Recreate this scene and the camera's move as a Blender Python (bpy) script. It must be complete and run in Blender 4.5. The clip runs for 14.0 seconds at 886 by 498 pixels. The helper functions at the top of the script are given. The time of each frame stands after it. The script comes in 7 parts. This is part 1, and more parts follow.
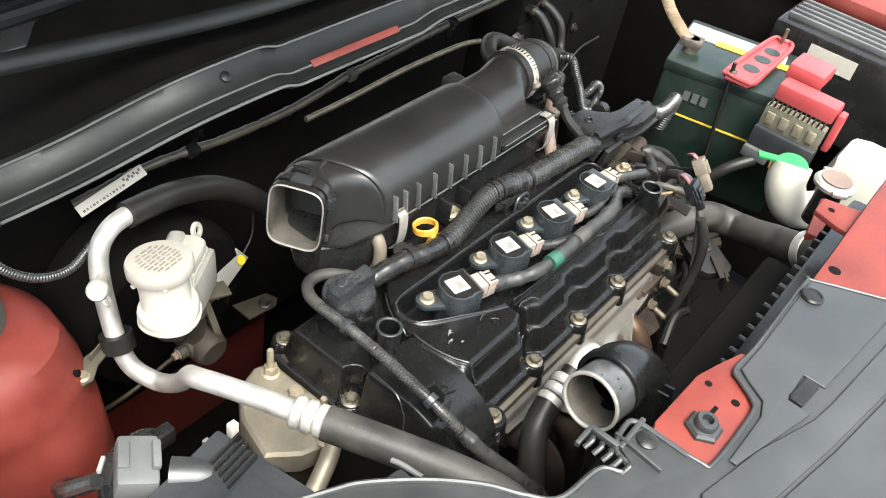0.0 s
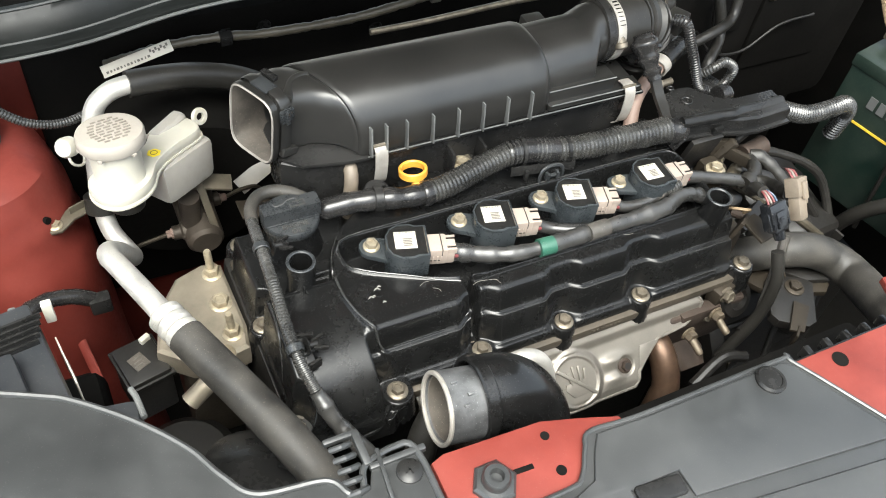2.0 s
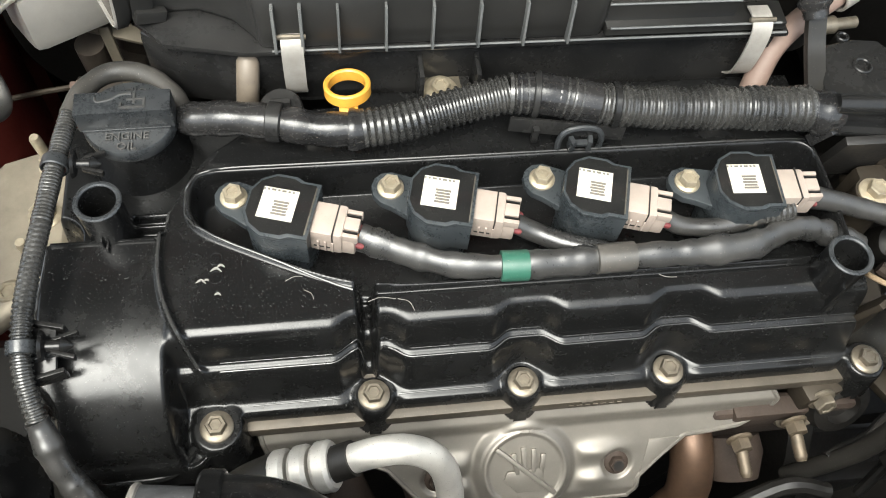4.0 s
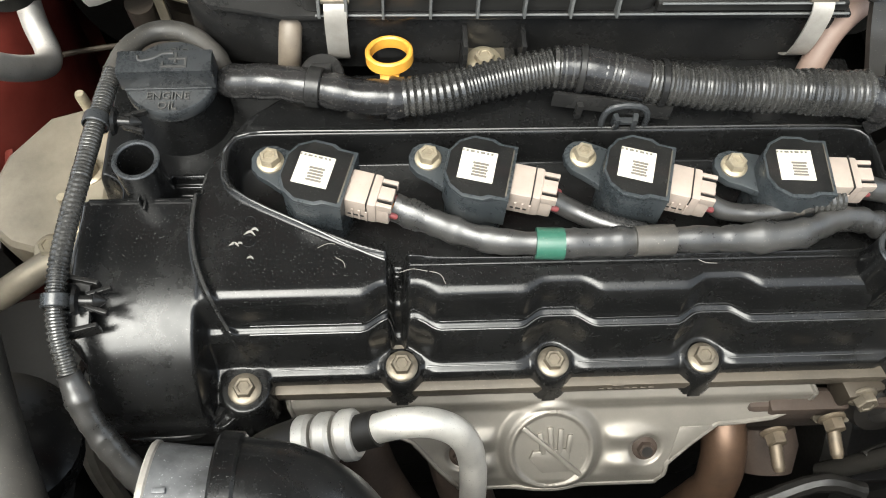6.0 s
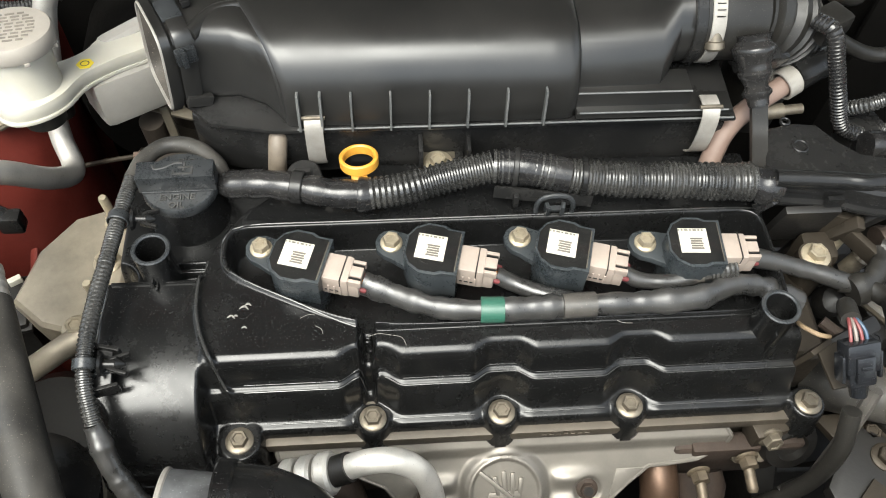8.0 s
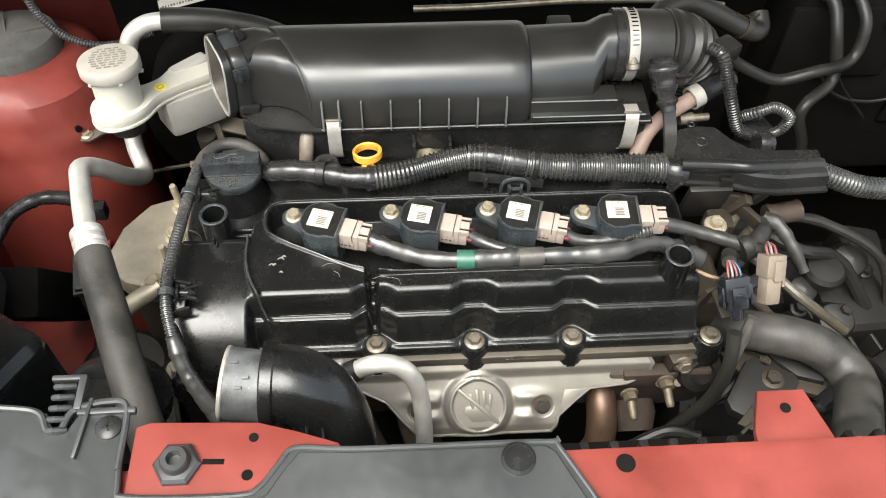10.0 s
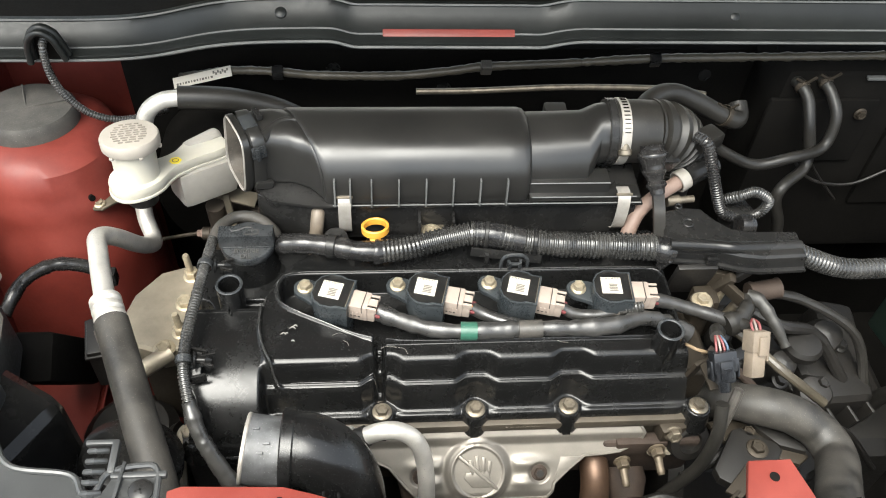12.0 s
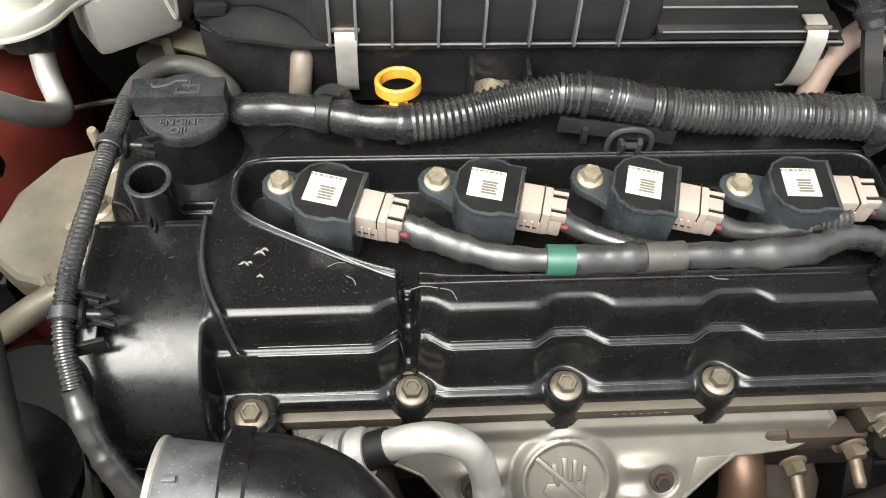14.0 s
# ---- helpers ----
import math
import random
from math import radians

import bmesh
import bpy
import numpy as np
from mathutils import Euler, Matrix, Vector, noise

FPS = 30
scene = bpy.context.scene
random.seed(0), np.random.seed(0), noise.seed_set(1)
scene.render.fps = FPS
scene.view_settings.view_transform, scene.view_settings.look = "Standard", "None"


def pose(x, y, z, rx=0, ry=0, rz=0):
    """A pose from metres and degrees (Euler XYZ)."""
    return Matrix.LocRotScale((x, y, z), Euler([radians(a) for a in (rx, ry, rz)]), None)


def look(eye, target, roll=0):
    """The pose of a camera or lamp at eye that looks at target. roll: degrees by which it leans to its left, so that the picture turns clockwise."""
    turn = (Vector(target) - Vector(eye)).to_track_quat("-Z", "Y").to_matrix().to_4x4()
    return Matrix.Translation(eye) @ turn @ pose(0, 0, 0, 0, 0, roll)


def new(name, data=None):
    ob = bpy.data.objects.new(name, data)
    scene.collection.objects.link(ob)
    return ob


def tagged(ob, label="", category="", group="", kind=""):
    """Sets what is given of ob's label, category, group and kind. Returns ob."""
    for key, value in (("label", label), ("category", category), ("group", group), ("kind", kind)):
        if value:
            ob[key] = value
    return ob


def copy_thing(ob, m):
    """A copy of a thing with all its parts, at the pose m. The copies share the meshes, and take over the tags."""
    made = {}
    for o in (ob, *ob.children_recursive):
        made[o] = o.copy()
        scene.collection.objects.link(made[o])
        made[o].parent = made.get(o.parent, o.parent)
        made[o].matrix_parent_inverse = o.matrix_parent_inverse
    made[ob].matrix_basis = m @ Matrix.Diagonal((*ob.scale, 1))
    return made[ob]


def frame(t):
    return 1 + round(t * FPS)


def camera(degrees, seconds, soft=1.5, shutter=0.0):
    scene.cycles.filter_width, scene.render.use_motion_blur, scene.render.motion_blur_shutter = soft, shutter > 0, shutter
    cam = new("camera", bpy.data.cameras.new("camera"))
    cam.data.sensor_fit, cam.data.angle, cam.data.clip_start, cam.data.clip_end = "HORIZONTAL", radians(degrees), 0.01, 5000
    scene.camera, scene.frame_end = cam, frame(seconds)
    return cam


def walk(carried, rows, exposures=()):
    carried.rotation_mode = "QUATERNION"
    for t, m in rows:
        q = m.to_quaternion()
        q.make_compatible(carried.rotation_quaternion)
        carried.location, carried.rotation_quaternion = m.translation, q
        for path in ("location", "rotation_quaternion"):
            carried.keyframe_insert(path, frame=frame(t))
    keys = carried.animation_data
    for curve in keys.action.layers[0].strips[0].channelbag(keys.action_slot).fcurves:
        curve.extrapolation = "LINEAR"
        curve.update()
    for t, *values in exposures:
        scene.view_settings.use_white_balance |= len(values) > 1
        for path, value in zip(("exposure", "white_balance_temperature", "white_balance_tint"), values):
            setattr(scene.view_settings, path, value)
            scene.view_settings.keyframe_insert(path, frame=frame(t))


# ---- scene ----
cam = camera(55.2, 14.0, 1.0)
PATH = [
    (0, (-0.503, -0.309, 0.579), (0.792, 0.468, -0.732), 12.3),
    (0.5, (-0.462, -0.324, 0.576), (0.765, 0.515, -0.762), 11.3),
    (1, (-0.371, -0.365, 0.561), (0.721, 0.595, -0.813), 10.1),
    (1.5, (-0.292, -0.413, 0.55), (0.638, 0.638, -0.874), 10.9),
    (2, (-0.208, -0.447, 0.568), (0.501, 0.664, -0.936), 9.3),
    (2.2, (-0.151, -0.443, 0.567), (0.443, 0.693, -0.968), 7.8),
    (4.3, (0.066, -0.251, 0.396), (0.271, 0.67, -1.367), 8.0),
    (4.5, (0.068, -0.256, 0.397), (0.251, 0.664, -1.37), 7.3),
    (5, (0.068, -0.255, 0.399), (0.199, 0.647, -1.381), 5.5),
    (5.5, (0.069, -0.255, 0.4), (0.18, 0.636, -1.387), 5.0),
    (6, (0.069, -0.258, 0.4), (0.186, 0.634, -1.386), 5.5),
    (6.5, (0.072, -0.267, 0.401), (0.193, 0.671, -1.362), 5.2),
    (7, (0.074, -0.282, 0.432), (0.212, 0.727, -1.289), 5.1),
    (7.5, (0.083, -0.306, 0.464), (0.207, 0.756, -1.226), 3.7),
    (8, (0.088, -0.32, 0.478), (0.214, 0.77, -1.193), 3.3),
    (8.2, (0.086, -0.337, 0.473), (0.223, 0.811, -1.159), 3.2),
    (10.3, (0.101, -0.517, 0.612), (0.173, 0.72, -0.957), 0.8),
    (10.5, (0.092, -0.527, 0.622), (0.15, 0.741, -0.924), 0.7),
    (11, (0.068, -0.519, 0.626), (0.152, 0.789, -0.885), 2.0),
    (11.5, (0.067, -0.513, 0.629), (0.197, 0.806, -0.869), 3.4),
    (12, (0.068, -0.511, 0.628), (0.229, 0.808, -0.867), 4.3),
    (12.5, (0.059, -0.505, 0.623), (0.239, 0.801, -0.882), 5.1),
    (13, (0.054, -0.49, 0.607), (0.231, 0.783, -0.926), 5.1),
    (13.5, (0.072, -0.417, 0.529), (0.227, 0.787, -1.06), 4.6),
    (14, (0.059, -0.297, 0.376), (0.196, 0.804, -1.288), 4.6),
]
walk(cam, [(t, look(eye, target, roll)) for t, eye, target, roll in PATH], [(0, 2.25, 6350, 4), (0.5, 2.24, 6350, 4), (1.5, 2.3, 6350, 4), (2.2, 2.12, 6350, 4), (4.5, 1.98, 6400, 4), (6.5, 1.98, 6400, 4), (7.0, 1.78, 6400, 4), (8.2, 1.9, 6400, 4), (10.5, 2.02, 6450, 5), (12.8, 2.1, 6450, 5), (14, 2.02, 6450, 5)])

# ---- world, sun, exposure ----
world = bpy.data.worlds.new("sky")
scene.world = world
world.use_nodes = True
wn = world.node_tree.nodes
sky = wn.new("ShaderNodeTexSky")
sky.sky_type, sky.sun_disc = "NISHITA", False
SUN_ELEVATION, SUN_ROTATION = radians(66), radians(215)
sky.sun_elevation, sky.sun_rotation = SUN_ELEVATION, SUN_ROTATION
sky.air_density, sky.dust_density, sky.ozone_density = 1.0, 4.0, 1.0
wn["Background"].inputs["Strength"].default_value = 0.14
haze = wn.new("ShaderNodeHueSaturation")  # thin cloud greys the blue
haze.inputs["Saturation"].default_value = 0.4
world.node_tree.links.new(sky.outputs["Color"], haze.inputs["Color"])
world.node_tree.links.new(haze.outputs["Color"], wn["Background"].inputs["Color"])
sun = new("sun", bpy.data.lights.new("sun", "SUN"))
sun.data.energy, sun.data.angle, sun.data.color = 1.9, radians(46), (1.0, 0.95, 0.88)
SUN_WAY = Vector((math.sin(SUN_ROTATION) * math.cos(SUN_ELEVATION), math.cos(SUN_ROTATION) * math.cos(SUN_ELEVATION), math.sin(SUN_ELEVATION)))
sun.matrix_world = look(SUN_WAY * 5, (0, 0, 0))


# ---- materials ----
def material(name, colour, rough=0.5, metal=0.0, dust=0.0, dust_colour=(0.25, 0.22, 0.18), grain=0.0, grain_size=900, stain=0.25, stain_size=18, coat=0.0, spread=0.0, through_light=0.0, spec=0.5, specks=0.0, uneven=1.0, smear=0.0):
    """A surface with coarse stains, fine speckled dust, uneven gloss and a fine relief."""
    m = bpy.data.materials.new(name)
    m.use_nodes = True
    n, l = m.node_tree.nodes, m.node_tree.links
    b = n["Principled BSDF"]
    b.inputs["Metallic"].default_value = metal
    b.inputs["Coat Weight"].default_value = coat
    b.inputs["Specular IOR Level"].default_value = spec
    if through_light:
        b.inputs["Subsurface Weight"].default_value = through_light
        b.inputs["Subsurface Radius"].default_value = (0.012, 0.011, 0.008)
        b.inputs["Subsurface Scale"].default_value = 0.6
    at = n.new("ShaderNodeNewGeometry")
    coarse = n.new("ShaderNodeTexNoise")
    coarse.inputs["Scale"].default_value, coarse.inputs["Detail"].default_value, coarse.inputs["Roughness"].default_value = stain_size, 6, 0.62
    fine = n.new("ShaderNodeTexNoise")
    fine.inputs["Scale"].default_value, fine.inputs["Detail"].default_value = grain_size, 3
    speck = n.new("ShaderNodeTexNoise")
    speck.inputs["Scale"].default_value, speck.inputs["Detail"].default_value = stain_size * 14, 4
    for t in (coarse, fine, speck):
        l.new(at.outputs["Position"], t.inputs["Vector"])
    shade = n.new("ShaderNodeMapRange")
    shade.inputs["From Min"].default_value, shade.inputs["From Max"].default_value = 0.3, 0.7
    shade.inputs["To Min"].default_value, shade.inputs["To Max"].default_value = 1 - stain, 1 + stain
    l.new(coarse.outputs["Fac"], shade.inputs["Value"])
    tint = n.new("ShaderNodeVectorMath")
    tint.operation = "SCALE"
    tint.inputs[0].default_value = colour
    l.new(shade.outputs["Result"], tint.inputs["Scale"])
    last = tint.outputs["Vector"]
    if spread:
        info = n.new("ShaderNodeObjectInfo")
        vary = n.new("ShaderNodeMapRange")
        vary.inputs["To Min"].default_value, vary.inputs["To Max"].default_value = 1 - spread, 1 + spread
        l.new(info.outputs["Random"], vary.inputs["Value"])
        more = n.new("ShaderNodeVectorMath")
        more.operation = "SCALE"
        l.new(last, more.inputs[0])
        l.new(vary.outputs["Result"], more.inputs["Scale"])
        last = more.outputs["Vector"]
    if dust:
        # a thin uneven film, and sparse specks
        film = n.new("ShaderNodeMapRange")
        film.inputs["From Min"].default_value, film.inputs["From Max"].default_value = 0.32, 0.78
        film.inputs["To Max"].default_value = dust * 0.55
        l.new(coarse.outputs["Fac"], film.inputs["Value"])
        bits = n.new("ShaderNodeTexNoise")
        bits.inputs["Scale"].default_value, bits.inputs["Detail"].default_value = 1100, 1
        l.new(at.outputs["Position"], bits.inputs["Vector"])
        spots = n.new("ShaderNodeMapRange")
        spots.inputs["From Min"].default_value, spots.inputs["From Max"].default_value = 0.68, 0.76
        spots.inputs["To Max"].default_value = specks or min(dust * 1.6 + 0.03, 0.7)
        l.new(bits.outputs["Fac"], spots.inputs["Value"])
        cover = n.new("ShaderNodeMath")
        cover.operation, cover.use_clamp = "ADD", True
        l.new(film.outputs["Result"], cover.inputs[0])
        l.new(spots.outputs["Result"], cover.inputs[1])
        mix = n.new("ShaderNodeMix")
        mix.data_type = "RGBA"
        mix.inputs["B"].default_value = (*dust_colour, 1)
        l.new(cover.outputs["Value"], mix.inputs["Factor"])
        l.new(last, mix.inputs["A"])
        last = mix.outputs["Result"]
    l.new(last, b.inputs["Base Color"])
    gloss = n.new("ShaderNodeMapRange")
    gloss.inputs["From Min"].default_value, gloss.inputs["From Max"].default_value = 0.3, 0.7
    gloss.inputs["To Min"].default_value, gloss.inputs["To Max"].default_value = max(rough - 0.04 * uneven, 0.03), min(rough + 0.08 * uneven, 1)
    l.new(speck.outputs["Fac"], gloss.inputs["Value"])
    wiped = n.new("ShaderNodeMapRange")
    wiped.inputs["From Min"].default_value, wiped.inputs["From Max"].default_value = 0.42, 0.68
    wiped.inputs["To Max"].default_value = smear
    l.new(coarse.outputs["Fac"], wiped.inputs["Value"])
    total = n.new("ShaderNodeMath")
    l.new(gloss.outputs["Result"], total.inputs[0])
    l.new(wiped.outputs["Result"], total.inputs[1])
    l.new(total.outputs["Value"], b.inputs["Roughness"])
    if grain:
        bump = n.new("ShaderNodeBump")
        bump.inputs["Strength"].default_value, bump.inputs["Distance"].default_value = grain, 0.00012
        l.new(fine.outputs["Fac"], bump.inputs["Height"])
        l.new(bump.outputs["Normal"], b.inputs["Normal"])
    return m


COVER = material("moulded_black_plastic", (0.0062, 0.0062, 0.0062), 0.19, dust=0.014, grain=0.06, grain_size=1600, stain=0.12, specks=0.22, spec=0.34, dust_colour=(0.2, 0.2, 0.19), uneven=0.5, smear=0.16, stain_size=26)
# lighter than the cover plastic, to paint the glints along its edges
EDGE = material("edge_highlight_plastic", (0.021, 0.021, 0.0205), 0.2, dust=0.1, dust_colour=(0.16, 0.155, 0.145), stain_size=60, spec=0.6)
BLACK = material("black_plastic", (0.0105, 0.0105, 0.0105), 0.2, dust=0.05, grain=0.04, grain_size=1300, specks=0.1, spec=0.28, uneven=0.5, smear=0.15)
AIRBOX = material("airbox_plastic", (0.012, 0.0117, 0.011), 0.3, dust=0.05, grain=0.02, grain_size=2000, stain_size=14, specks=0.05, spec=0.6, uneven=0.25, stain=0.1, smear=0.12)
RUBBER = material("grey_black_rubber", (0.013, 0.0122, 0.0108), 0.4, dust=0.1, dust_colour=(0.14, 0.125, 0.105), grain=0.3, specks=0.3, spec=0.35)
HOSE = material("dusty_rubber_hose", (0.018, 0.0172, 0.0155), 0.5, dust=0.4, dust_colour=(0.15, 0.13, 0.105), grain=0.25, grain_size=1200, stain_size=30, stain=0.5, smear=0.25)
LOOM = material("black_loom_plastic", (0.02, 0.02, 0.0195), 0.24, dust=0.26, dust_colour=(0.19, 0.178, 0.155), stain_size=40, specks=0.4, spec=0.65)
TAPE = material("black_vinyl_tape", (0.011, 0.011, 0.0115), 0.22, dust=0.08, grain=0.4, grain_size=500, stain_size=30, specks=0.35, spec=0.45)
GREYTAPE = material("grey_sleeve", (0.045, 0.042, 0.038), 0.4, dust=0.3, stain_size=40)
COIL = material("blue_grey_coil_plastic", (0.024, 0.0285, 0.0315), 0.24, dust=0.06, grain=0.02, stain_size=40, specks=0.1, smear=0.12)
RESIN = material("black_potting_resin", (0.01, 0.01, 0.01), 0.12, dust=0.05, dust_colour=(0.2, 0.18, 0.14), stain_size=60)
PAPER = material("white_label_paper", (0.43, 0.4, 0.345), 0.5, stain=0.06, dust=0.12, dust_colour=(0.5, 0.4, 0.22), stain_size=70)
INK = material("grey_brown_print", (0.1, 0.09, 0.076), 0.6)
BEIGE = material("beige_connector_plastic", (0.28, 0.235, 0.2), 0.42, dust=0.5, dust_colour=(0.25, 0.18, 0.14), stain=0.2, stain_size=45)
ZINC = material("yellow_zinc_steel", (0.36, 0.31, 0.225), 0.42, metal=0.6, dust=0.25, dust_colour=(0.22, 0.17, 0.1), stain_size=120, stain=0.3)
STEEL = material("worn_steel", (0.165, 0.143, 0.11), 0.42, metal=0.7, dust=0.3, dust_colour=(0.2, 0.16, 0.12), stain_size=110, stain=0.4)
ALUMINIUM = material("bright_aluminium", (0.56, 0.54, 0.5), 0.5, metal=0.7, dust=0.35, dust_colour=(0.2, 0.17, 0.14), stain=0.2, stain_size=60, smear=0.15)
CAST = material("dirty_cast_aluminium", (0.04, 0.032, 0.023), 0.55, metal=0.55, dust=0.55, dust_colour=(0.036, 0.028, 0.019), grain=0.5, grain_size=600, stain_size=22)
HEAD = material("stained_cylinder_head", (0.062, 0.053, 0.041), 0.5, metal=0.4, dust=0.45, dust_colour=(0.12, 0.095, 0.07), grain=0.5, grain_size=600, stain_size=22)
MOUNT = material("cast_mount_aluminium", (0.28, 0.245, 0.19), 0.48, metal=0.6, dust=0.3, dust_colour=(0.26, 0.21, 0.15), grain=0.6, grain_size=900, stain_size=26, stain=0.3)
TAN = material("tan_plated_bracket", (0.11, 0.095, 0.07), 0.5, metal=0.4, dust=0.4, dust_colour=(0.12, 0.1, 0.075), grain=0.4, grain_size=700, stain_size=40)
DUCT = material("glossy_black_duct", (0.0058, 0.0058, 0.0058), 0.2, dust=0.05, dust_colour=(0.16, 0.155, 0.15), grain=0.06, stain_size=30, specks=0.25, spec=0.42, smear=0.15, uneven=0.4)
EMBOSS = material("darker_embossing", (0.2, 0.178, 0.148), 0.55, dust=0.2)
SOILED = material("soiled_alloy", (0.06, 0.05, 0.04), 0.5, metal=0.4, dust=0.5, dust_colour=(0.04, 0.03, 0.022), grain=0.4, grain_size=500, stain_size=35, stain=0.35, spec=0.3)
OLDNUT = material("oxidised_nut_steel", (0.11, 0.088, 0.062), 0.5, metal=0.5, dust=0.5, dust_colour=(0.08, 0.055, 0.035), stain_size=140, stain=0.4)
SPRING = material("dull_spring_steel", (0.3, 0.28, 0.25), 0.45, metal=0.3, dust=0.3, dust_colour=(0.2, 0.17, 0.14), stain_size=60)
HEATPIPE = material("heat_tinted_pipe", (0.085, 0.052, 0.034), 0.42, metal=0.6, dust=0.35, dust_colour=(0.1, 0.06, 0.04), grain=0.4, grain_size=500, stain=0.5, stain_size=30)
CAPBLACK = material("worn_black_cap", (0.019, 0.021, 0.0225), 0.24, dust=0.2, dust_colour=(0.12, 0.115, 0.11), grain=0.05, stain_size=50, specks=0.15, spec=0.6, smear=0.12)
HAIR = material("pale_scratch", (0.16, 0.15, 0.135), 0.6)
DUSTY = material("dusty_worn_plastic", (0.03, 0.03, 0.031), 0.45, dust=0.9, dust_colour=(0.22, 0.225, 0.23), stain_size=45)
VINYL = material("grey_vinyl_sleeve", (0.02, 0.02, 0.0198), 0.27, dust=0.12, grain=0.1, stain_size=40, spec=0.65, specks=0.3, smear=0.15)
CREAM = material("cream_dusty_lining", (0.045, 0.039, 0.032), 0.7, dust=0.5, dust_colour=(0.22, 0.185, 0.15), stain_size=30)
SLATE = material("slate_relay_plastic", (0.018, 0.0205, 0.024), 0.4, dust=0.12, grain=0.2)
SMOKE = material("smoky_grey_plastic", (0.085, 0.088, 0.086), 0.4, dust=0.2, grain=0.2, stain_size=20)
BRASS = material("tan_braid", (0.2, 0.14, 0.08), 0.6, dust=0.3, grain=0.5, grain_size=500, stain_size=80)
DIRTYPLUG = material("soiled_cream_plastic", (0.15, 0.122, 0.092), 0.5, dust=0.6, dust_colour=(0.08, 0.06, 0.04), stain=0.35, stain_size=60)
LETTER = material("lighter_black_lettering", (0.04, 0.04, 0.039), 0.35, dust=0.2)
OLIVETAPE = material("olive_brown_tape", (0.05, 0.043, 0.031), 0.45, dust=0.3, dust_colour=(0.12, 0.1, 0.07), stain_size=40)
# near-black holds both grease and the blocked light round the gearbox
GREASE_SHADE = material("greasy_shaded_metal", (0.006, 0.0053, 0.0045), 0.5, dust=0.1, dust_colour=(0.035, 0.027, 0.018), grain=0.6, grain_size=300, stain_size=25)
SHIELD = material("aluminised_heat_shield", (0.2, 0.185, 0.163), 0.44, metal=0.65, dust=0.35, dust_colour=(0.26, 0.23, 0.19), stain=0.14, stain_size=30)
RUST = material("rusted_exhaust_iron", (0.03, 0.019, 0.013), 0.75, metal=0.2, dust=0.6, dust_colour=(0.05, 0.036, 0.027), grain=0.7, grain_size=400, stain=0.4, stain_size=40)
RED = material("coral_red_car_paint", (0.142, 0.022, 0.0155), 0.48, dust=0.22, dust_colour=(0.17, 0.07, 0.052), stain=0.25, stain_size=16, coat=0.06, spec=0.35, smear=0.15)
PANEL = material("grey_textured_panel", (0.025, 0.026, 0.026), 0.34, dust=0.1, dust_colour=(0.13, 0.125, 0.115), grain=0.3, grain_size=1400, stain_size=10, smear=0.15, spec=0.65)
COWL = material("cowl_seal_rubber", (0.0085, 0.0095, 0.009), 0.38, dust=0.06, dust_colour=(0.11, 0.11, 0.1), stain_size=14, specks=0.12, spec=0.3)
# insulation colour, also used where deep shade is painted black
DARK = material("black_insulation_and_shade", (0.0034, 0.003, 0.0025), 0.85, dust=0.15, dust_colour=(0.02, 0.018, 0.015), grain=0.7, grain_size=250, spec=0.1)
MILKY = material("milky_translucent_plastic", (0.44, 0.42, 0.36), 0.4, stain=0.07, dust=0.16, dust_colour=(0.42, 0.36, 0.26), stain_size=24, through_light=0.25)
TANK = material("grey_translucent_plastic", (0.29, 0.275, 0.25), 0.42, stain=0.14, dust=0.22, dust_colour=(0.27, 0.23, 0.19), stain_size=26, through_light=0.2)
CAPGREY = material("cream_cap_plastic", (0.33, 0.3, 0.26), 0.5, stain=0.08, dust=0.25, dust_colour=(0.33, 0.28, 0.22), stain_size=60)
STRUTCAP = material("dusty_grey_rubber_cap", (0.04, 0.038, 0.034), 0.75, dust=0.5, dust_colour=(0.14, 0.125, 0.105), grain=0.4, stain_size=30)
YELLOW = material("orange_yellow_plastic", (0.55, 0.265, 0.035), 0.36, stain=0.12, dust=0.12, dust_colour=(0.35, 0.2, 0.06), stain_size=60)
DOTYELLOW = material("yellow_sticker", (0.75, 0.58, 0.03), 0.45, stain=0.05)
GREENTAPE = material("green_tape", (0.004, 0.072, 0.046), 0.4, stain=0.25, dust=0.3)
GREENCAP = material("bright_green_plastic", (0.03, 0.24, 0.07), 0.34, stain=0.08)
PINK = material("faded_pink_rubber", (0.17, 0.115, 0.092), 0.6, stain=0.15, dust=0.2)
REDPLASTIC = material("red_plastic", (0.36, 0.045, 0.05), 0.4, stain=0.1, dust=0.15)
BATTERY = material("dark_green_battery_case", (0.004, 0.014, 0.0105), 0.32, stain=0.15, dust=0.15)
GOLD = material("yellow_stripe_print", (0.6, 0.42, 0.04), 0.5)
CLEAR = material("smoky_fuse_cover", (0.13, 0.12, 0.09), 0.15, stain=0.3, stain_size=80)
ORANGE = material("orange_plug_plastic", (0.62, 0.25, 0.06), 0.45)
GREYPLUG = material("grey_plug_plastic", (0.075, 0.078, 0.078), 0.45, dust=0.2)
DARKBLUE = material("dark_blue_connector", (0.008, 0.009, 0.011), 0.2, dust=0.04)
WIRERED = material("red_wire", (0.13, 0.03, 0.03), 0.45)
WIREWHITE = material("white_wire", (0.15, 0.125, 0.11), 0.45)
WIREBLUE = material("blue_wire", (0.03, 0.055, 0.09), 0.45)
FIN = material("radiator_fins", (0.05, 0.05, 0.05), 0.5, metal=0.5, stain_size=200)
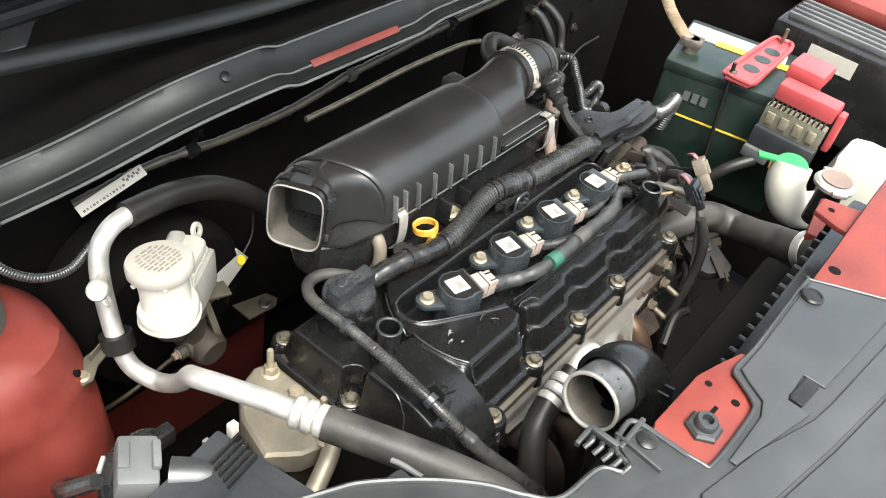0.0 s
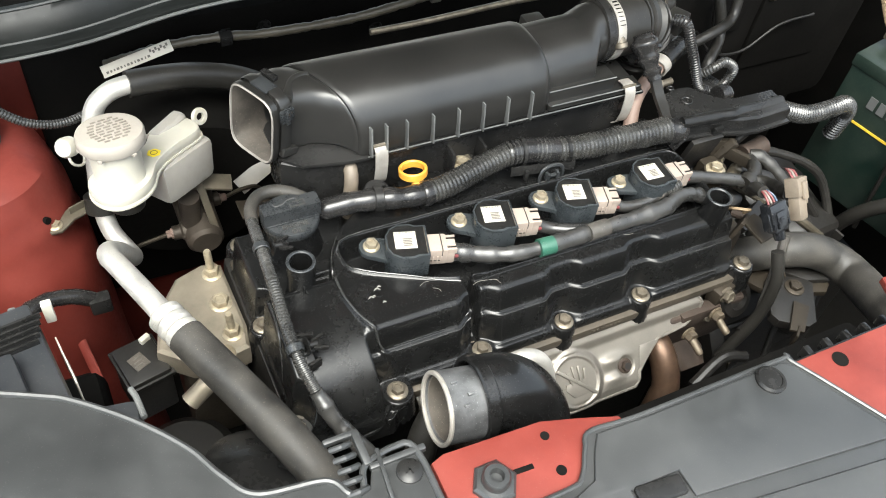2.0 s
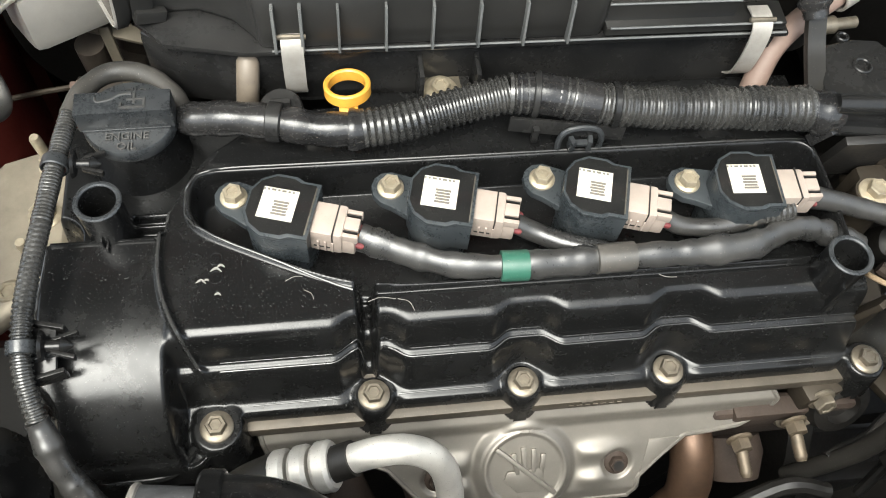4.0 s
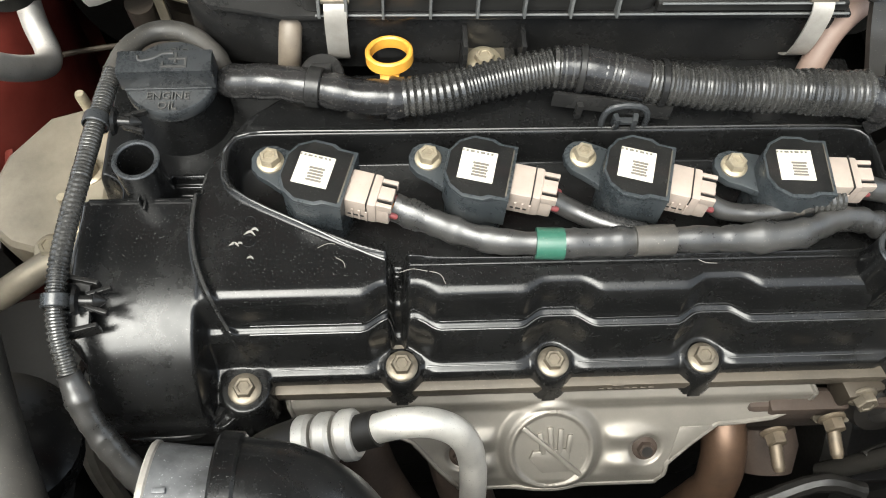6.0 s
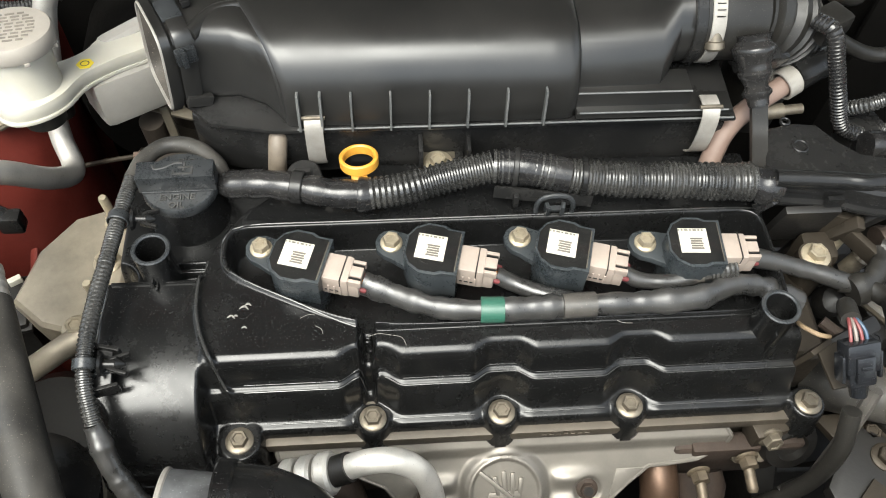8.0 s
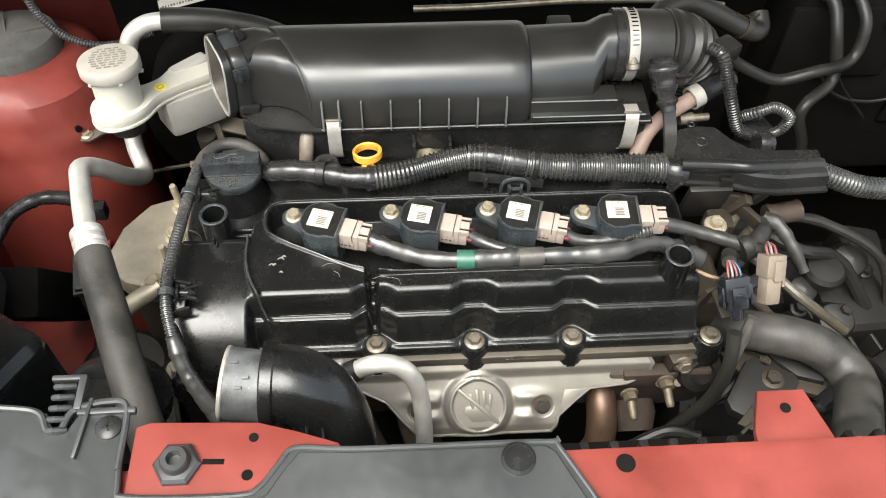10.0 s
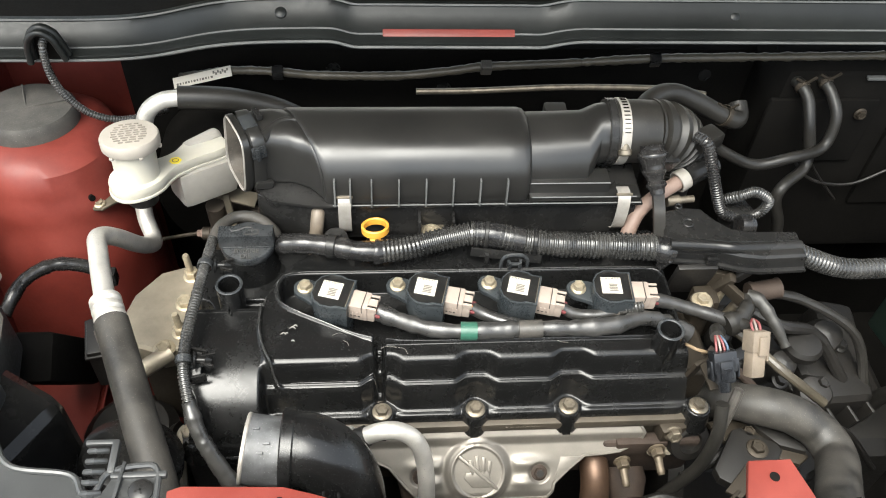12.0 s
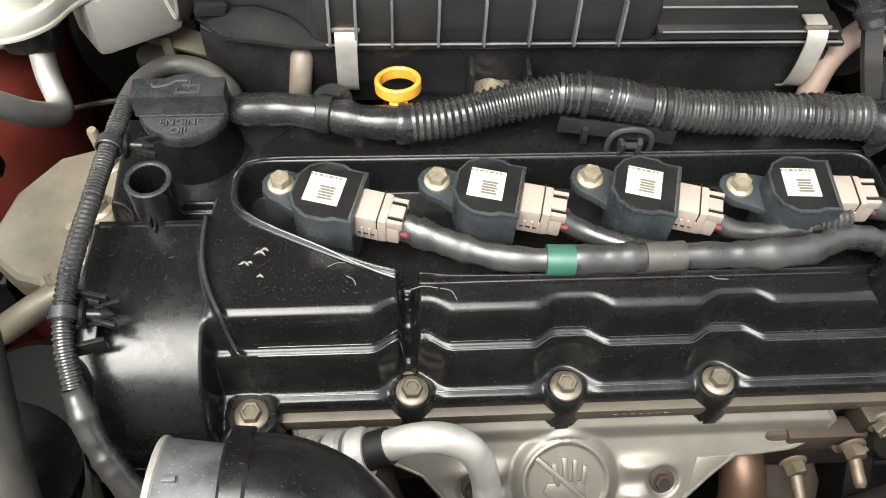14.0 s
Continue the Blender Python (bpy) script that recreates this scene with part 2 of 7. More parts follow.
FLOOR = material("garage_concrete", (0.3, 0.29, 0.27), 0.8, dust=0.3, stain=0.2, stain_size=3, grain=0.4, grain_size=60)


# ---- mesh helpers ----
class Shape:
    """Points and faces of one mesh, in metres."""

    def __init__(self, verts=(), faces=()):
        self.v, self.f = [Vector(p) for p in verts], [tuple(q) for q in faces]

    def __add__(self, other):
        k = len(self.v)
        out = Shape()
        out.v = self.v + other.v
        out.f = self.f + [tuple(i + k for i in q) for q in other.f]
        return out

    def move(self, m):
        out = Shape()
        out.v, out.f = [m @ p for p in self.v], list(self.f)
        return out


def from_bmesh(bm):
    bm.verts.index_update()
    s = Shape([v.co.copy() for v in bm.verts], [[v.index for v in f.verts] for f in bm.faces])
    bm.free()
    return s


def block(c, size, bevel=0.001, turn=(0, 0, 0), segs=2, taper=1.0):
    """A box with rounded edges round the centre c."""
    bm = bmesh.new()
    bmesh.ops.create_cube(bm, size=1)
    for v in bm.verts:
        k = taper if v.co.z > 0 else 1
        v.co = Vector((v.co.x * size[0] * k, v.co.y * size[1] * k, v.co.z * size[2]))
    if bevel:
        bmesh.ops.bevel(bm, geom=bm.edges[:], offset=min(bevel, min(size) * 0.45), segments=segs, affect="EDGES", profile=0.6)
    return from_bmesh(bm).move(pose(*c, *turn))


def prism(outline, z0, z1, bevel=0.0008, segs=2):
    """An outline in x, y raised from z0 to z1, with its edges rounded."""
    bm = bmesh.new()
    low = [bm.verts.new((x, y, z0)) for x, y in outline]
    face = bm.faces.new(low)
    out = bmesh.ops.extrude_face_region(bm, geom=[face])
    for v in out["geom"]:
        if isinstance(v, bmesh.types.BMVert):
            v.co.z = z1
    bmesh.ops.recalc_face_normals(bm, faces=bm.faces[:])
    if bevel:
        edges = [e for e in bm.edges if e.verts[0].co.z == e.verts[1].co.z]
        bmesh.ops.bevel(bm, geom=edges, offset=bevel, segments=segs, affect="EDGES", profile=0.6)
    return from_bmesh(bm)


def axis_turn(way):
    return Vector(way).to_track_quat("Z", "Y").to_matrix().to_4x4()


def lathe(profile, c=(0, 0, 0), way=(0, 0, 1), seg=28, wobble=0.0):
    """A profile of (radius, height) turned round an axis through c."""
    v, f = [], []
    for r, z in profile:
        for k in range(seg):
            a = 2 * math.pi * k / seg
            q = r * (1 + wobble * math.sin(3 * a + 1))
            v.append((q * math.cos(a), q * math.sin(a), z))
    for j in range(len(profile) - 1):
        for k in range(seg):
            f.append((j * seg + k, j * seg + (k + 1) % seg, (j + 1) * seg + (k + 1) % seg, (j + 1) * seg + k))
    if profile[0][0] > 1e-5:
        f.append(tuple(range(seg - 1, -1, -1)))
    if profile[-1][0] > 1e-5:
        f.append(tuple((len(profile) - 1) * seg + k for k in range(seg)))
    return Shape(v, f).move(Matrix.Translation(c) @ axis_turn(way))


def pipe_ring(r0, r1, z0, z1, c=(0, 0, 0), way=(0, 0, 1), seg=28, lip=0.0006):
    """A short pipe, open at both ends, with wall thickness."""
    p = [(r0, z0 + lip), (r0 + lip, z0), (r1 - lip, z0), (r1, z0 + lip), (r1, z1 - lip), (r1 - lip, z1), (r0 + lip, z1), (r0, z1 - lip)]
    v, f = [], []
    for r, z in p:
        for k in range(seg):
            a = 2 * math.pi * k / seg
            v.append((r * math.cos(a), r * math.sin(a), z))
    m = len(p)
    for j in range(m):
        for k in range(seg):
            f.append((j * seg + k, j * seg + (k + 1) % seg, (j + 1) % m * seg + (k + 1) % seg, (j + 1) % m * seg + k))
    return Shape(v, f).move(Matrix.Translation(c) @ axis_turn(way))


def smooth_line(points, step):
    """A Catmull-Rom line through the points, at even steps."""
    p = [Vector(q) for q in points]
    p = [p[0] * 2 - p[1], *p, p[-1] * 2 - p[-2]]
    dense = []
    for i in range(1, len(p) - 2):
        a, b, c, d = p[i - 1 : i + 3]
        for k in range(24):
            t = k / 24
            dense.append(0.5 * (2 * b + (c - a) * t + (2 * a - 5 * b + 4 * c - d) * t * t + (3 * b - a - 3 * c + d) * t ** 3))
    dense.append(p[-2])
    run = [0.0]
    for a, b in zip(dense, dense[1:]):
        run.append(run[-1] + (b - a).length)
    count = max(2, round(run[-1] / step) + 1)
    xs = np.linspace(0, run[-1], count)
    arr = np.array([tuple(q) for q in dense])
    return [Vector(q) for q in np.stack([np.interp(xs, run, arr[:, k]) for k in range(3)], -1)], xs


def sweep(points, r, seg=14, step=0.004, ribs=0.0, pitch=0.004, flat=1.0, lumps=0.0, closed=True):
    """A hose or wire along points. r: a radius, or a rule of the way run from 0 to 1. ribs: depth of its corrugation."""
    line, run = smooth_line(points, min(step, pitch / 4) if ribs else step)
    v, f = [], []
    way = (line[1] - line[0]).normalized()
    side = way.orthogonal().normalized()
    for i, p in enumerate(line):
        ahead = (line[min(i + 1, len(line) - 1)] - line[max(i - 1, 0)]).normalized()
        side = (side - ahead * side.dot(ahead)).normalized()
        up = ahead.cross(side)
        q = r(run[i] / run[-1]) if callable(r) else r
        if ribs:
            w = (run[i] / pitch) % 1
            q -= ribs * (0 if w < 0.55 else 1)
        if lumps:
            q *= 1 + lumps * noise.noise(p * 120) + lumps * 0.6 * noise.noise(p * 300)
        for k in range(seg):
            a = 2 * math.pi * k / seg
            v.append(p + side * (q * math.cos(a)) + up * (q * flat * math.sin(a)))
    for i in range(len(line) - 1):
        for k in range(seg):
            f.append((i * seg + k, i * seg + (k + 1) % seg, (i + 1) * seg + (k + 1) % seg, (i + 1) * seg + k))
    if closed:
        f.append(tuple(range(seg - 1, -1, -1)))
        f.append(tuple((len(line) - 1) * seg + k for k in range(seg)))
    return Shape(v, f)


def loft(rings, close_ends=(True, True)):
    """A skin over rings of equal count."""
    n = len(rings[0])
    v = [p for ring in rings for p in ring]
    f = []
    for j in range(len(rings) - 1):
        for k in range(n):
            f.append((j * n + k, j * n + (k + 1) % n, (j + 1) * n + (k + 1) % n, (j + 1) * n + k))
    if close_ends[0]:
        f.append(tuple(range(n - 1, -1, -1)))
    if close_ends[1]:
        f.append(tuple((len(rings) - 1) * n + k for k in range(n)))
    return Shape(v, f)


def oval(n, power):
    """Points of a unit superellipse."""
    out = []
    for k in range(n):
        a = 2 * math.pi * k / n
        c, s = math.cos(a), math.sin(a)
        out.append((math.copysign(abs(c) ** (2 / power), c), math.copysign(abs(s) ** (2 / power), s)))
    return out


def hex_head(c, af=0.010, high=0.006, flange=0.0082, way=(0, 0, 1), dish=True):
    """A flanged hexagon bolt head whose washer rests at c."""
    r = af / 2 / math.cos(math.pi / 6)
    washer = lathe([(flange, 0), (flange, 0.0012), (flange * 0.9, 0.002), (r * 0.98, 0.0024)], (0, 0, 0))
    rows = [(r, 0.002), (r, high - 0.0008), (r * 0.9, high)]
    if dish:
        rows += [(r * 0.62, high), (r * 0.55, high - 0.0007)]
    head = lathe(rows, (0, 0, 0), seg=6)
    return (washer + head).move(Matrix.Translation(c) @ axis_turn(way))


def root_place(ob):
    p = Vector((0, 0, 0))
    while ob is not None:
        p += ob.location
        ob = ob.parent
    return p


def mesh_of(name, shape, mat, origin, angle=35):
    me = bpy.data.meshes.new(name)
    me.from_pydata([p - origin for p in shape.v], [], shape.f)
    bm = bmesh.new()
    bm.from_mesh(me)
    bmesh.ops.recalc_face_normals(bm, faces=bm.faces[:])
    bm.to_mesh(me)
    bm.free()
    me.materials.append(mat)
    me.shade_smooth()
    me.set_sharp_from_angle(angle=radians(angle))
    return me


def part(name, shape, mat, parent, label="", angle=35):
    ob = new(name, mesh_of(name, shape, mat, root_place(parent), angle))
    ob.parent = parent
    return tagged(ob, label) if label else ob


def thing(name, at, label, category, group="", kind=""):
    ob = new(name)
    ob.location, ob.empty_display_size = at, 0.01
    return tagged(ob, label, category, group, kind)


def solid(name, shape, mat, label, category, group="", kind="", angle=35, at=None):
    """A thing of one mesh."""
    at = Vector(at) if at else sum(shape.v, Vector()) / len(shape.v)
    ob = new(name, mesh_of(name, shape, mat, at, angle))
    ob.location = at
    return tagged(ob, label, category, group, kind)


def shift_thing(ob, dx, dy, dz=0.0, turn=0.0):
    """Moves a finished thing with all its parts, and turns it about its own upright axis."""
    ob.location = Vector(ob.location) + Vector((dx, dy, dz))
    ob.rotation_euler.z += radians(turn)


def lettering(text, size, depth=0.0004):
    """Raised letters from the built-in font, lying in x, y round the origin."""
    cu = bpy.data.curves.new("lettering", "FONT")
    cu.body, cu.size, cu.extrude, cu.align_x, cu.align_y = text, size, depth, "CENTER", "CENTER"
    cu.resolution_u = 2
    ob = new("lettering", cu)
    bpy.context.view_layer.update()
    me = bpy.data.meshes.new_from_object(ob.evaluated_get(bpy.context.evaluated_depsgraph_get()))
    s = Shape([v.co.copy() for v in me.vertices], [list(p.vertices) for p in me.polygons])
    bpy.data.objects.remove(ob)
    bpy.data.meshes.remove(me)
    bpy.data.curves.remove(cu)
    return s


# ---- the setting: floor, body shell, hood ----
ground = solid("ground", prism([(-60, -60), (60, -60), (60, 60), (-60, 60)], -0.95, -0.88, 0), FLOOR, "grey concrete garage floor under the car", "ground", kind="structure")

body = thing("car_body", (0, 0.36, -0.3), "coral red painted inner body of a car round its engine bay", "car body")
tower_at = (-0.325, 0.285, 0)
part("strut_tower", lathe([(0.0, -0.032), (0.05, -0.034), (0.072, -0.04), (0.089, -0.053), (0.096, -0.075), (0.0975, -0.086), (0.1015, -0.093), (0.1035, -0.11), (0.104, -0.135), (0.109, -0.143), (0.112, -0.2), (0.118, -0.34), (0.14, -0.6)], tower_at, (0, 0.1, 1), 64, 0.035), RED, body, "rounded coral red strut tower")
part("inner_fender", block((-0.47, 0.0, -0.2), (0.16, 1.1, 0.42), 0.03), RED, body)
part("frame_rail", block((-0.31, -0.13, -0.4), (0.16, 0.42, 0.32), 0.03, (0, -6, 0)), RED, body)
part("apron_crease", sweep([(-0.26, 0.16, -0.232), (-0.25, 0.08, -0.24), (-0.25, -0.02, -0.242), (-0.26, -0.12, -0.24)], 0.006, 10, 0.01, flat=0.5), RED, body)
part("stay_strap", block((-0.268, 0.015, -0.135), (0.05, 0.15, 0.05), 0.008, (-58, 0, 0)), DARK, body)
part("firewall", block((-0.28, 0.415, -0.3), (0.9, 0.03, 0.64), 0.006), RED, body)
# far body panels in near-black: the bay's shade put into their colour
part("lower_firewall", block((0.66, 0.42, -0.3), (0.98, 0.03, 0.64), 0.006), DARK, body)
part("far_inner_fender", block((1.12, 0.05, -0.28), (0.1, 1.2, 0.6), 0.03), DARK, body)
part("fender_edge", block((1.12, 0.05, 0.04), (0.12, 1.2, 0.03), 0.01), RED, body)
# radiator support: a cross member with a raised end plate, a tab and holes
support = part("radiator_support", block((0.18, -0.33, 0.078), (0.72, 0.10, 0.05), 0.006), RED, body, "coral red upper radiator cross member")
part("end_plate", prism([(-0.069, -0.2545), (-0.06, -0.2515), (0.006, -0.2545), (0.03, -0.2615), (0.056, -0.2705), (0.08, -0.325), (-0.07, -0.325)], 0.094, 0.105, 0.002), RED, support)
part("tab", prism([(0.329, -0.242), (0.36, -0.242), (0.369, -0.274), (0.374, -0.295), (0.318, -0.295), (0.32, -0.27)], 0.086, 0.092, 0.001), RED, support)
# added dark floor and front wall that hide the bright ground outside
part("closing_floor", block((0.3, 0.0, -0.62), (2.0, 1.5, 0.02), 0.004), DARK, body)
part("closing_front_wall", block((0.3, -0.56, -0.3), (2.0, 0.08, 0.66), 0.02), DARK, body)
for x, y, r in ((0.004, -0.265, 0.003), (0.002, -0.289, 0.0034)):
    part("hole", lathe([(r, 0.1035), (r, 0.1054)], (x, y, 0), seg=18), DARK, support)
part("hole", lathe([(0.006, 0.1015), (0.006, 0.1034)], (0.23, -0.292, 0), seg=20), DARK, support)
part("hole", lathe([(0.0036, 0.09), (0.0036, 0.0924)], (0.344, -0.255, 0), seg=18), DARK, support)
part("slot", block((-0.019, -0.2795, 0.1046), (0.013, 0.0035, 0.002), 0.0006, (0, 0, -3)), DARK, support)

insulation = thing("firewall_insulation", (0.33, 0.38, -0.4), "matt black insulation mat on the firewall", "insulation")
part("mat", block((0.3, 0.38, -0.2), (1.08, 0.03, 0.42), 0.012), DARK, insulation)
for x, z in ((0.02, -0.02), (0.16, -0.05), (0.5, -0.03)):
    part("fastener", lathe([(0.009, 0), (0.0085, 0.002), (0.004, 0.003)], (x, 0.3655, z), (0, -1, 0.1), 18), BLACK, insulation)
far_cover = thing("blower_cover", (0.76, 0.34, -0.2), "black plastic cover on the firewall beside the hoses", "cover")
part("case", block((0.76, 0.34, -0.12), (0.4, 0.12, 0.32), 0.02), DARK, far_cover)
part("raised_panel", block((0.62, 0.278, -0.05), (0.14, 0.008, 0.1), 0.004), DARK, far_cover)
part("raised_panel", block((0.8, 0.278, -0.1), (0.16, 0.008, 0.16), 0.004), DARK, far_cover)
part("edge_strip", block((0.72, 0.279, 0.03), (0.12, 0.006, 0.004), 0.001), SMOKE, far_cover)
for x, z in ((0.67, -0.02), (0.73, -0.05), (0.78, 0.0)):
    part("bolt", hex_head((x, 0.273, z), 0.01, 0.006, 0.008, (0, -1, 0.1)), CAST, far_cover)
part("thin_lead", sweep([(0.6, 0.268, -0.08), (0.64, 0.262, -0.12), (0.7, 0.262, -0.13), (0.76, 0.266, -0.1), (0.82, 0.262, -0.09)], 0.0022, 8), GREASE_SHADE, far_cover)
part("thin_lead", sweep([(0.61, 0.264, -0.03), (0.63, 0.262, -0.09), (0.69, 0.262, -0.16)], 0.002, 8), GREASE_SHADE, far_cover)

# cowl: a rubber-lipped plastic trim that dips at its end, and the panel behind it
def cowl_line(x):
    """y and z of the cowl's front lip."""
    dip = 1 / (1 + math.exp((x + 0.135) / 0.032))
    step = 1 / (1 + math.exp(-(x - 0.038) / 0.004)) - 1 / (1 + math.exp(-(x - 0.268) / 0.004))
    return 0.235 + 0.052 * dip, 0.1085 - 0.063 * dip - 0.007 * step


def cowl_strip(rows, x0, x1, n=150):
    out = []
    for i in range(n + 1):
        x = x0 + (x1 - x0) * i / n
        y, z = cowl_line(x)
        out.append([Vector((x, y + a, z + b)) for a, b in rows])
    return loft(out)


cowl = thing("cowl_trim", (0.2, 0.3, 0.1), "dark grey rubber-edged cowl trim below the windscreen", "cowl")
part("lip", cowl_strip([(0.0, 0.0), (0.0, 0.006), (0.006, 0.008), (0.014, 0.0075), (0.03, 0.024), (0.036, 0.03), (0.044, 0.029), (0.046, 0.02), (0.03, 0.006), (0.012, -0.004), (0.004, -0.004)], -0.46, 1.05), COWL, cowl, angle=50)
part("panel", cowl_strip([(0.04, 0.024), (0.08, 0.02), (0.2, 0.035), (0.2, 0.02), (0.08, 0.005), (0.04, 0.014)], -0.46, 1.05, 60), DARK, cowl)
part("red_patch", block((0.15, 0.2485, 0.1105), (0.14, 0.009, 0.003), 0.0012, (38, 0, 0)), RED, cowl, "faded red rubber patch")
for x in (-0.025, 0.46):
    part("clip", lathe([(0.006, 0), (0.006, 0.002), (0.004, 0.0032), (0.0, 0.0034)], (x, 0.262, 0.1255), (0, -0.6, 1)), COWL, cowl)
for dy, r in ((0.0, 0.0036), (0.01, 0.0046)):
    part("grommet", sweep([(-0.3, 0.275 + dy, 0.052), (-0.2985, 0.275 + dy, 0.07), (-0.2935, 0.275 + dy, 0.084), (-0.282, 0.275 + dy, 0.091), (-0.2705, 0.275 + dy, 0.084), (-0.2655, 0.275 + dy, 0.07), (-0.262, 0.276 + dy, 0.056)], r, 12, 0.003), COWL, cowl)
part("grommet_shade", block((-0.282, 0.288, 0.068), (0.03, 0.004, 0.036), 0.0015), DARK, cowl)
part("upper_rail", sweep([(-0.6, 0.335, 0.196), (-0.3, 0.322, 0.182), (0.0, 0.308, 0.16), (0.2, 0.306, 0.154), (0.6, 0.306, 0.152), (1.05, 0.31, 0.146)], 0.0095, 14, 0.02, flat=0.6), COWL, cowl, "black raised rail behind the lip")
# pale beads paint the highlight lines along the lip
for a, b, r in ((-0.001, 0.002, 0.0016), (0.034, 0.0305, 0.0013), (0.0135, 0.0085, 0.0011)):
    part("lip_bead", sweep([(x, cowl_line(x)[0] + a, cowl_line(x)[1] + b) for x in np.arange(-0.45, 1.0, 0.02)], r, 8, 0.006), SMOKE, cowl, "pale bead painted as the highlight along the lip")

screen = thing("windscreen", (0.2, 0.62, 0.25), "dark windscreen glass behind the cowl", "windscreen")
part("glass", block((0.2, 0.68, 0.3), (2.2, 0.006, 0.62), 0.002, (-52, 0, 0)), RESIN, screen)
part("lower_edge", sweep([(-0.8, 0.44, 0.1), (-0.3, 0.455, 0.125), (0.2, 0.46, 0.135), (1.2, 0.45, 0.11)], 0.01, 10, 0.03), COWL, screen)
hood = thing("hood", (0.2, 0.6, 0.2), "raised car hood with a dark underside", "hood")
part("panel", block((0.2, 0.204, 0.525), (1.5, 0.02, 0.94), 0.006, (40, 0, 0)), DARK, hood)
part("outer_skin", block((0.2, 0.2155, 0.5346), (1.52, 0.006, 0.96), 0.002, (40, 0, 0)), RED, hood, "coral red outer skin")
part("inner_frame", block((0.2, 0.24, 0.46), (0.9, 0.02, 0.06), 0.008, (40, 0, 0)), RED, hood)
part("rear_edge", sweep([(-0.55, 0.47, 0.135), (-0.2, 0.475, 0.15), (0.2, 0.478, 0.155), (0.95, 0.47, 0.14)], 0.012, 10, 0.03), COWL, hood)


# ---- engine ----
BOLTS = (0.0725, 0.1602, 0.249)
COIL_X = (0.002, 0.0895, 0.1775, 0.2635)
EARS = ((-0.016, -0.111, 0.0145), (0.375, -0.104, 0.0125), (-0.093, 0.094, 0.013), (-0.101, -0.004, 0.0125))


def ease(a, b, x):
    t = np.clip((x - a) / (b - a), 0, 1)
    return t * t * (3 - 2 * t)


def cover_height(x, y):
    """Height of the moulded cover over the plan."""
    near = sum(ease(0.022, 0.008, np.abs(x - b)) for b in BOLTS)
    shift = near * 0.0068 * ease(-0.056, -0.079, y)
    yy = y - shift
    top = np.interp(yy, [-0.112, -0.105, -0.0985, -0.0965, -0.0925, -0.0905, -0.0893, -0.0848, -0.0838, -0.0812, -0.0785, -0.074, -0.0625, 0.03, 0.078, 0.09, 0.0945],
                    [-0.074, -0.0685, -0.067, -0.0655, -0.0455, -0.041, -0.0382, -0.0374, -0.0345, -0.0175, -0.0135, -0.0118, -0.0122, -0.0125, -0.0145, -0.03, -0.066])
    # groove and slot beside the ignition well
    right = ease(0.0705, 0.0715, x)
    top = top - 0.005 * right * ease(-0.0618, -0.0608, y) * ease(-0.0572, -0.0582, y)
    top = top - 0.03 * ease(0.0662, 0.0675, x) * ease(0.0757, 0.0744, x) * ease(-0.0895, -0.0865, y) * ease(-0.05, -0.052, y)
    # the well that holds the coils
    nx, ny = 0.452, 0.892
    sides = np.stack([y - 0.0215, -0.0562 - y, -0.0235 - x, -((x + 0.0) * nx + (y + 0.0232) * ny), x - 0.354])
    k = 0.006
    well = k * np.log(np.exp(sides / k).sum(0))
    top = top + 0.0028 * ease(0.0036, 0.0026, well) * ease(-0.0002, 0.0006, well)
    floor = -0.038 + 0.0 * well
    top = top + (floor - top) * ease(0.0002, -0.0016, well)
    # timing end: a block with a round front
    xc = 0.061 - np.sqrt(np.maximum(0.1 ** 2 - (y + 0.03) ** 2, 1e-6))
    u = np.clip((-0.045 - y) / 0.086, 0, 1)
    block_z = -0.0115 - 0.064 * (1 - np.sqrt(1 - 0.985 * u ** 2.5))
    behind = ease(-0.0175, -0.0155, y)
    block_z = block_z + (-0.031 - block_z) * behind
    ribs = sum(ease(0.0022, 0.001, np.abs(y - b)) for b in (-0.0095, -0.002, 0.0055))
    block_z = block_z + 0.006 * ribs * ease(-0.06, -0.058, x) * ease(-0.03, -0.032, x)
    block_z = block_z - 0.045 * ease(-0.099, -0.1065, x) ** 2
    block_z = np.where(y > 0.03, block_z - 0.036 * ease(0.074, 0.09, y), block_z)
    edge = np.where(y > -0.062, xc, np.maximum(np.minimum(xc, -0.034), -0.036))
    blend = ease(0.001, -0.0015, x - edge)
    h = top + (block_z - top) * blend
    line = np.abs(np.hypot(x - 0.061, y + 0.03) - 0.1)
    h = h + 0.0034 * ease(0.0022, 0.0006, line) * ease(0.045, 0.04, y) * ease(-0.1, -0.097, y) * ease(0.02, 0.01, x)
    # outline of the flange
    def rect(x0, x1, y0, y1, r):
        dx = np.maximum(np.maximum(x0 + r - x, x - x1 + r), 0)
        dy = np.maximum(np.maximum(y0 + r - y, y - y1 + r), 0)
        return np.hypot(dx, dy) - r
    d = np.minimum(rect(-0.045, 0.366, -0.105, 0.0965, 0.012), rect(-0.108, -0.02, -0.131, 0.098, 0.012))
    wall = np.minimum(d, 0)
    for bx in BOLTS:
        d = np.minimum(d, np.hypot(x - bx, y + 0.1) - 0.0118)
    for ex, ey, er in EARS:
        d = np.minimum(d, np.hypot(x - ex, y - ey) - er)
    h = np.where(wall < -0.004, h, np.minimum(h, -0.066 + 0.056 * ease(0.0, -0.009, wall) * (x > 0.3)))
    h = np.where((x > 0.3) & (wall >= -0.009), np.minimum(h, -0.066 + 0.056 * ease(-0.001, -0.009, wall)), h)
    for bx in BOLTS:
        r = np.hypot(x - bx, y + 0.0985)
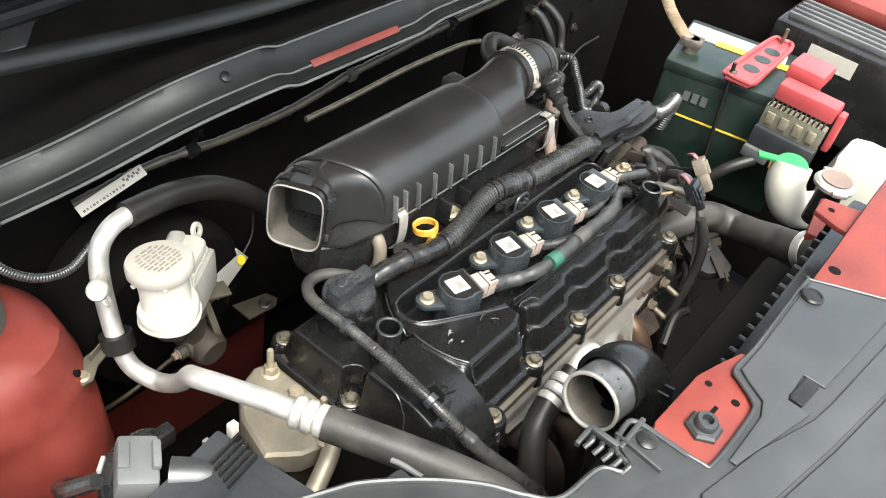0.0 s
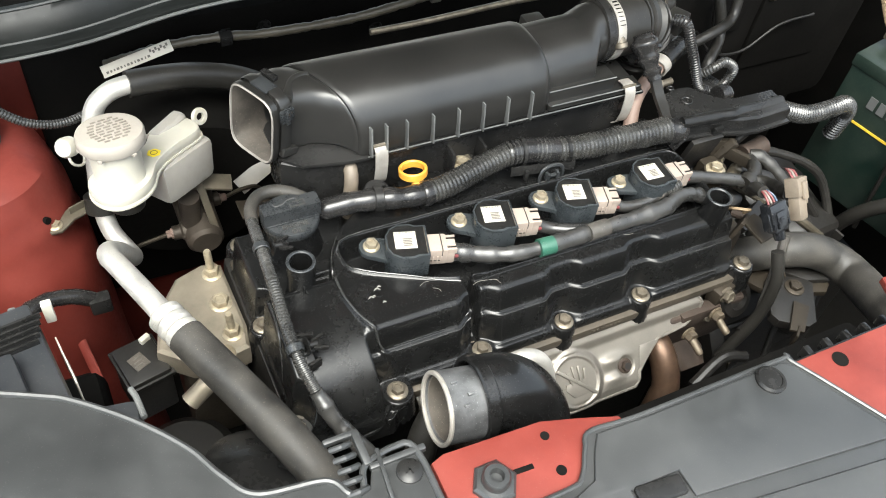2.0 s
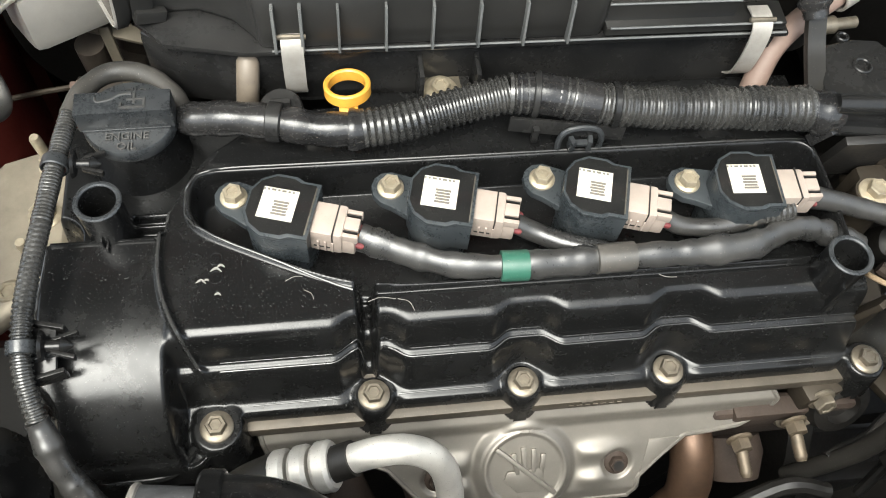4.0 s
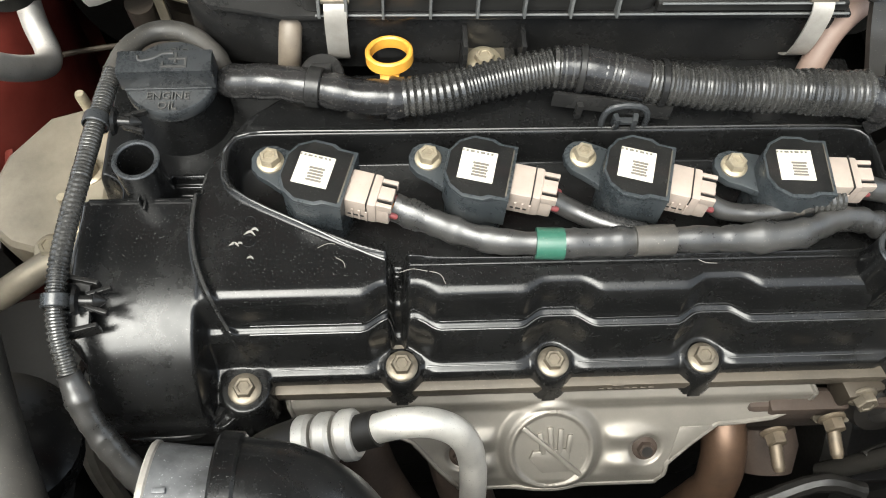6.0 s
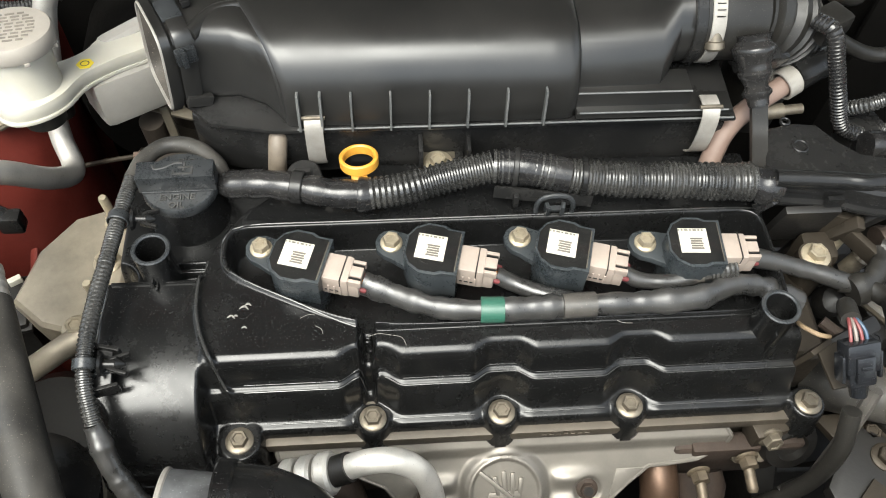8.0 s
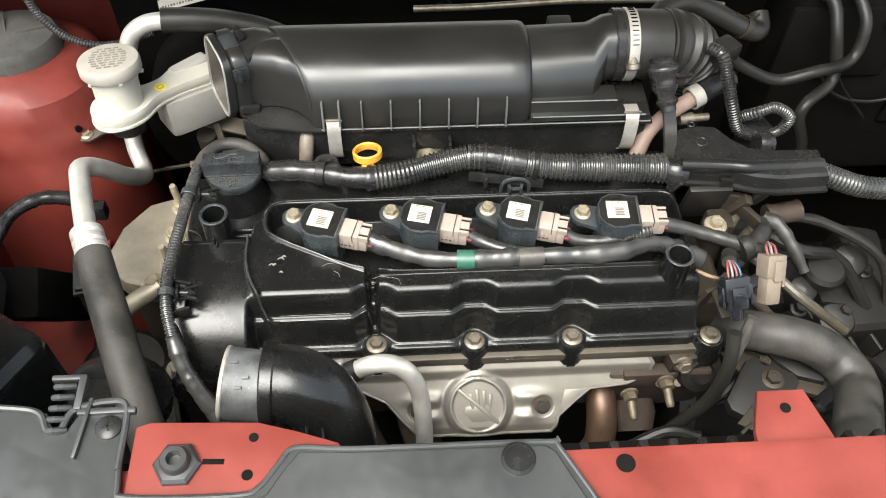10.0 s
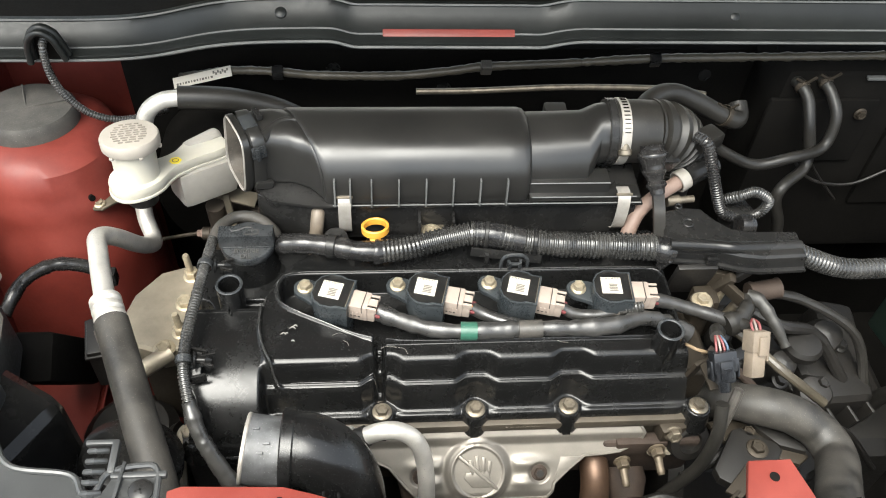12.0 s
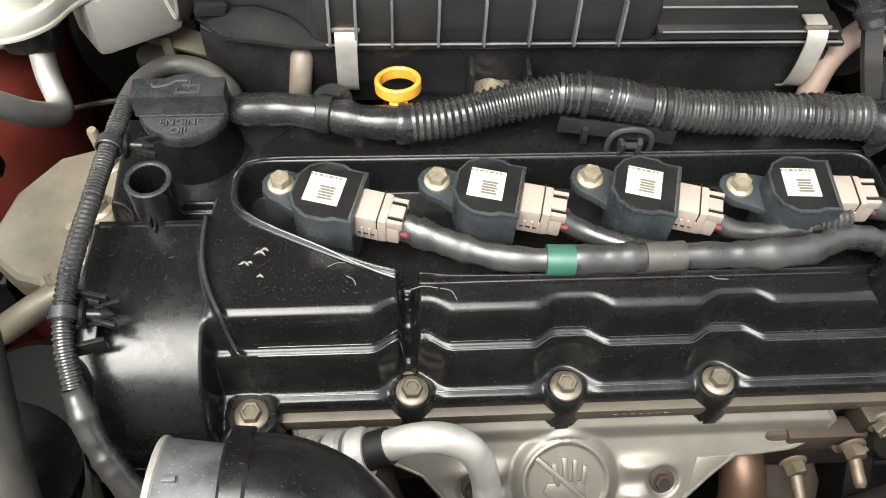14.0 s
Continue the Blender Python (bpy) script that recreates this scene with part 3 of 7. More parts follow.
        h = np.where(r < 0.0165, np.minimum(h, -0.0665 + 0.03 * ease(0.0122, 0.0162, r)), h)
        h = np.where(np.hypot(x - bx, y + 0.1) < 0.0118, -0.0665, h)
    for ex, ey, er in EARS:
        h = np.where(np.hypot(x - ex, y - ey) < er, -0.0665, h)
    d = np.maximum(d, 0.0165 - np.hypot(x + 0.109, y + 0.111))  # notch round the corner bolt
    return np.where(d > 0, -0.0665 - 9 * d, h)


def cover_mesh(x0=-0.118, x1=0.394, y0=-0.138, y1=0.112, step=0.001):
    xs, ys = np.arange(x0, x1, step), np.arange(y0, y1, step)
    gx, gy = np.meshgrid(xs, ys)
    h = cover_height(gx, gy)
    keep = h > -0.09
    cells = keep[:-1, :-1] | keep[1:, :-1] | keep[:-1, 1:] | keep[1:, 1:]
    for _ in range(2):
        g = np.pad(h, 1, mode="edge")
        soft = (g[:-2, 1:-1] + g[2:, 1:-1] + g[1:-1, :-2] + g[1:-1, 2:] + 2 * g[1:-1, 1:-1]) / 6
        h = np.where(keep, soft, h)
    h = np.maximum(h, -0.094)
    n = len(xs)
    faces = [(j * n + i, j * n + i + 1, (j + 1) * n + i + 1, (j + 1) * n + i) for j, i in zip(*np.nonzero(cells))]
    used = sorted({i for q in faces for i in q})
    at = {i: k for k, i in enumerate(used)}
    px, py, pz = gx.ravel(), gy.ravel(), h.ravel()
    me = bpy.data.meshes.new("shell")
    me.from_pydata([(px[i], py[i], pz[i]) for i in used], [], [tuple(at[i] for i in q) for q in faces])
    me.materials.append(COVER)
    me.shade_smooth()
    return me


cover = thing("valve_cover", (0, 0, 0), "black moulded plastic valve cover on top of the engine", "engine cover")
new("shell", cover_mesh()).parent = cover
for bx in BOLTS:
    b = part("bolt", hex_head((bx, -0.1, -0.0665), 0.0105, 0.0065, 0.0092), STEEL, cover)
    part("sleeve", pipe_ring(0.0088, 0.0112, -0.009, 0.0015, (bx, -0.1, -0.068), lip=0.0008), COVER, b)
for ex, ey, er in EARS:
    part("bolt", hex_head((ex, ey, -0.0665), 0.0105, 0.0065, 0.0094), STEEL, cover)
part("bolt", hex_head((-0.1045, -0.107, -0.083), 0.0135, 0.008, 0.012), MOUNT, cover)
part("bolt_boss", lathe([(0.0125, -0.03), (0.0125, -0.001), (0.011, 0.0)], (-0.1045, -0.107, -0.083)), COVER, cover)
part("foot_bead", sweep([(-0.106, -0.116, -0.08), (-0.094, -0.127, -0.083), (-0.07, -0.1315, -0.084), (-0.045, -0.1315, -0.082), (-0.034, -0.127, -0.076), (-0.028, -0.119, -0.07)], 0.0028, 10, 0.003), COVER, cover)
# moulded beads along shelf, well, arc and block edge; paler colour paints their highlights
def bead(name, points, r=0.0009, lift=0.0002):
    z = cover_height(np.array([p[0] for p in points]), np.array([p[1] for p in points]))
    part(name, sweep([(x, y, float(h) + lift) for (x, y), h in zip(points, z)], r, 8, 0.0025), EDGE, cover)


def round_bolts(x):
    return 0.0068 * sum(float(ease(0.022, 0.008, np.abs(np.array(x - b)))) for b in BOLTS)


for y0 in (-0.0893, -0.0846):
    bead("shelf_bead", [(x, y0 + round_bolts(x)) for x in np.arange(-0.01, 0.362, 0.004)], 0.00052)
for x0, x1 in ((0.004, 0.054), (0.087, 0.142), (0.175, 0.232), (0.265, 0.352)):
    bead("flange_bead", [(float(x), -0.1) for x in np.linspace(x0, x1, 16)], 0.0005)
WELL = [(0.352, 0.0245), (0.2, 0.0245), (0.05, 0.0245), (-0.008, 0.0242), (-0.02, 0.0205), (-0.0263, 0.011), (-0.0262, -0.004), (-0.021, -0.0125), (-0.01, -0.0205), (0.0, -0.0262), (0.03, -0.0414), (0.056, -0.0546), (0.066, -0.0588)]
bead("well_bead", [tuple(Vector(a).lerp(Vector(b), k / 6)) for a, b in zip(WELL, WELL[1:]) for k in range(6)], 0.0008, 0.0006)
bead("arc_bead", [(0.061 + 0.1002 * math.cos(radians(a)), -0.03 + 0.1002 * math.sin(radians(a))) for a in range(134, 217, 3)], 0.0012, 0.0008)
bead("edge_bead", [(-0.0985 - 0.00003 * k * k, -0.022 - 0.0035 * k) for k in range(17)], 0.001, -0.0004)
# open breather tubes at both ends
for (tx, ty, tz), low in (((-0.066, -0.009, 0.0145), 0.05), ((0.336, -0.0705, 0.013), 0.045)):
    t = part("breather_tube", pipe_ring(0.0098, 0.0123, -low, 0, (tx, ty, tz), lip=0.0008), COVER, cover)
    part("base", lathe([(0.0145, -low + 0.002), (0.0138, -low + 0.009), (0.0122, -low + 0.012)], (tx, ty, tz)), COVER, t)
    part("fin", block((tx - 0.002, ty - 0.0125, tz - low + 0.017), (0.0012, 0.004, 0.03), 0.0003), COVER, t)
    # dark disc down the tube stands in for the shade inside
    part("bore_shade", lathe([(0.0099, -0.0265), (0.0099, -0.026), (0.0, -0.026)], (tx, ty, tz)), DARK, t)
    part("rim", pipe_ring(0.0097, 0.0126, -0.0012, 0.0009, (tx, ty, tz), lip=0.0007), CAPBLACK, t, "worn shiny rim")
    part("mark", block((tx + 0.002, ty - 0.0095, tz - 0.014), (0.004, 0.0006, 0.0016), 0), DOTYELLOW, t)
for a, b in (((-0.06, -0.0185, -0.02), (0.0022, 0.004, 0.012)), ((-0.09, -0.012, -0.027), (0.02, 0.0018, 0.009)), ((-0.069, -0.0195, -0.0125), (0.055, 0.0016, 0.006)), ((-0.066, -0.0225, -0.0115), (0.0016, 0.007, 0.006))):
    part("rib", block(a, b, 0.0004), COVER, cover)
# date stamps moulded into the flat panel
for k, (sx, sy) in enumerate(((-0.02, -0.033), (-0.009, -0.033), (-0.02, -0.046), (-0.009, -0.0445))):
    part("date_stamp", pipe_ring(0.0032, 0.004, 0, 0.0006, (sx, sy, -0.0124), lip=0.0001, seg=20) + block((sx, sy, -0.0121), (0.0035, 0.0008, 0.0005), 0, (0, 0, 40 * k)) + block((sx, sy, -0.0121), (0.0008, 0.003, 0.0005), 0, (0, 0, 40 * k)), COVER, cover)
for sx, sy, tn, s in ((-0.0085, -0.041, -20, 0.007), (-0.0165, -0.0475, -40, 0.006), (-0.0075, -0.0555, 80, 0.004), (-0.006, -0.0385, 25, 0.0045), (-0.0135, -0.0465, 60, 0.003)):
    part("scuff", sweep([(sx - s * 0.5, sy, -0.0123), (sx, sy + s * 0.25, -0.0122), (sx + s * 0.4, sy - s * 0.1, -0.0123)], lambda t: 0.0002 + 0.0007 * math.sin(3 * t), 6, 0.001, flat=0.5), HAIR, cover, "pale scuff mark")
# arch with a push clip behind the coils
part("clip_arch", sweep([(0.193, 0.0255, -0.016), (0.1925, 0.0265, -0.002), (0.1965, 0.0275, 0.005), (0.2055, 0.028, 0.0068), (0.2145, 0.0275, 0.005), (0.2185, 0.0265, -0.002), (0.218, 0.0255, -0.016)], 0.0019, 8, 0.002), CAPBLACK, cover)
part("arch_web", block((0.2055, 0.0285, -0.004), (0.023, 0.0012, 0.02), 0.0003), COVER, cover)
part("push_clip", block((0.2, 0.0245, -0.004), (0.003, 0.006, 0.009), 0.0006, (0, 0, 12)) + block((0.211, 0.0245, -0.004), (0.003, 0.006, 0.009), 0.0006, (0, 0, -12)) + block((0.2055, 0.0245, -0.0035), (0.011, 0.004, 0.0025), 0.0006), CAPBLACK, cover, "black push clip")
# hairs and scratches on the plastic
for a, b, c in (((0.088, -0.0655, -0.0116), (0.094, -0.068, -0.0108), (0.0965, -0.0735, -0.0112)), ((0.072, -0.066, -0.0116), (0.079, -0.064, -0.0116), (0.087, -0.0655, -0.0116)), ((0.038, -0.056, -0.0122), (0.042, -0.0585, -0.0121), (0.043, -0.062, -0.012)), ((-0.075, -0.07, -0.0155), (-0.066, -0.074, -0.0165), (-0.058, -0.073, -0.0163)), ((0.236, -0.062, -0.0117), (0.24, -0.064, -0.0117), (0.246, -0.0645, -0.0117)), ((0.028, -0.05, -0.0123), (0.033, -0.0475, -0.0123), (0.0375, -0.0478, -0.0123))):
    part("scratch", sweep([a, b, c], 0.00022, 5, 0.002), HAIR, cover, "thin pale scratch")

# oil filler cap
CAP = Vector((-0.055, 0.051, 0.009))
oil = thing("oil_filler_cap", CAP, "black plastic oil filler cap with raised lettering on the valve cover", "oil cap")
part("neck", lathe([(0.031, -0.05), (0.0275, -0.034), (0.0245, -0.02), (0.0245, -0.009)], CAP), COVER, oil)
part("disc", lathe([(0.0235, -0.0105), (0.0255, -0.0095), (0.0262, -0.006), (0.0258, -0.0026), (0.0248, -0.0012), (0.0, -0.001)], CAP, seg=48), CAPBLACK, oil)
part("grip", block(CAP + Vector((0, -0.0015, 0.0065)), (0.0525, 0.0152, 0.016), 0.0012, (0, 0, 1), taper=0.99), CAPBLACK, oil)
part("grip_skirt", block(CAP + Vector((0, -0.0094, -0.0006)), (0.048, 0.0014, 0.002), 0.0005, (0, 0, 1)), CAPBLACK, oil)
words = lettering("ENGINE", 0.0068, 0.0011).move(pose(CAP.x, CAP.y - 0.0145, CAP.z - 0.0009)) + lettering("OIL", 0.007, 0.0011).move(pose(CAP.x, CAP.y - 0.0212, CAP.z - 0.0009))
part("lettering", words, LETTER, oil)
part("lettering", lettering("OIL", 0.0075, 0.0011).move(pose(CAP.x + 0.004, CAP.y + 0.017, CAP.z - 0.0009, 0, 0, 180)), LETTER, oil)
top = CAP + Vector((0, -0.0015, 0.0147))
symbol = sweep([top + Vector(q) for q in ((-0.0145, 0.003, 0), (-0.013, 0.0, 0), (-0.006, 0.0015, 0), (-0.001, 0.0045, 0), (0.005, 0.0048, 0))], 0.0008, 6, 0.001)
for c_, size in (((0.0055, -0.0045, 0), (0.014, 0.0014, 0.0012)), ((0.012, -0.0015, 0), (0.0014, 0.007, 0.0012)), ((-0.0005, -0.003, 0), (0.0014, 0.004, 0.0012)), ((0.0065, 0.0015, 0), (0.0014, 0.007, 0.0012)), ((0.007, 0.001, 0), (0.009, 0.0012, 0.0012))):
    symbol = symbol + block(top + Vector(c_), size, 0.0003)
part("symbol", symbol, LETTER, oil)

# ---- ignition coils ----
def outline_coil():
    """Chamfered body seen from above, bolt at the origin, body ahead along x."""
    grow = lambda x, y: (0.0305 + (x - 0.0305) * 1.05, -0.008 + (y + 0.008) * 1.06)
    return [grow(x, y) for x, y in ((0.0125, -0.001), (0.0165, 0.006), (0.024, 0.0105), (0.0345, 0.0105), (0.0385, 0.0085), (0.0475, 0.0085), (0.0475, -0.0245), (0.0385, -0.0245), (0.0345, -0.0265), (0.024, -0.0265), (0.0165, -0.022), (0.0125, -0.015))]


def ignition_coil():
    c = thing("ignition_coil", (0, 0, 0), "blue-grey ignition coil with a white label and a beige plug", "ignition coil", "row of ignition coils")
    body = outline_coil()
    part("body", prism(body, -0.016, 0.0095, 0.0012) + lathe([(0.0175, -0.038), (0.0185, -0.018), (0.0178, -0.013)], (0.0305, -0.008, 0), seg=32), COIL, c)
    mid = Vector((0.0305, -0.008, 0))
    inset = lambda k, dx=0.0: [((x - mid.x) * k + mid.x + dx, (y - mid.y) * k + mid.y) for x, y in body]
    part("rim", prism(inset(1.016), 0.0088, 0.0116, 0.0009), COIL, c)
    part("top_resin", prism(inset(0.915, -0.0006), 0.0105, 0.0119, 0.0002), RESIN, c, "glossy black potted top")
    part("ear", prism([(-0.0112, 0.0), (-0.0102, 0.005), (-0.007, 0.009), (-0.001, 0.0112), (0.008, 0.01), (0.02, 0.008), (0.02, -0.02), (0.012, -0.0165), (0.003, -0.0125), (-0.004, -0.0105), (-0.009, -0.0065)], -0.0085, -0.003, 0.001), COIL, c)
    b = part("bolt", hex_head((0, 0, -0.003), 0.0102, 0.007, 0.0076), ZINC, c, "yellowish zinc-plated bolt")
    part("stamp", block((0, 0, 0.0035), (0.004, 0.0008, 0.0004), 0, (0, 0, 30)) + block((0, 0, 0.0035), (0.0008, 0.003, 0.0004), 0, (0, 0, 30)), ZINC, b)
    lab = part("label", block((0.0285, -0.0075, 0.0121), (0.0195, 0.0195, 0.0004), 0.0002), PAPER, c, "white paper label with small print")
    for k in range(9):
        part("print_bar", block((0.0192 + 0.0019 * k + 0.0004 * (k % 3), 0.0008, 0.01236), (0.0012, 0.0012, 0.0002), 0), INK, lab)
    for k in range(5):
        part("print_bar", block((0.0302, -0.0062 - 0.0019 * k, 0.01236), (0.0086 - 0.001 * (k % 2), 0.0013, 0.0002), 0), INK, lab)
    part("seam", block((0.0463, -0.008, 0.0112), (0.0014, 0.03, 0.0012), 0.0003), STEEL, c)
    # the plug
    p = part("plug", block((0.0565, -0.009, -0.0005), (0.0185, 0.0205, 0.019), 0.0022), BEIGE, c, "dusty beige plug housing")
    part("plug_end", block((0.0665, -0.009, -0.0035), (0.012, 0.018, 0.014), 0.0015), BEIGE, p)
    part("latch", block((0.067, -0.009, 0.0055), (0.013, 0.008, 0.005), 0.0008), BEIGE, p)
    for dy in (-0.0075, 0.0075):
        part("guard", block((0.0675, -0.009 + dy, 0.005), (0.013, 0.0025, 0.006), 0.0006), BEIGE, p)
    part("groove", block((0.0605, -0.009, 0.0), (0.0007, 0.0209, 0.0194), 0), GREASE_SHADE, p, "dark grimy groove")
    for dy in (-0.0052, 0.0052):
        part("groove", block((0.0665, -0.009 + dy, 0.0055), (0.0135, 0.0009, 0.0046), 0), GREASE_SHADE, p)
    part("groove", block((0.0545, -0.0195, -0.004), (0.009, 0.0006, 0.0007), 0), GREASE_SHADE, p)
    for k in range(3):
        part("rib", block((0.0525 + 0.004 * k, -0.0195, -0.003), (0.0012, 0.0012, 0.009), 0.0003), BEIGE, p)
    for k, y in enumerate((-0.0145, -0.009, -0.0035)):
        part("wire_seal", lathe([(0.0019, 0), (0.0019, 0.004), (0.0012, 0.005)], (0.0718, y, -0.0045), (1, 0, -0.2), 10), WIRERED if k != 1 else ORANGE, p)
    return c


first = ignition_coil()
first.matrix_basis = pose(COIL_X[0], -0.0005, 0, 0, 0, -16)
for x, turn, dy in ((COIL_X[1], -14, 0), (COIL_X[2], -16, 0), (COIL_X[3], -3, -0.008)):
    copy_thing(first, pose(x, dy, 0, 0, 0, turn))


def plug_end(x, turn, dy=0.0, ahead=0.073):
    a = radians(turn)
    return Vector((x + ahead * math.cos(a) + 0.009 * math.sin(a), dy + ahead * math.sin(a) - 0.009 * math.cos(a), -0.006))


# coil loom: three branches that join one taped trunk along the well's front
ENDS = [plug_end(COIL_X[0], -16), plug_end(COIL_X[1], -14), plug_end(COIL_X[2], -16), plug_end(COIL_X[3], -3, -0.008)]
loom = thing("coil_wiring_loom", (0.19, -0.04, -0.02), "dark grey sleeved wiring loom running from plug to plug", "wiring")
part("trunk", sweep([ENDS[0], (0.085, -0.035, -0.008), (0.104, -0.0435, -0.008), (0.125, -0.0505, -0.007), (0.16, -0.0535, -0.006), (0.21, -0.0525, -0.006), (0.262, -0.0525, -0.006), (0.295, -0.05, -0.006), (0.311, -0.043, -0.009), (0.327, -0.038, -0.013), (0.348, -0.038, -0.02), (0.372, -0.046, -0.03)], lambda t: 0.0078 + 0.0007 * math.sin(t * 21), 16, 0.003, flat=0.7, lumps=0.2), VINYL, loom, "grey vinyl sleeve")
part("branch", sweep([ENDS[1], (0.17, -0.031, -0.01), (0.188, -0.04, -0.01), (0.214, -0.049, -0.009)], 0.006, 12, 0.003, lumps=0.09), VINYL, loom)
part("branch", sweep([ENDS[2], (0.257, -0.033, -0.01), (0.28, -0.035, -0.01), (0.302, -0.031, -0.007), (0.315, -0.031, -0.006)], 0.0056, 12, 0.003, lumps=0.09), VINYL, loom)
part("branch", sweep([ENDS[3], (0.355, -0.0225, -0.011), (0.385, -0.03, -0.016), (0.412, -0.038, -0.02), (0.424, -0.034, -0.018)], 0.0066, 12, 0.003, lumps=0.09), VINYL, loom)
part("green_band", sweep([(0.146, -0.0528, -0.0062), (0.1535, -0.0533, -0.006), (0.161, -0.0535, -0.006)], 0.0088, 18, 0.002), GREENTAPE, loom, "bright green tape band")
part("grey_band", sweep([(0.2, -0.0528, -0.006), (0.211, -0.0525, -0.006), (0.222, -0.0524, -0.006)], 0.0086, 18, 0.002), GREYTAPE, loom, "grey-brown tape band")
part("grey_band", sweep([(0.284, -0.0325, -0.0105), (0.29, -0.0325, -0.0095), (0.299, -0.0315, -0.007)], 0.0064, 14, 0.002, lumps=0.12), GREYTAPE, loom)
part("corrugated_end", sweep([(0.305, -0.031, -0.006), (0.314, -0.031, -0.004), (0.322, -0.03, -0.003)], 0.0066, 16, 0.002, 0.001, 0.003), LOOM, loom)

# ---- cylinder head, block and exhaust side ----
engine = thing("engine_block", (0.14, 0.0, -0.35), "dirty cast aluminium engine below the valve cover", "engine")
part("cylinder_head", block((0.13, -0.008, -0.108), (0.475, 0.19, 0.07), 0.005), HEAD, engine)
part("crankcase", block((0.13, 0.0, -0.3), (0.46, 0.18, 0.32), 0.012), GREASE_SHADE, engine)
part("front_cover", block((-0.088, -0.012, -0.25), (0.05, 0.22, 0.35), 0.012), GREASE_SHADE, engine)
part("head_lip", block((0.18, -0.106, -0.083), (0.4, 0.012, 0.012), 0.003), HEAD, engine)
for k in range(7):
    part("casting_number", block((0.19 + 0.005 * k, -0.1125, -0.0815), (0.0032, 0.0006, 0.003), 0.0002), HEAD, engine)
part("casting_mark", block((0.199, -0.1125, -0.0765), (0.007, 0.0006, 0.0035), 0.0002), HEAD, engine)
for x in (0.335, 0.352):
    part("stud", lathe([(0.004, -0.03), (0.004, 0.0)], (x, -0.125, -0.115), (0, -0.6, 0.8), 12), STEEL, engine)

part("end_boss", block((0.352, -0.112, -0.094), (0.026, 0.016, 0.02), 0.003, (0, 0, 12)), CAST, engine)
part("end_bolt", hex_head((0.352, -0.119, -0.09), 0.012, 0.008, 0.009, (0.1, -0.9, 0.3)), STEEL, engine)
# heat shield with a stamped warning disc
shield = thing("heat_shield", (0.16, -0.14, -0.12), "pressed aluminium heat shield with a stamped warning disc", "heat shield")
slope = pose(0.0085, -0.109, -0.0965, 40, 0, 0)
SHAPE = [(-0.004, 0.006), (0.29, 0.01), (0.314, 0.004), (0.318, -0.003), (0.3165, -0.009), (0.306, -0.0165), (0.294, -0.0215), (0.275, -0.0235), (0.259, -0.0245), (0.243, -0.037), (0.2285, -0.05), (0.227, -0.058), (0.222, -0.064), (0.1, -0.064), (0.085, -0.048), (0.07, -0.03), (0.05, -0.02), (0.0, -0.016)]
DISC = (0.1545, -0.036)


def inside(px, py, shape):
    hit = np.zeros(px.shape, bool)
    for (ax, ay), (bx, by) in zip(shape, shape[1:] + shape[:1]):
        if ay != by:
            hit ^= ((ay > py) != (by > py)) & (px < (bx - ax) * (py - ay) / (by - ay) + ax)
    return hit


def shield_height(gx, gy):
    """A pressed sheet: a rolled top edge, a dished disc and soft swages beside it."""
    h = 0.006 * ease(-0.012, -0.002, gy) * ease(0.011, 0.004, gy) - 0.004 * ease(-0.055, -0.066, gy)
    d = np.hypot(gx - DISC[0], gy - DISC[1])
    h = h + 0.005 * ease(0.034, 0.0272, d) + 0.0018 * ease(0.0272, 0.0262, d) * ease(0.0232, 0.0242, d)
    for sx, sy, w, tall in ((-0.047, 0.006, 0.016, 0.006), (0.047, 0.006, 0.016, 0.006), (-0.044, -0.01, 0.012, 0.006), (0.045, -0.012, 0.012, 0.006)):
        h = h + 0.004 * np.exp(-((gx - DISC[0] - sx) / w) ** 2 - ((gy - DISC[1] - sy) / tall) ** 2) * ease(0.03, 0.038, d)
    for bx in (0.1, 0.2145):
        h = h - 0.0025 * ease(0.011, 0.008, np.hypot(gx - bx, gy + 0.0395))
    return h


def shield_mesh(step=0.001):
    xs, ys = np.arange(-0.01, 0.326, step), np.arange(-0.068, 0.014, step)
    gx, gy = np.meshgrid(xs, ys)
    h = shield_height(gx, gy)
    n = len(xs)
    keep = inside(gx, gy, SHAPE)
    cells = keep[:-1, :-1] & keep[1:, :-1] & keep[:-1, 1:] & keep[1:, 1:]
    v = list(zip(gx.ravel(), gy.ravel(), h.ravel()))
    f = [(j * n + i, j * n + i + 1, (j + 1) * n + i + 1, (j + 1) * n + i) for j, i in zip(*np.nonzero(cells))]
    used = sorted({i for q in f for i in q})
    at = {i: k for k, i in enumerate(used)}
    top = Shape([v[i] for i in used], [tuple(at[i] for i in q) for q in f])
    return top + Shape([(p.x, p.y, p.z - 0.0012) for p in top.v], [tuple(reversed(q)) for q in top.f])


part("plate", shield_mesh().move(slope), SHIELD, shield, angle=70)
edge = [tuple(Vector(a).lerp(Vector(b), k / 8)) for a, b in zip(SHAPE, SHAPE[1:] + SHAPE[:1]) for k in range(8)]
edge = [(x, y, float(shield_height(np.array(x), np.array(y))) - 0.0005) for x, y in edge]
part("hem", sweep(edge + edge[:1], 0.0017, 8, 0.002).move(slope), SHIELD, shield)
part("emblem_bar", block((*DISC, 0.0062), (0.049, 0.0034, 0.0034), 0.0012, (0, 0, -42)).move(slope), SHIELD, shield, "raised bar of the no-touch emblem")
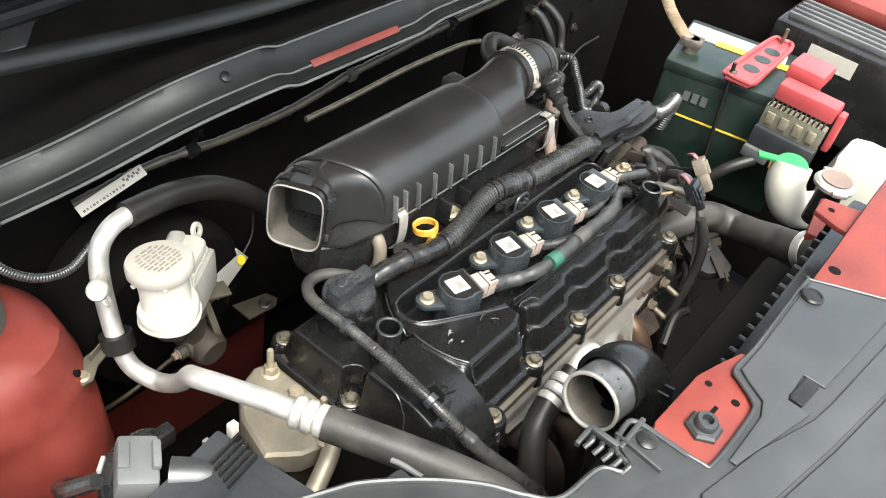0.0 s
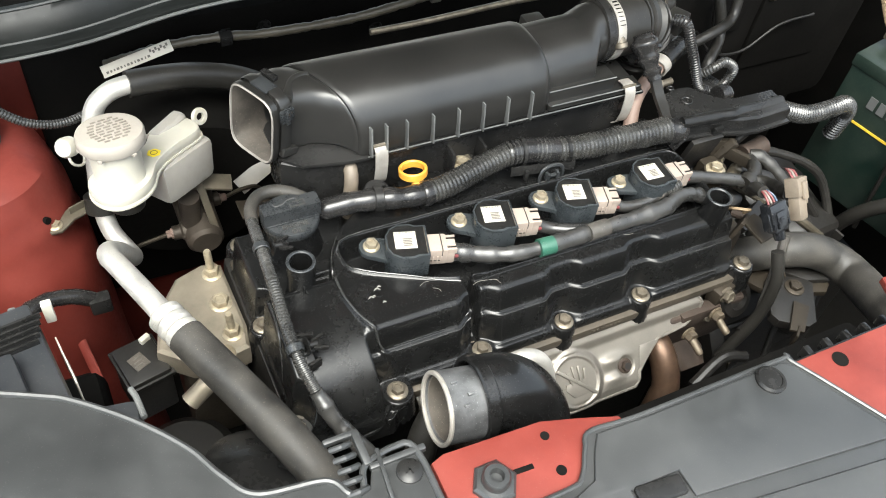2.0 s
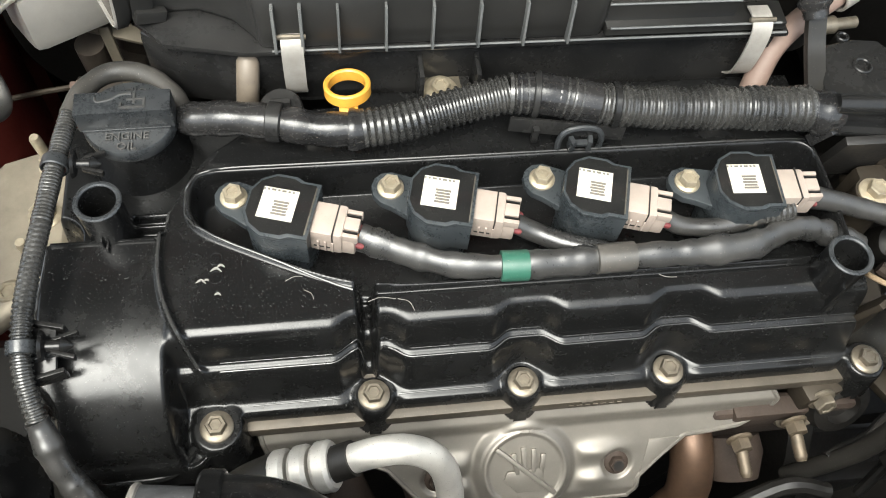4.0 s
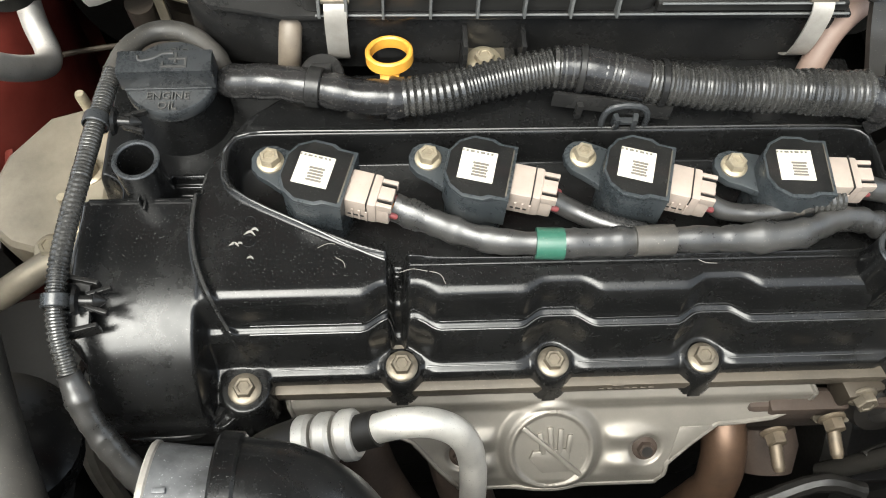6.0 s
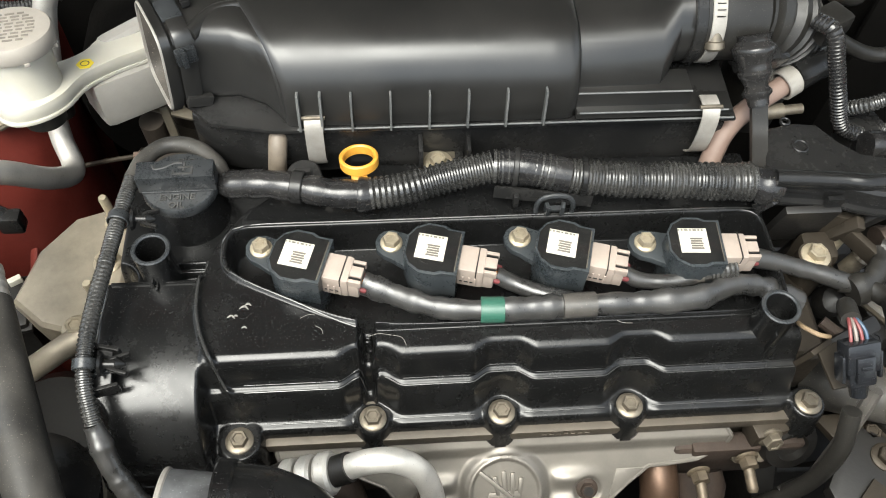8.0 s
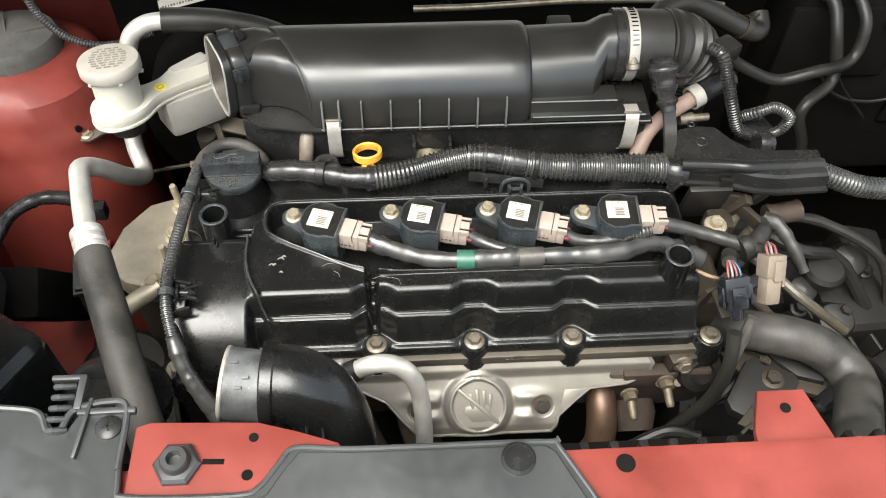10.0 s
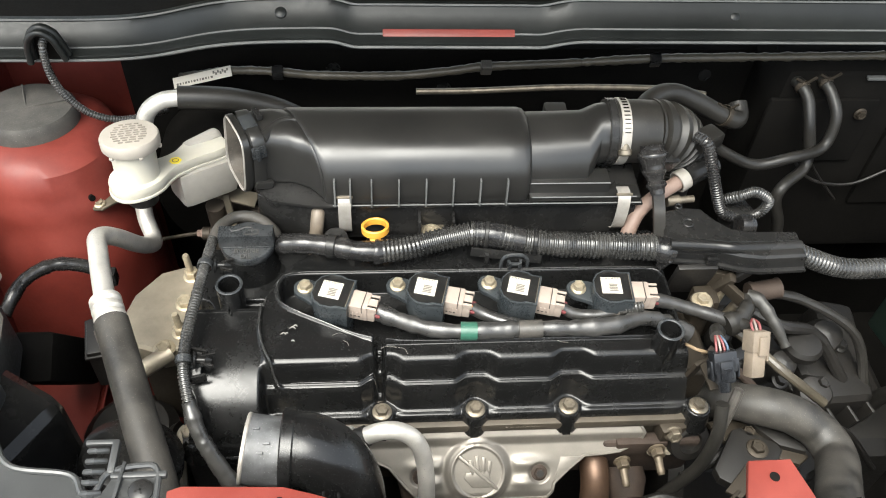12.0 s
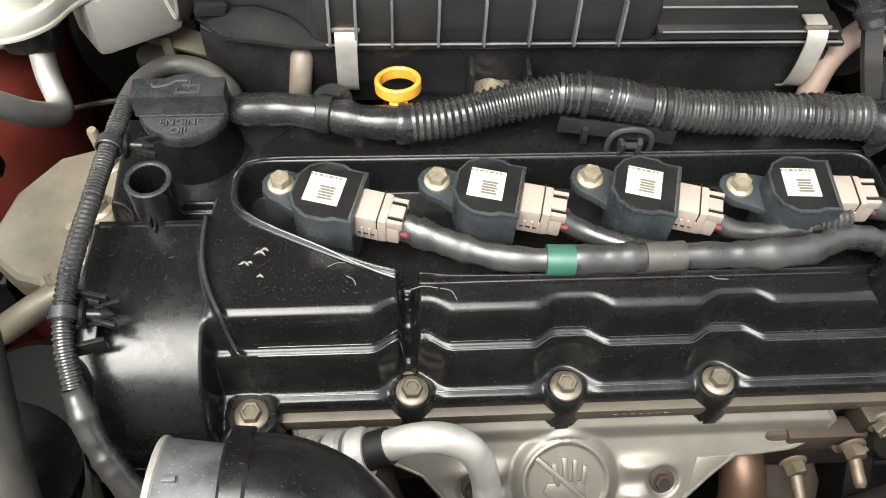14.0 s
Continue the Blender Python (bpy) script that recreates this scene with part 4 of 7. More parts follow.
palm = prism([(-0.0075, -0.015), (0.011, -0.016), (0.012, -0.005), (0.0115, 0.001), (-0.006, 0.001), (-0.0125, 0.0015), (-0.0155, -0.004)], 0.0045, 0.0068, 0.0012)
for k, (fx, top) in enumerate(((-0.0055, 0.012), (0.0, 0.0155), (0.0055, 0.0135), (0.0105, 0.009))):
    palm = palm + block((fx + 0.0008 * (k - 1), top / 2, 0.0058), (0.0038, top + 0.004, 0.0024), 0.0011, (0, 0, -6 * (k - 1)))
part("emblem_symbol", palm.move(slope @ pose(*DISC, 0, 0, 0, 4) @ Matrix.Diagonal((0.92, 0.92, 1, 1))), SHIELD, shield, "raised plain symbol")
for sx in (0.1, 0.2145):
    nut = part("bolt", hex_head((sx, -0.0395, -0.0018), 0.0095, 0.006, 0.0078, dish=False).move(slope), RUST, shield, "rusty nut")
    part("thread_hole", lathe([(0.0034, 0.0043), (0.0034, 0.0047)], (sx, -0.0395, 0), seg=14).move(slope), GREASE_SHADE, nut)

part("gusset", prism([(0.229, -0.0485), (0.2355, -0.025), (0.257, -0.025)], 0.0, 0.0009, 0.0004).move(slope), SHIELD, shield)
exhaust = thing("exhaust_manifold", (0.25, -0.16, -0.2), "rusty brown exhaust manifold pipes below the heat shield", "exhaust")
for x, dx in ((0.1, 0.02), (0.04, 0.03)):
    part("pipe", sweep([(x, -0.1, -0.135), (x + dx * 0.3, -0.135, -0.15), (x + dx, -0.16, -0.2), (x + dx * 2, -0.165, -0.32)], 0.0175, 16, 0.006), RUST, exhaust)
part("pipe", sweep([(0.283, -0.1, -0.14), (0.284, -0.13, -0.148), (0.2825, -0.152, -0.172), (0.275, -0.16, -0.2), (0.265, -0.165, -0.32)], 0.0148, 20, 0.006, lumps=0.03), HEATPIPE, exhaust, "heat-tinted copper-brown pipe")
part("flange", block((0.2, -0.112, -0.137), (0.34, 0.014, 0.05), 0.004) + block((0.324, -0.118, -0.112), (0.05, 0.012, 0.022), 0.003), RUST, exhaust)
part("port_flange", block((0.335, -0.112, -0.14), (0.1, 0.014, 0.075), 0.006, (6, 0, 0), 3) + lathe([(0.02, 0), (0.022, 0.012), (0.017, 0.03)], (0.318, -0.118, -0.16), (0.0, -0.9, -0.4), 20), RUST, exhaust)
for x, y, z in ((0.305, -0.132, -0.118), (0.337, -0.128, -0.104)):
    n_ = part("nut", hex_head((x, y, z), 0.0115, 0.009, 0.0085, (0.05, -0.85, 0.1), False), OLDNUT, exhaust)
    part("stud", lathe([(0.0042, 0)] + [(0.0042 - 0.0003 * (k % 2), 0.0085 + 0.0011 * k) for k in range(14)] + [(0.003, 0.025)], (x, y, z), (0.05, -0.85, -0.25), 12), OLDNUT, n_)


# ---- air filter box ----
def strap(points, wide, thick):
    """A flat band, wide along x, bent through the points."""
    line, _ = smooth_line(points, 0.002)
    rings = []
    for i, p in enumerate(line):
        ahead = (line[min(i + 1, len(line) - 1)] - line[max(i - 1, 0)]).normalized()
        up = ahead.cross(Vector((1, 0, 0))).normalized() * (thick / 2)
        side = Vector((wide / 2, 0, 0))
        rings.append([p - side - up, p + side - up, p + side + up, p - side + up])
    return loft(rings)



airbox = thing("air_filter_box", (0.12, 0.14, 0.0), "long black plastic air filter box with steel clips", "air filter box")
UNIT = oval(56, 2.6)


def section(x, yc, zc, hw, hh, power=2.6, lean=0.0):
    low = 1.0 if power == 2.0 else 0.06
    return [Vector((x + lean * b, yc + hw * a, zc + hh * b * (1 if b > 0 else low))) for a, b in (UNIT if power == 2.6 else oval(56, power))]


mouth_c, mouth_n = Vector((-0.066, 0.1175, 0.061)), Vector((-0.9, -0.43, 0.08)).normalized()
mouth_side = Vector((0, 0, 1)).cross(mouth_n).normalized()
mouth_up = mouth_n.cross(mouth_side)


def mouth_ring(scale, back, power=4.5):
    return [mouth_c - mouth_n * back - mouth_side * (0.0265 * scale * a) + mouth_up * (0.0335 * scale * b) for a, b in oval(56, power)]


def mixed(a, b, t):
    return [p.lerp(q, t) for p, q in zip(a, b)]


def turned(ring, to):
    """The ring, started at the point that lies nearest to the first of the other."""
    best = min(range(len(ring)), key=lambda k: sum((ring[(k + j) % len(ring)] - to[j]).length for j in range(0, len(ring), 7)))
    ring = ring[best:] + ring[:best]
    return ring


def lid_end(k, ahead=0.0):
    """The slanted end of the lid, shrunk by k about its middle."""
    ring = section(0.0, 0.128, 0.033, 0.052, 0.058)
    ring = [Vector((0.0, 0.128 + (p.y - 0.128) * k, 0.05 + (p.z - 0.05) * k)) for p in ring]
    return [Vector((0.02 - 0.48 * (p.y - 0.08) + ahead, p.y, p.z)) for p in ring]


LID = lid_end(1.0, 0.006)
start = turned(mouth_ring(1, 0), LID)
back = turned(list(reversed(mouth_ring(1, 0))), LID)
if sum((a - b).length for a, b in zip(back, LID)) < sum((a - b).length for a, b in zip(start, LID)):
    start = back
shift = lambda ring, d: [p - mouth_n * d for p in ring]
grow = lambda ring, k: [mouth_c + (p - mouth_c) * k for p in ring]
NECK = lid_end(0.9)
rings = [grow(start, 0.98), grow(start, 1.0), grow(start, 1.05), shift(grow(start, 1.05), 0.006), shift(grow(start, 0.99), 0.008), shift(grow(start, 0.99), 0.02), shift(grow(start, 1.0), 0.026), mixed(shift(start, 0.04), NECK, 0.2), mixed(shift(start, 0.05), NECK, 0.6), mixed(shift(start, 0.05), NECK, 0.9), NECK, lid_end(0.905, 0.001), lid_end(0.965, 0.0005), lid_end(0.99, 0.002), LID]
rings += [section(x, 0.128, 0.033, 0.052, 0.058) for x in (0.06, 0.1, 0.15, 0.2, 0.214)]
rings += [section(0.219, 0.128, 0.033, 0.051, 0.0565), section(0.222, 0.128, 0.033, 0.048, 0.053), section(0.2225, 0.128, 0.033, 0.04, 0.045)]
inner = [shift(grow(start, 0.965), 0.002), shift(grow(start, 0.91), 0.03), shift(grow(start, 0.8), 0.05)]
part("lid", loft(list(reversed(inner)) + rings), AIRBOX, airbox, angle=44)
part("outlet", loft([section(0.2, 0.13, 0.033, 0.045, 0.052), section(0.28, 0.131, 0.033, 0.044, 0.055), section(0.293, 0.137, 0.067, 0.031, 0.031, 2.0), section(0.312, 0.138, 0.07, 0.0305, 0.0305, 2.0)]), AIRBOX, airbox)
part("outlet_step", block((0.262, 0.092, 0.041), (0.082, 0.022, 0.022), 0.002) + block((0.278, 0.0835, 0.036), (0.112, 0.018, 0.006), 0.001), AIRBOX, airbox)
part("tray", prism([(-0.048, 0.098), (-0.03, 0.086), (0.012, 0.0775), (0.03, 0.079), (0.334, 0.079), (0.336, 0.176), (-0.02, 0.176), (-0.048, 0.13)], -0.024, 0.0275, 0.008, 3), BLACK, airbox)
# lighter beads put the edges' bright highlight lines into colour
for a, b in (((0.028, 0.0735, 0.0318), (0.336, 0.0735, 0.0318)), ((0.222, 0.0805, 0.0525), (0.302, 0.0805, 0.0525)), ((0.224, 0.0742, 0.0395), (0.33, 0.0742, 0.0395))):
    part("edge_bead", sweep([a, tuple((Vector(a) + Vector(b)) / 2), b], 0.0008, 6, 0.01), SMOKE, airbox, "pale bead painted as an edge highlight")
part("tray_flange", prism([(-0.05, 0.1), (-0.032, 0.082), (0.012, 0.0735), (0.338, 0.0735), (0.34, 0.182), (-0.024, 0.182), (-0.05, 0.14)], 0.0275, 0.0315, 0.0012), BLACK, airbox)
part("mouth_collar", loft([shift(grow(start, k), d) for k, d in ((1.06, 0.009), (1.08, 0.011), (1.08, 0.019), (1.06, 0.021), (1.02, 0.021), (1.02, 0.009))] , (False, False)), AIRBOX, airbox)
part("mouth_rim", loft([shift(grow(start, k), d) for k, d in ((0.975, 0.002), (0.975, -0.001), (1.0, -0.0014), (1.02, -0.0004), (1.02, 0.002))], (False, False)), SPRING, airbox, "pale worn rim")
part("mouth_liner", loft([shift(grow(start, k), d) for k, d in ((0.975, 0.0006), (0.94, 0.003), (0.9, 0.02), (0.86, 0.045))], (False, False)), CREAM, airbox, "dusty inside of the mouth")
part("mouth_tab", block(mouth_c + mouth_up * 0.0355 - mouth_n * 0.014, (0.014, 0.02, 0.0024), 0.001, (0, 0, 26)), CAPBLACK, airbox)
part("mouth_tab", block(mouth_c + mouth_up * 0.037 - mouth_n * 0.026 - mouth_side * 0.006, (0.006, 0.016, 0.005), 0.001, (0, 0, 26)), BLACK, airbox)
part("mouth_ridge", sweep([mouth_c + mouth_up * 0.029 + mouth_side * 0.021 - mouth_n * 0.02, Vector((-0.022, 0.133, 0.087)), Vector((0.004, 0.142, 0.0845))], lambda t: 0.0056 - 0.0026 * t, 12, 0.004), AIRBOX, airbox)
part("mouth_tab", block(mouth_c + mouth_side * 0.0285 - mouth_up * 0.022 - mouth_n * 0.018, (0.018, 0.006, 0.008), 0.001, (0, 20, 26)), AIRBOX, airbox)
part("mouth_bracket", block(mouth_c + mouth_side * 0.029 - mouth_n * 0.014 + mouth_up * 0.02, (0.014, 0.005, 0.012), 0.0012, (0, 0, 26)) + block(mouth_c + mouth_side * 0.031 - mouth_n * 0.012 + mouth_up * 0.02, (0.004, 0.006, 0.014), 0.0008, (0, 0, 26)), CAPBLACK, airbox)
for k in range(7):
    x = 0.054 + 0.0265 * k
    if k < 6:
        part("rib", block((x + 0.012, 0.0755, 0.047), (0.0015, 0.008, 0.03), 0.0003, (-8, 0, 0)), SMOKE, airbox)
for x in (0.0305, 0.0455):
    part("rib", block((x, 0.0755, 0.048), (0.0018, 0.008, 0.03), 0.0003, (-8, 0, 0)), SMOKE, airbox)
for x in (0.0395, 0.317):
    c = part("spring_clip", strap([(x, 0.086, 0.0415), (x, 0.0775, 0.0425), (x, 0.0712, 0.039), (x, 0.0685, 0.03), (x, 0.068, 0.014), (x, 0.0705, 0.0), (x, 0.0775, -0.008)], 0.0125, 0.0012), SPRING, airbox, "worn steel spring clip")
    part("hinge_pin", sweep([(x - 0.008, 0.0745, 0.042), (x + 0.008, 0.0745, 0.042)], 0.0016, 8), STEEL, c)
for x, w in ((0.13, 0.03),):
    foot = part("mounting_foot", block((x, 0.07, -0.006), (0.03, 0.022, 0.006), 0.0015) + block((x - 0.017, 0.07, 0.004), (0.003, 0.018, 0.03), 0.0008) + block((x + 0.017, 0.07, 0.004), (0.003, 0.018, 0.03), 0.0008), BLACK, airbox)
    part("boss_plate", block((0.1255, 0.069, -0.0027), (0.026, 0.019, 0.0012), 0.0005), TAN, foot, "tan plated washer plate")
    part("bolt", hex_head((0.1255, 0.068, -0.002), 0.0105, 0.006, 0.0105), ZINC, foot, "yellowish zinc bolt")
for x in (0.11, 0.16, 0.21):
    part("rear_hook", block((x, 0.184, 0.034), (0.02, 0.014, 0.012), 0.0015), AIRBOX, airbox)
part("rear_latch", block((0.262, 0.186, 0.052), (0.024, 0.02, 0.02), 0.003), AIRBOX, airbox)

intake = thing("intake_hose", (0.35, 0.14, 0.06), "black ribbed rubber intake hose clamped to the air filter box", "intake hose")
HOSE_LINE = [(0.302, 0.138, 0.07), (0.33, 0.138, 0.07), (0.352, 0.139, 0.068)]
part("cuff", sweep(HOSE_LINE, 0.0325, 28, 0.004), RUBBER, intake)
part("bellows", sweep([(0.348, 0.139, 0.069), (0.366, 0.142, 0.064), (0.382, 0.15, 0.05), (0.392, 0.158, 0.028), (0.395, 0.163, 0.005)], 0.0335, 28, 0.002, 0.0055, 0.0095), RUBBER, intake)
part("end", sweep([(0.392, 0.158, 0.028), (0.396, 0.164, -0.005), (0.396, 0.166, -0.06)], 0.029, 24), RUBBER, intake)
clamp = part("hose_clamp", pipe_ring(0.0323, 0.034, -0.005, 0.005, (0.318, 0.138, 0.07), (1, -0.01, 0), 48), SPRING, intake, "bright steel worm-drive hose clamp")
for k in range(11):
    a = radians(58 + 7.5 * k)
    part("clamp_slot", block((0.318, 0.138 - 0.0342 * math.cos(a - 0.35), 0.07 + 0.0342 * math.sin(a - 0.35)), (0.0056, 0.0018, 0.0006), 0, (-90 + math.degrees(a - 0.35), 0, 0)), DARK, clamp)
part("worm_screw", lathe([(0.0055, -0.008), (0.0055, 0.003), (0.0068, 0.0035), (0.0068, 0.008), (0.005, 0.0095)], (0.3175, 0.1085, 0.0755), (0.05, -0.6, -0.8), 16), STEEL, clamp)
part("band", pipe_ring(0.0315, 0.034, -0.004, 0.004, (0.306, 0.138, 0.07), (1, 0, 0), 48), BLACK, intake)

sensor = thing("air_flow_sensor", (0.35, 0.11, 0.035), "black taped air flow sensor plug below the intake hose", "sensor")
part("housing", block((0.36, 0.118, 0.05), (0.034, 0.022, 0.024), 0.003, (20, 10, 12)), BLACK, sensor)
part("taped_lead", sweep([(0.344, 0.108, 0.078), (0.346, 0.098, 0.065), (0.349, 0.088, 0.052), (0.352, 0.076, 0.04)], lambda t: 0.0145 - 0.007 * t, 14, 0.002, lumps=0.3), TAPE, sensor)
part("lead", strap([(0.352, 0.078, 0.042), (0.354, 0.066, 0.027), (0.351, 0.045, 0.019), (0.348, 0.03, 0.016)], 0.0115, 0.005), RUBBER, sensor)

vent = thing("pink_breather_hose", (0.36, 0.1, 0.0), "faded pink rubber breather hose with a spring clamp", "hose")
part("hose", sweep([(0.326, 0.06, -0.02), (0.331, 0.07, -0.004), (0.34, 0.082, 0.008), (0.358, 0.096, 0.015), (0.384, 0.11, 0.022), (0.4, 0.118, 0.026)], 0.0078, 14), PINK, vent)
part("clamp", pipe_ring(0.0095, 0.0118, -0.006, 0.006, (0.39, 0.1135, 0.0235), (0.85, 0.42, 0.2)), SPRING, vent)
part("valve", sweep([(0.396, 0.117, 0.025), (0.412, 0.1245, 0.028), (0.428, 0.132, 0.028)], 0.0118, 16), BLACK, vent)
part("solenoid", lathe([(0.006, 0), (0.006, 0.014), (0.004, 0.015), (0.004, 0.03)], (0.375, 0.1, 0.006), (1, 0.1, 0.0), 14), STEEL, vent)

hang = thing("hanging_tag", (-0.02, 0.27, -0.14), "pale plastic tag with a yellow dot hanging below the air intake", "tag")
part("strip", block((-0.025, 0.262, -0.142), (0.062, 0.0012, 0.02), 0.0006, (-40, -28, 10)), TANK, hang)
part("dot", lathe([(0.006, 0), (0.006, 0.0006)], (-0.005, 0.2605, -0.1305), (0.1, -0.76, 0.6), 18), DOTYELLOW, hang, "yellow dot")
part("cord", sweep([(0.002, 0.264, -0.126), (0.02, 0.27, -0.11), (0.03, 0.28, -0.08)], 0.0015, 8), GREASE_SHADE, hang)

# ---- dipstick and small rear fittings ----
dip = thing("oil_dipstick", (0.067, 0.055, -0.01), "orange-yellow plastic dipstick ring", "dipstick")
part("ring", pipe_ring(0.0108, 0.0138, -0.004, 0.004, (0.069, 0.061, 0.0125), (-0.05, 0.2, 1), 36, 0.0009), YELLOW, dip)
part("stem", block((0.069, 0.05, 0.001), (0.009, 0.006, 0.02), 0.0015, (14, 0, 0), taper=1.25) + block((0.069, 0.0495, -0.005), (0.014, 0.008, 0.004), 0.001), YELLOW, dip)
spigot = thing("cylinder_hose_stub", (0.0, 0.08, -0.02), "brownish hose stub with a wire clamp behind the oil cap", "hose")
part("stub", sweep([(0.007, 0.066, -0.036), (0.008, 0.069, -0.02), (0.011, 0.071, 0.005), (0.0125, 0.078, 0.017), (0.013, 0.092, 0.021)], 0.0068, 14), DIRTYPLUG, spigot)
part("wire_clamp", pipe_ring(0.0069, 0.0082, -0.0022, 0.0022, (0.0085, 0.0693, -0.014), (0.1, 0.1, 0.9)), STEEL, spigot)
part("wire_ear", block((0.0035, 0.0615, -0.013), (0.0016, 0.007, 0.004), 0.0005, (0, 0, 24)) + block((0.0125, 0.0615, -0.013), (0.0016, 0.007, 0.004), 0.0005, (0, 0, -20)), STEEL, spigot)

# ---- main loom behind the coils ----
main = thing("main_wiring_harness", (0.15, 0.045, 0.0), "black corrugated main wiring harness behind the ignition coils", "wiring")
LINE = [(-0.02, 0.0515, 0.002), (0.005, 0.0475, 0.006), (0.03, 0.042, 0.007), (0.05, 0.0375, 0.006), (0.072, 0.0355, 0.006), (0.1, 0.038, 0.008), (0.13, 0.0435, 0.0125), (0.162, 0.0475, 0.0175), (0.185, 0.0455, 0.0175), (0.215, 0.04, 0.014), (0.25, 0.0365, 0.012), (0.29, 0.034, 0.012), (0.325, 0.031, 0.0125), (0.345, 0.03, 0.013)]
part("smooth_sleeve", sweep([(-0.027, 0.0545, -0.002), *LINE[:5]], lambda t: (0.0102 + 0.0004 * math.sin(t * 30)) * min(1, 0.75 + t * 3), 18, 0.003, lumps=0.03), TAPE, main, "black taped sleeve")
part("corrugated_tube", sweep(LINE[4:8], 0.0116, 20, 0.002, 0.0015, 0.0041), LOOM, main)
part("tape_wrap", sweep([(0.166, 0.0475, 0.0178), (0.185, 0.0455, 0.0175), (0.215, 0.04, 0.0142)], 0.0123, 18, 0.003, lumps=0.05), TAPE, main)
part("corrugated_tube", sweep(LINE[7:], lambda t: 0.012 + 0.002 * t + 0.0005 * math.sin(t * 40), 20, 0.002, 0.0016, 0.0045, lumps=0.03), LOOM, main)
part("tape_end", sweep([(0.068, 0.0358, 0.006), (0.072, 0.0355, 0.006), (0.076, 0.0357, 0.0062)], 0.0124, 18, 0.002, lumps=0.12), TAPE, main)
part("cable_tie", pipe_ring(0.0103, 0.0117, -0.0042, 0.0042, (0.0265, 0.0428, 0.0072), (1, -0.2, 0)), BLACK, main)
part("tie_base", lathe([(0.013, 0), (0.012, 0.002), (0.006, 0.003)], (0.03, 0.054, 0.004), (0, -0.3, 0.9)) + block((0.03, 0.052, 0.012), (0.012, 0.004, 0.006), 0.001), BLACK, main)
part("cable_tie", pipe_ring(0.0125, 0.014, -0.002, 0.002, (0.225, 0.0388, 0.0135), (1, -0.12, 0)), BLACK, main)
part("cable_tie", pipe_ring(0.0125, 0.014, -0.002, 0.002, (0.178, 0.0463, 0.0177), (1, -0.15, 0)), BLACK, main)
part("clip_plate", block((0.197, 0.031, 0.003), (0.07, 0.0025, 0.01), 0.0006, (-12, 3, -7)), BLACK, main)
for x in (0.178, 0.222):
    part("clip_foot", block((x, 0.03, 0.0), (0.004, 0.004, 0.012), 0.001), BLACK, main)
part("taped_knot", sweep([(0.34, 0.03, 0.013), (0.35, 0.028, 0.012), (0.36, 0.028, 0.008)], 0.014, 14, 0.002, lumps=0.3), TAPE, main)
part("torn_tape", block((0.354, 0.018, 0.002), (0.006, 0.008, 0.018), 0.001, (20, 10, 30)), TAPE, main)

# narrow loom round the timing end
front = thing("front_wiring_harness", (-0.1, 0.0, -0.02), "thin corrugated wiring harness clipped round the end of the valve cover", "wiring")
FL = [(-0.024, 0.054, -0.004), (-0.034, 0.075, -0.002), (-0.052, 0.089, 0.0), (-0.071, 0.089, 0.001), (-0.0835, 0.075, 0.003), (-0.0885, 0.055, 0.006), (-0.0905, 0.03, 0.009), (-0.092, 0.008, 0.011), (-0.094, -0.02, 0.012), (-0.0965, -0.048, 0.012), (-0.098, -0.075, 0.0095), (-0.097, -0.098, 0.003), (-0.0925, -0.118, -0.009), (-0.084, -0.138, -0.026), (-0.07, -0.156, -0.046), (-0.052, -0.174, -0.072), (-0.035, -0.192, -0.1)]
part("taped_lead", sweep(FL[:6], 0.006, 14, 0.003, lumps=0.08), HOSE, front, "brown dusty tape")
part("taped_lead", sweep(FL[5:9], 0.0054, 14, 0.002, 0.0003, 0.0022, lumps=0.04), LOOM, front)
part("corrugated_tube", sweep(FL[8:13], 0.0053, 16, 0.002, 0.0008, 0.003), LOOM, front)
part("taped_lead", sweep(FL[12:], lambda t: 0.0062 + 0.003 * t, 14, 0.002, lumps=0.18), VINYL, front)
for c, way in (((-0.0912, 0.019, 0.01), (0.08, 1, -0.08)), ((-0.0976, -0.086, 0.007), (-0.02, 1, 0.25))):
    tie = part("cable_clip", pipe_ring(0.0062, 0.0074, -0.0035, 0.0035, c, way), CAPBLACK, front)
    q = Vector(c)
    part("dart", lathe([(0.0082, 0), (0.007, 0.0016), (0.003, 0.0026), (0.003, 0.009), (0.0048, 0.01), (0.001, 0.015)], q + Vector((0.0088, 0.0, 0.0)), (1, 0, -0.1), 16), BLACK, tie)
    part("claw", block(q + Vector((0.02, 0.005, -0.001)), (0.012, 0.0022, 0.004), 0.0006, (0, 0, 18)) + block(q + Vector((0.02, -0.005, -0.001)), (0.012, 0.0022, 0.004), 0.0006, (0, 0, -18)), BLACK, tie)
HOLD = pose(0.004, -0.008, 0.012)
part("holder", (block((-0.0945, -0.0775, -0.0145), (0.013, 0.025, 0.003), 0.0006, (16, 0, 0)) + block((-0.092, -0.0655, -0.01), (0.018, 0.0025, 0.008), 0.0006, (0, 0, -14)) + block((-0.092, -0.0895, -0.018), (0.018, 0.0025, 0.01), 0.0006, (0, 0, 14)) + block((-0.101, -0.0775, -0.014), (0.003, 0.018, 0.012), 0.0006, (16, 0, 0))).move(HOLD), BLACK, front)
part("holder_dart", (block((-0.0925, -0.0745, -0.0105), (0.013, 0.0018, 0.004), 0.0005, (0, 0, -16)) + block((-0.0925, -0.0805, -0.012), (0.013, 0.0018, 0.004), 0.0005, (0, 0, 16))).move(HOLD), CAPBLACK, front)


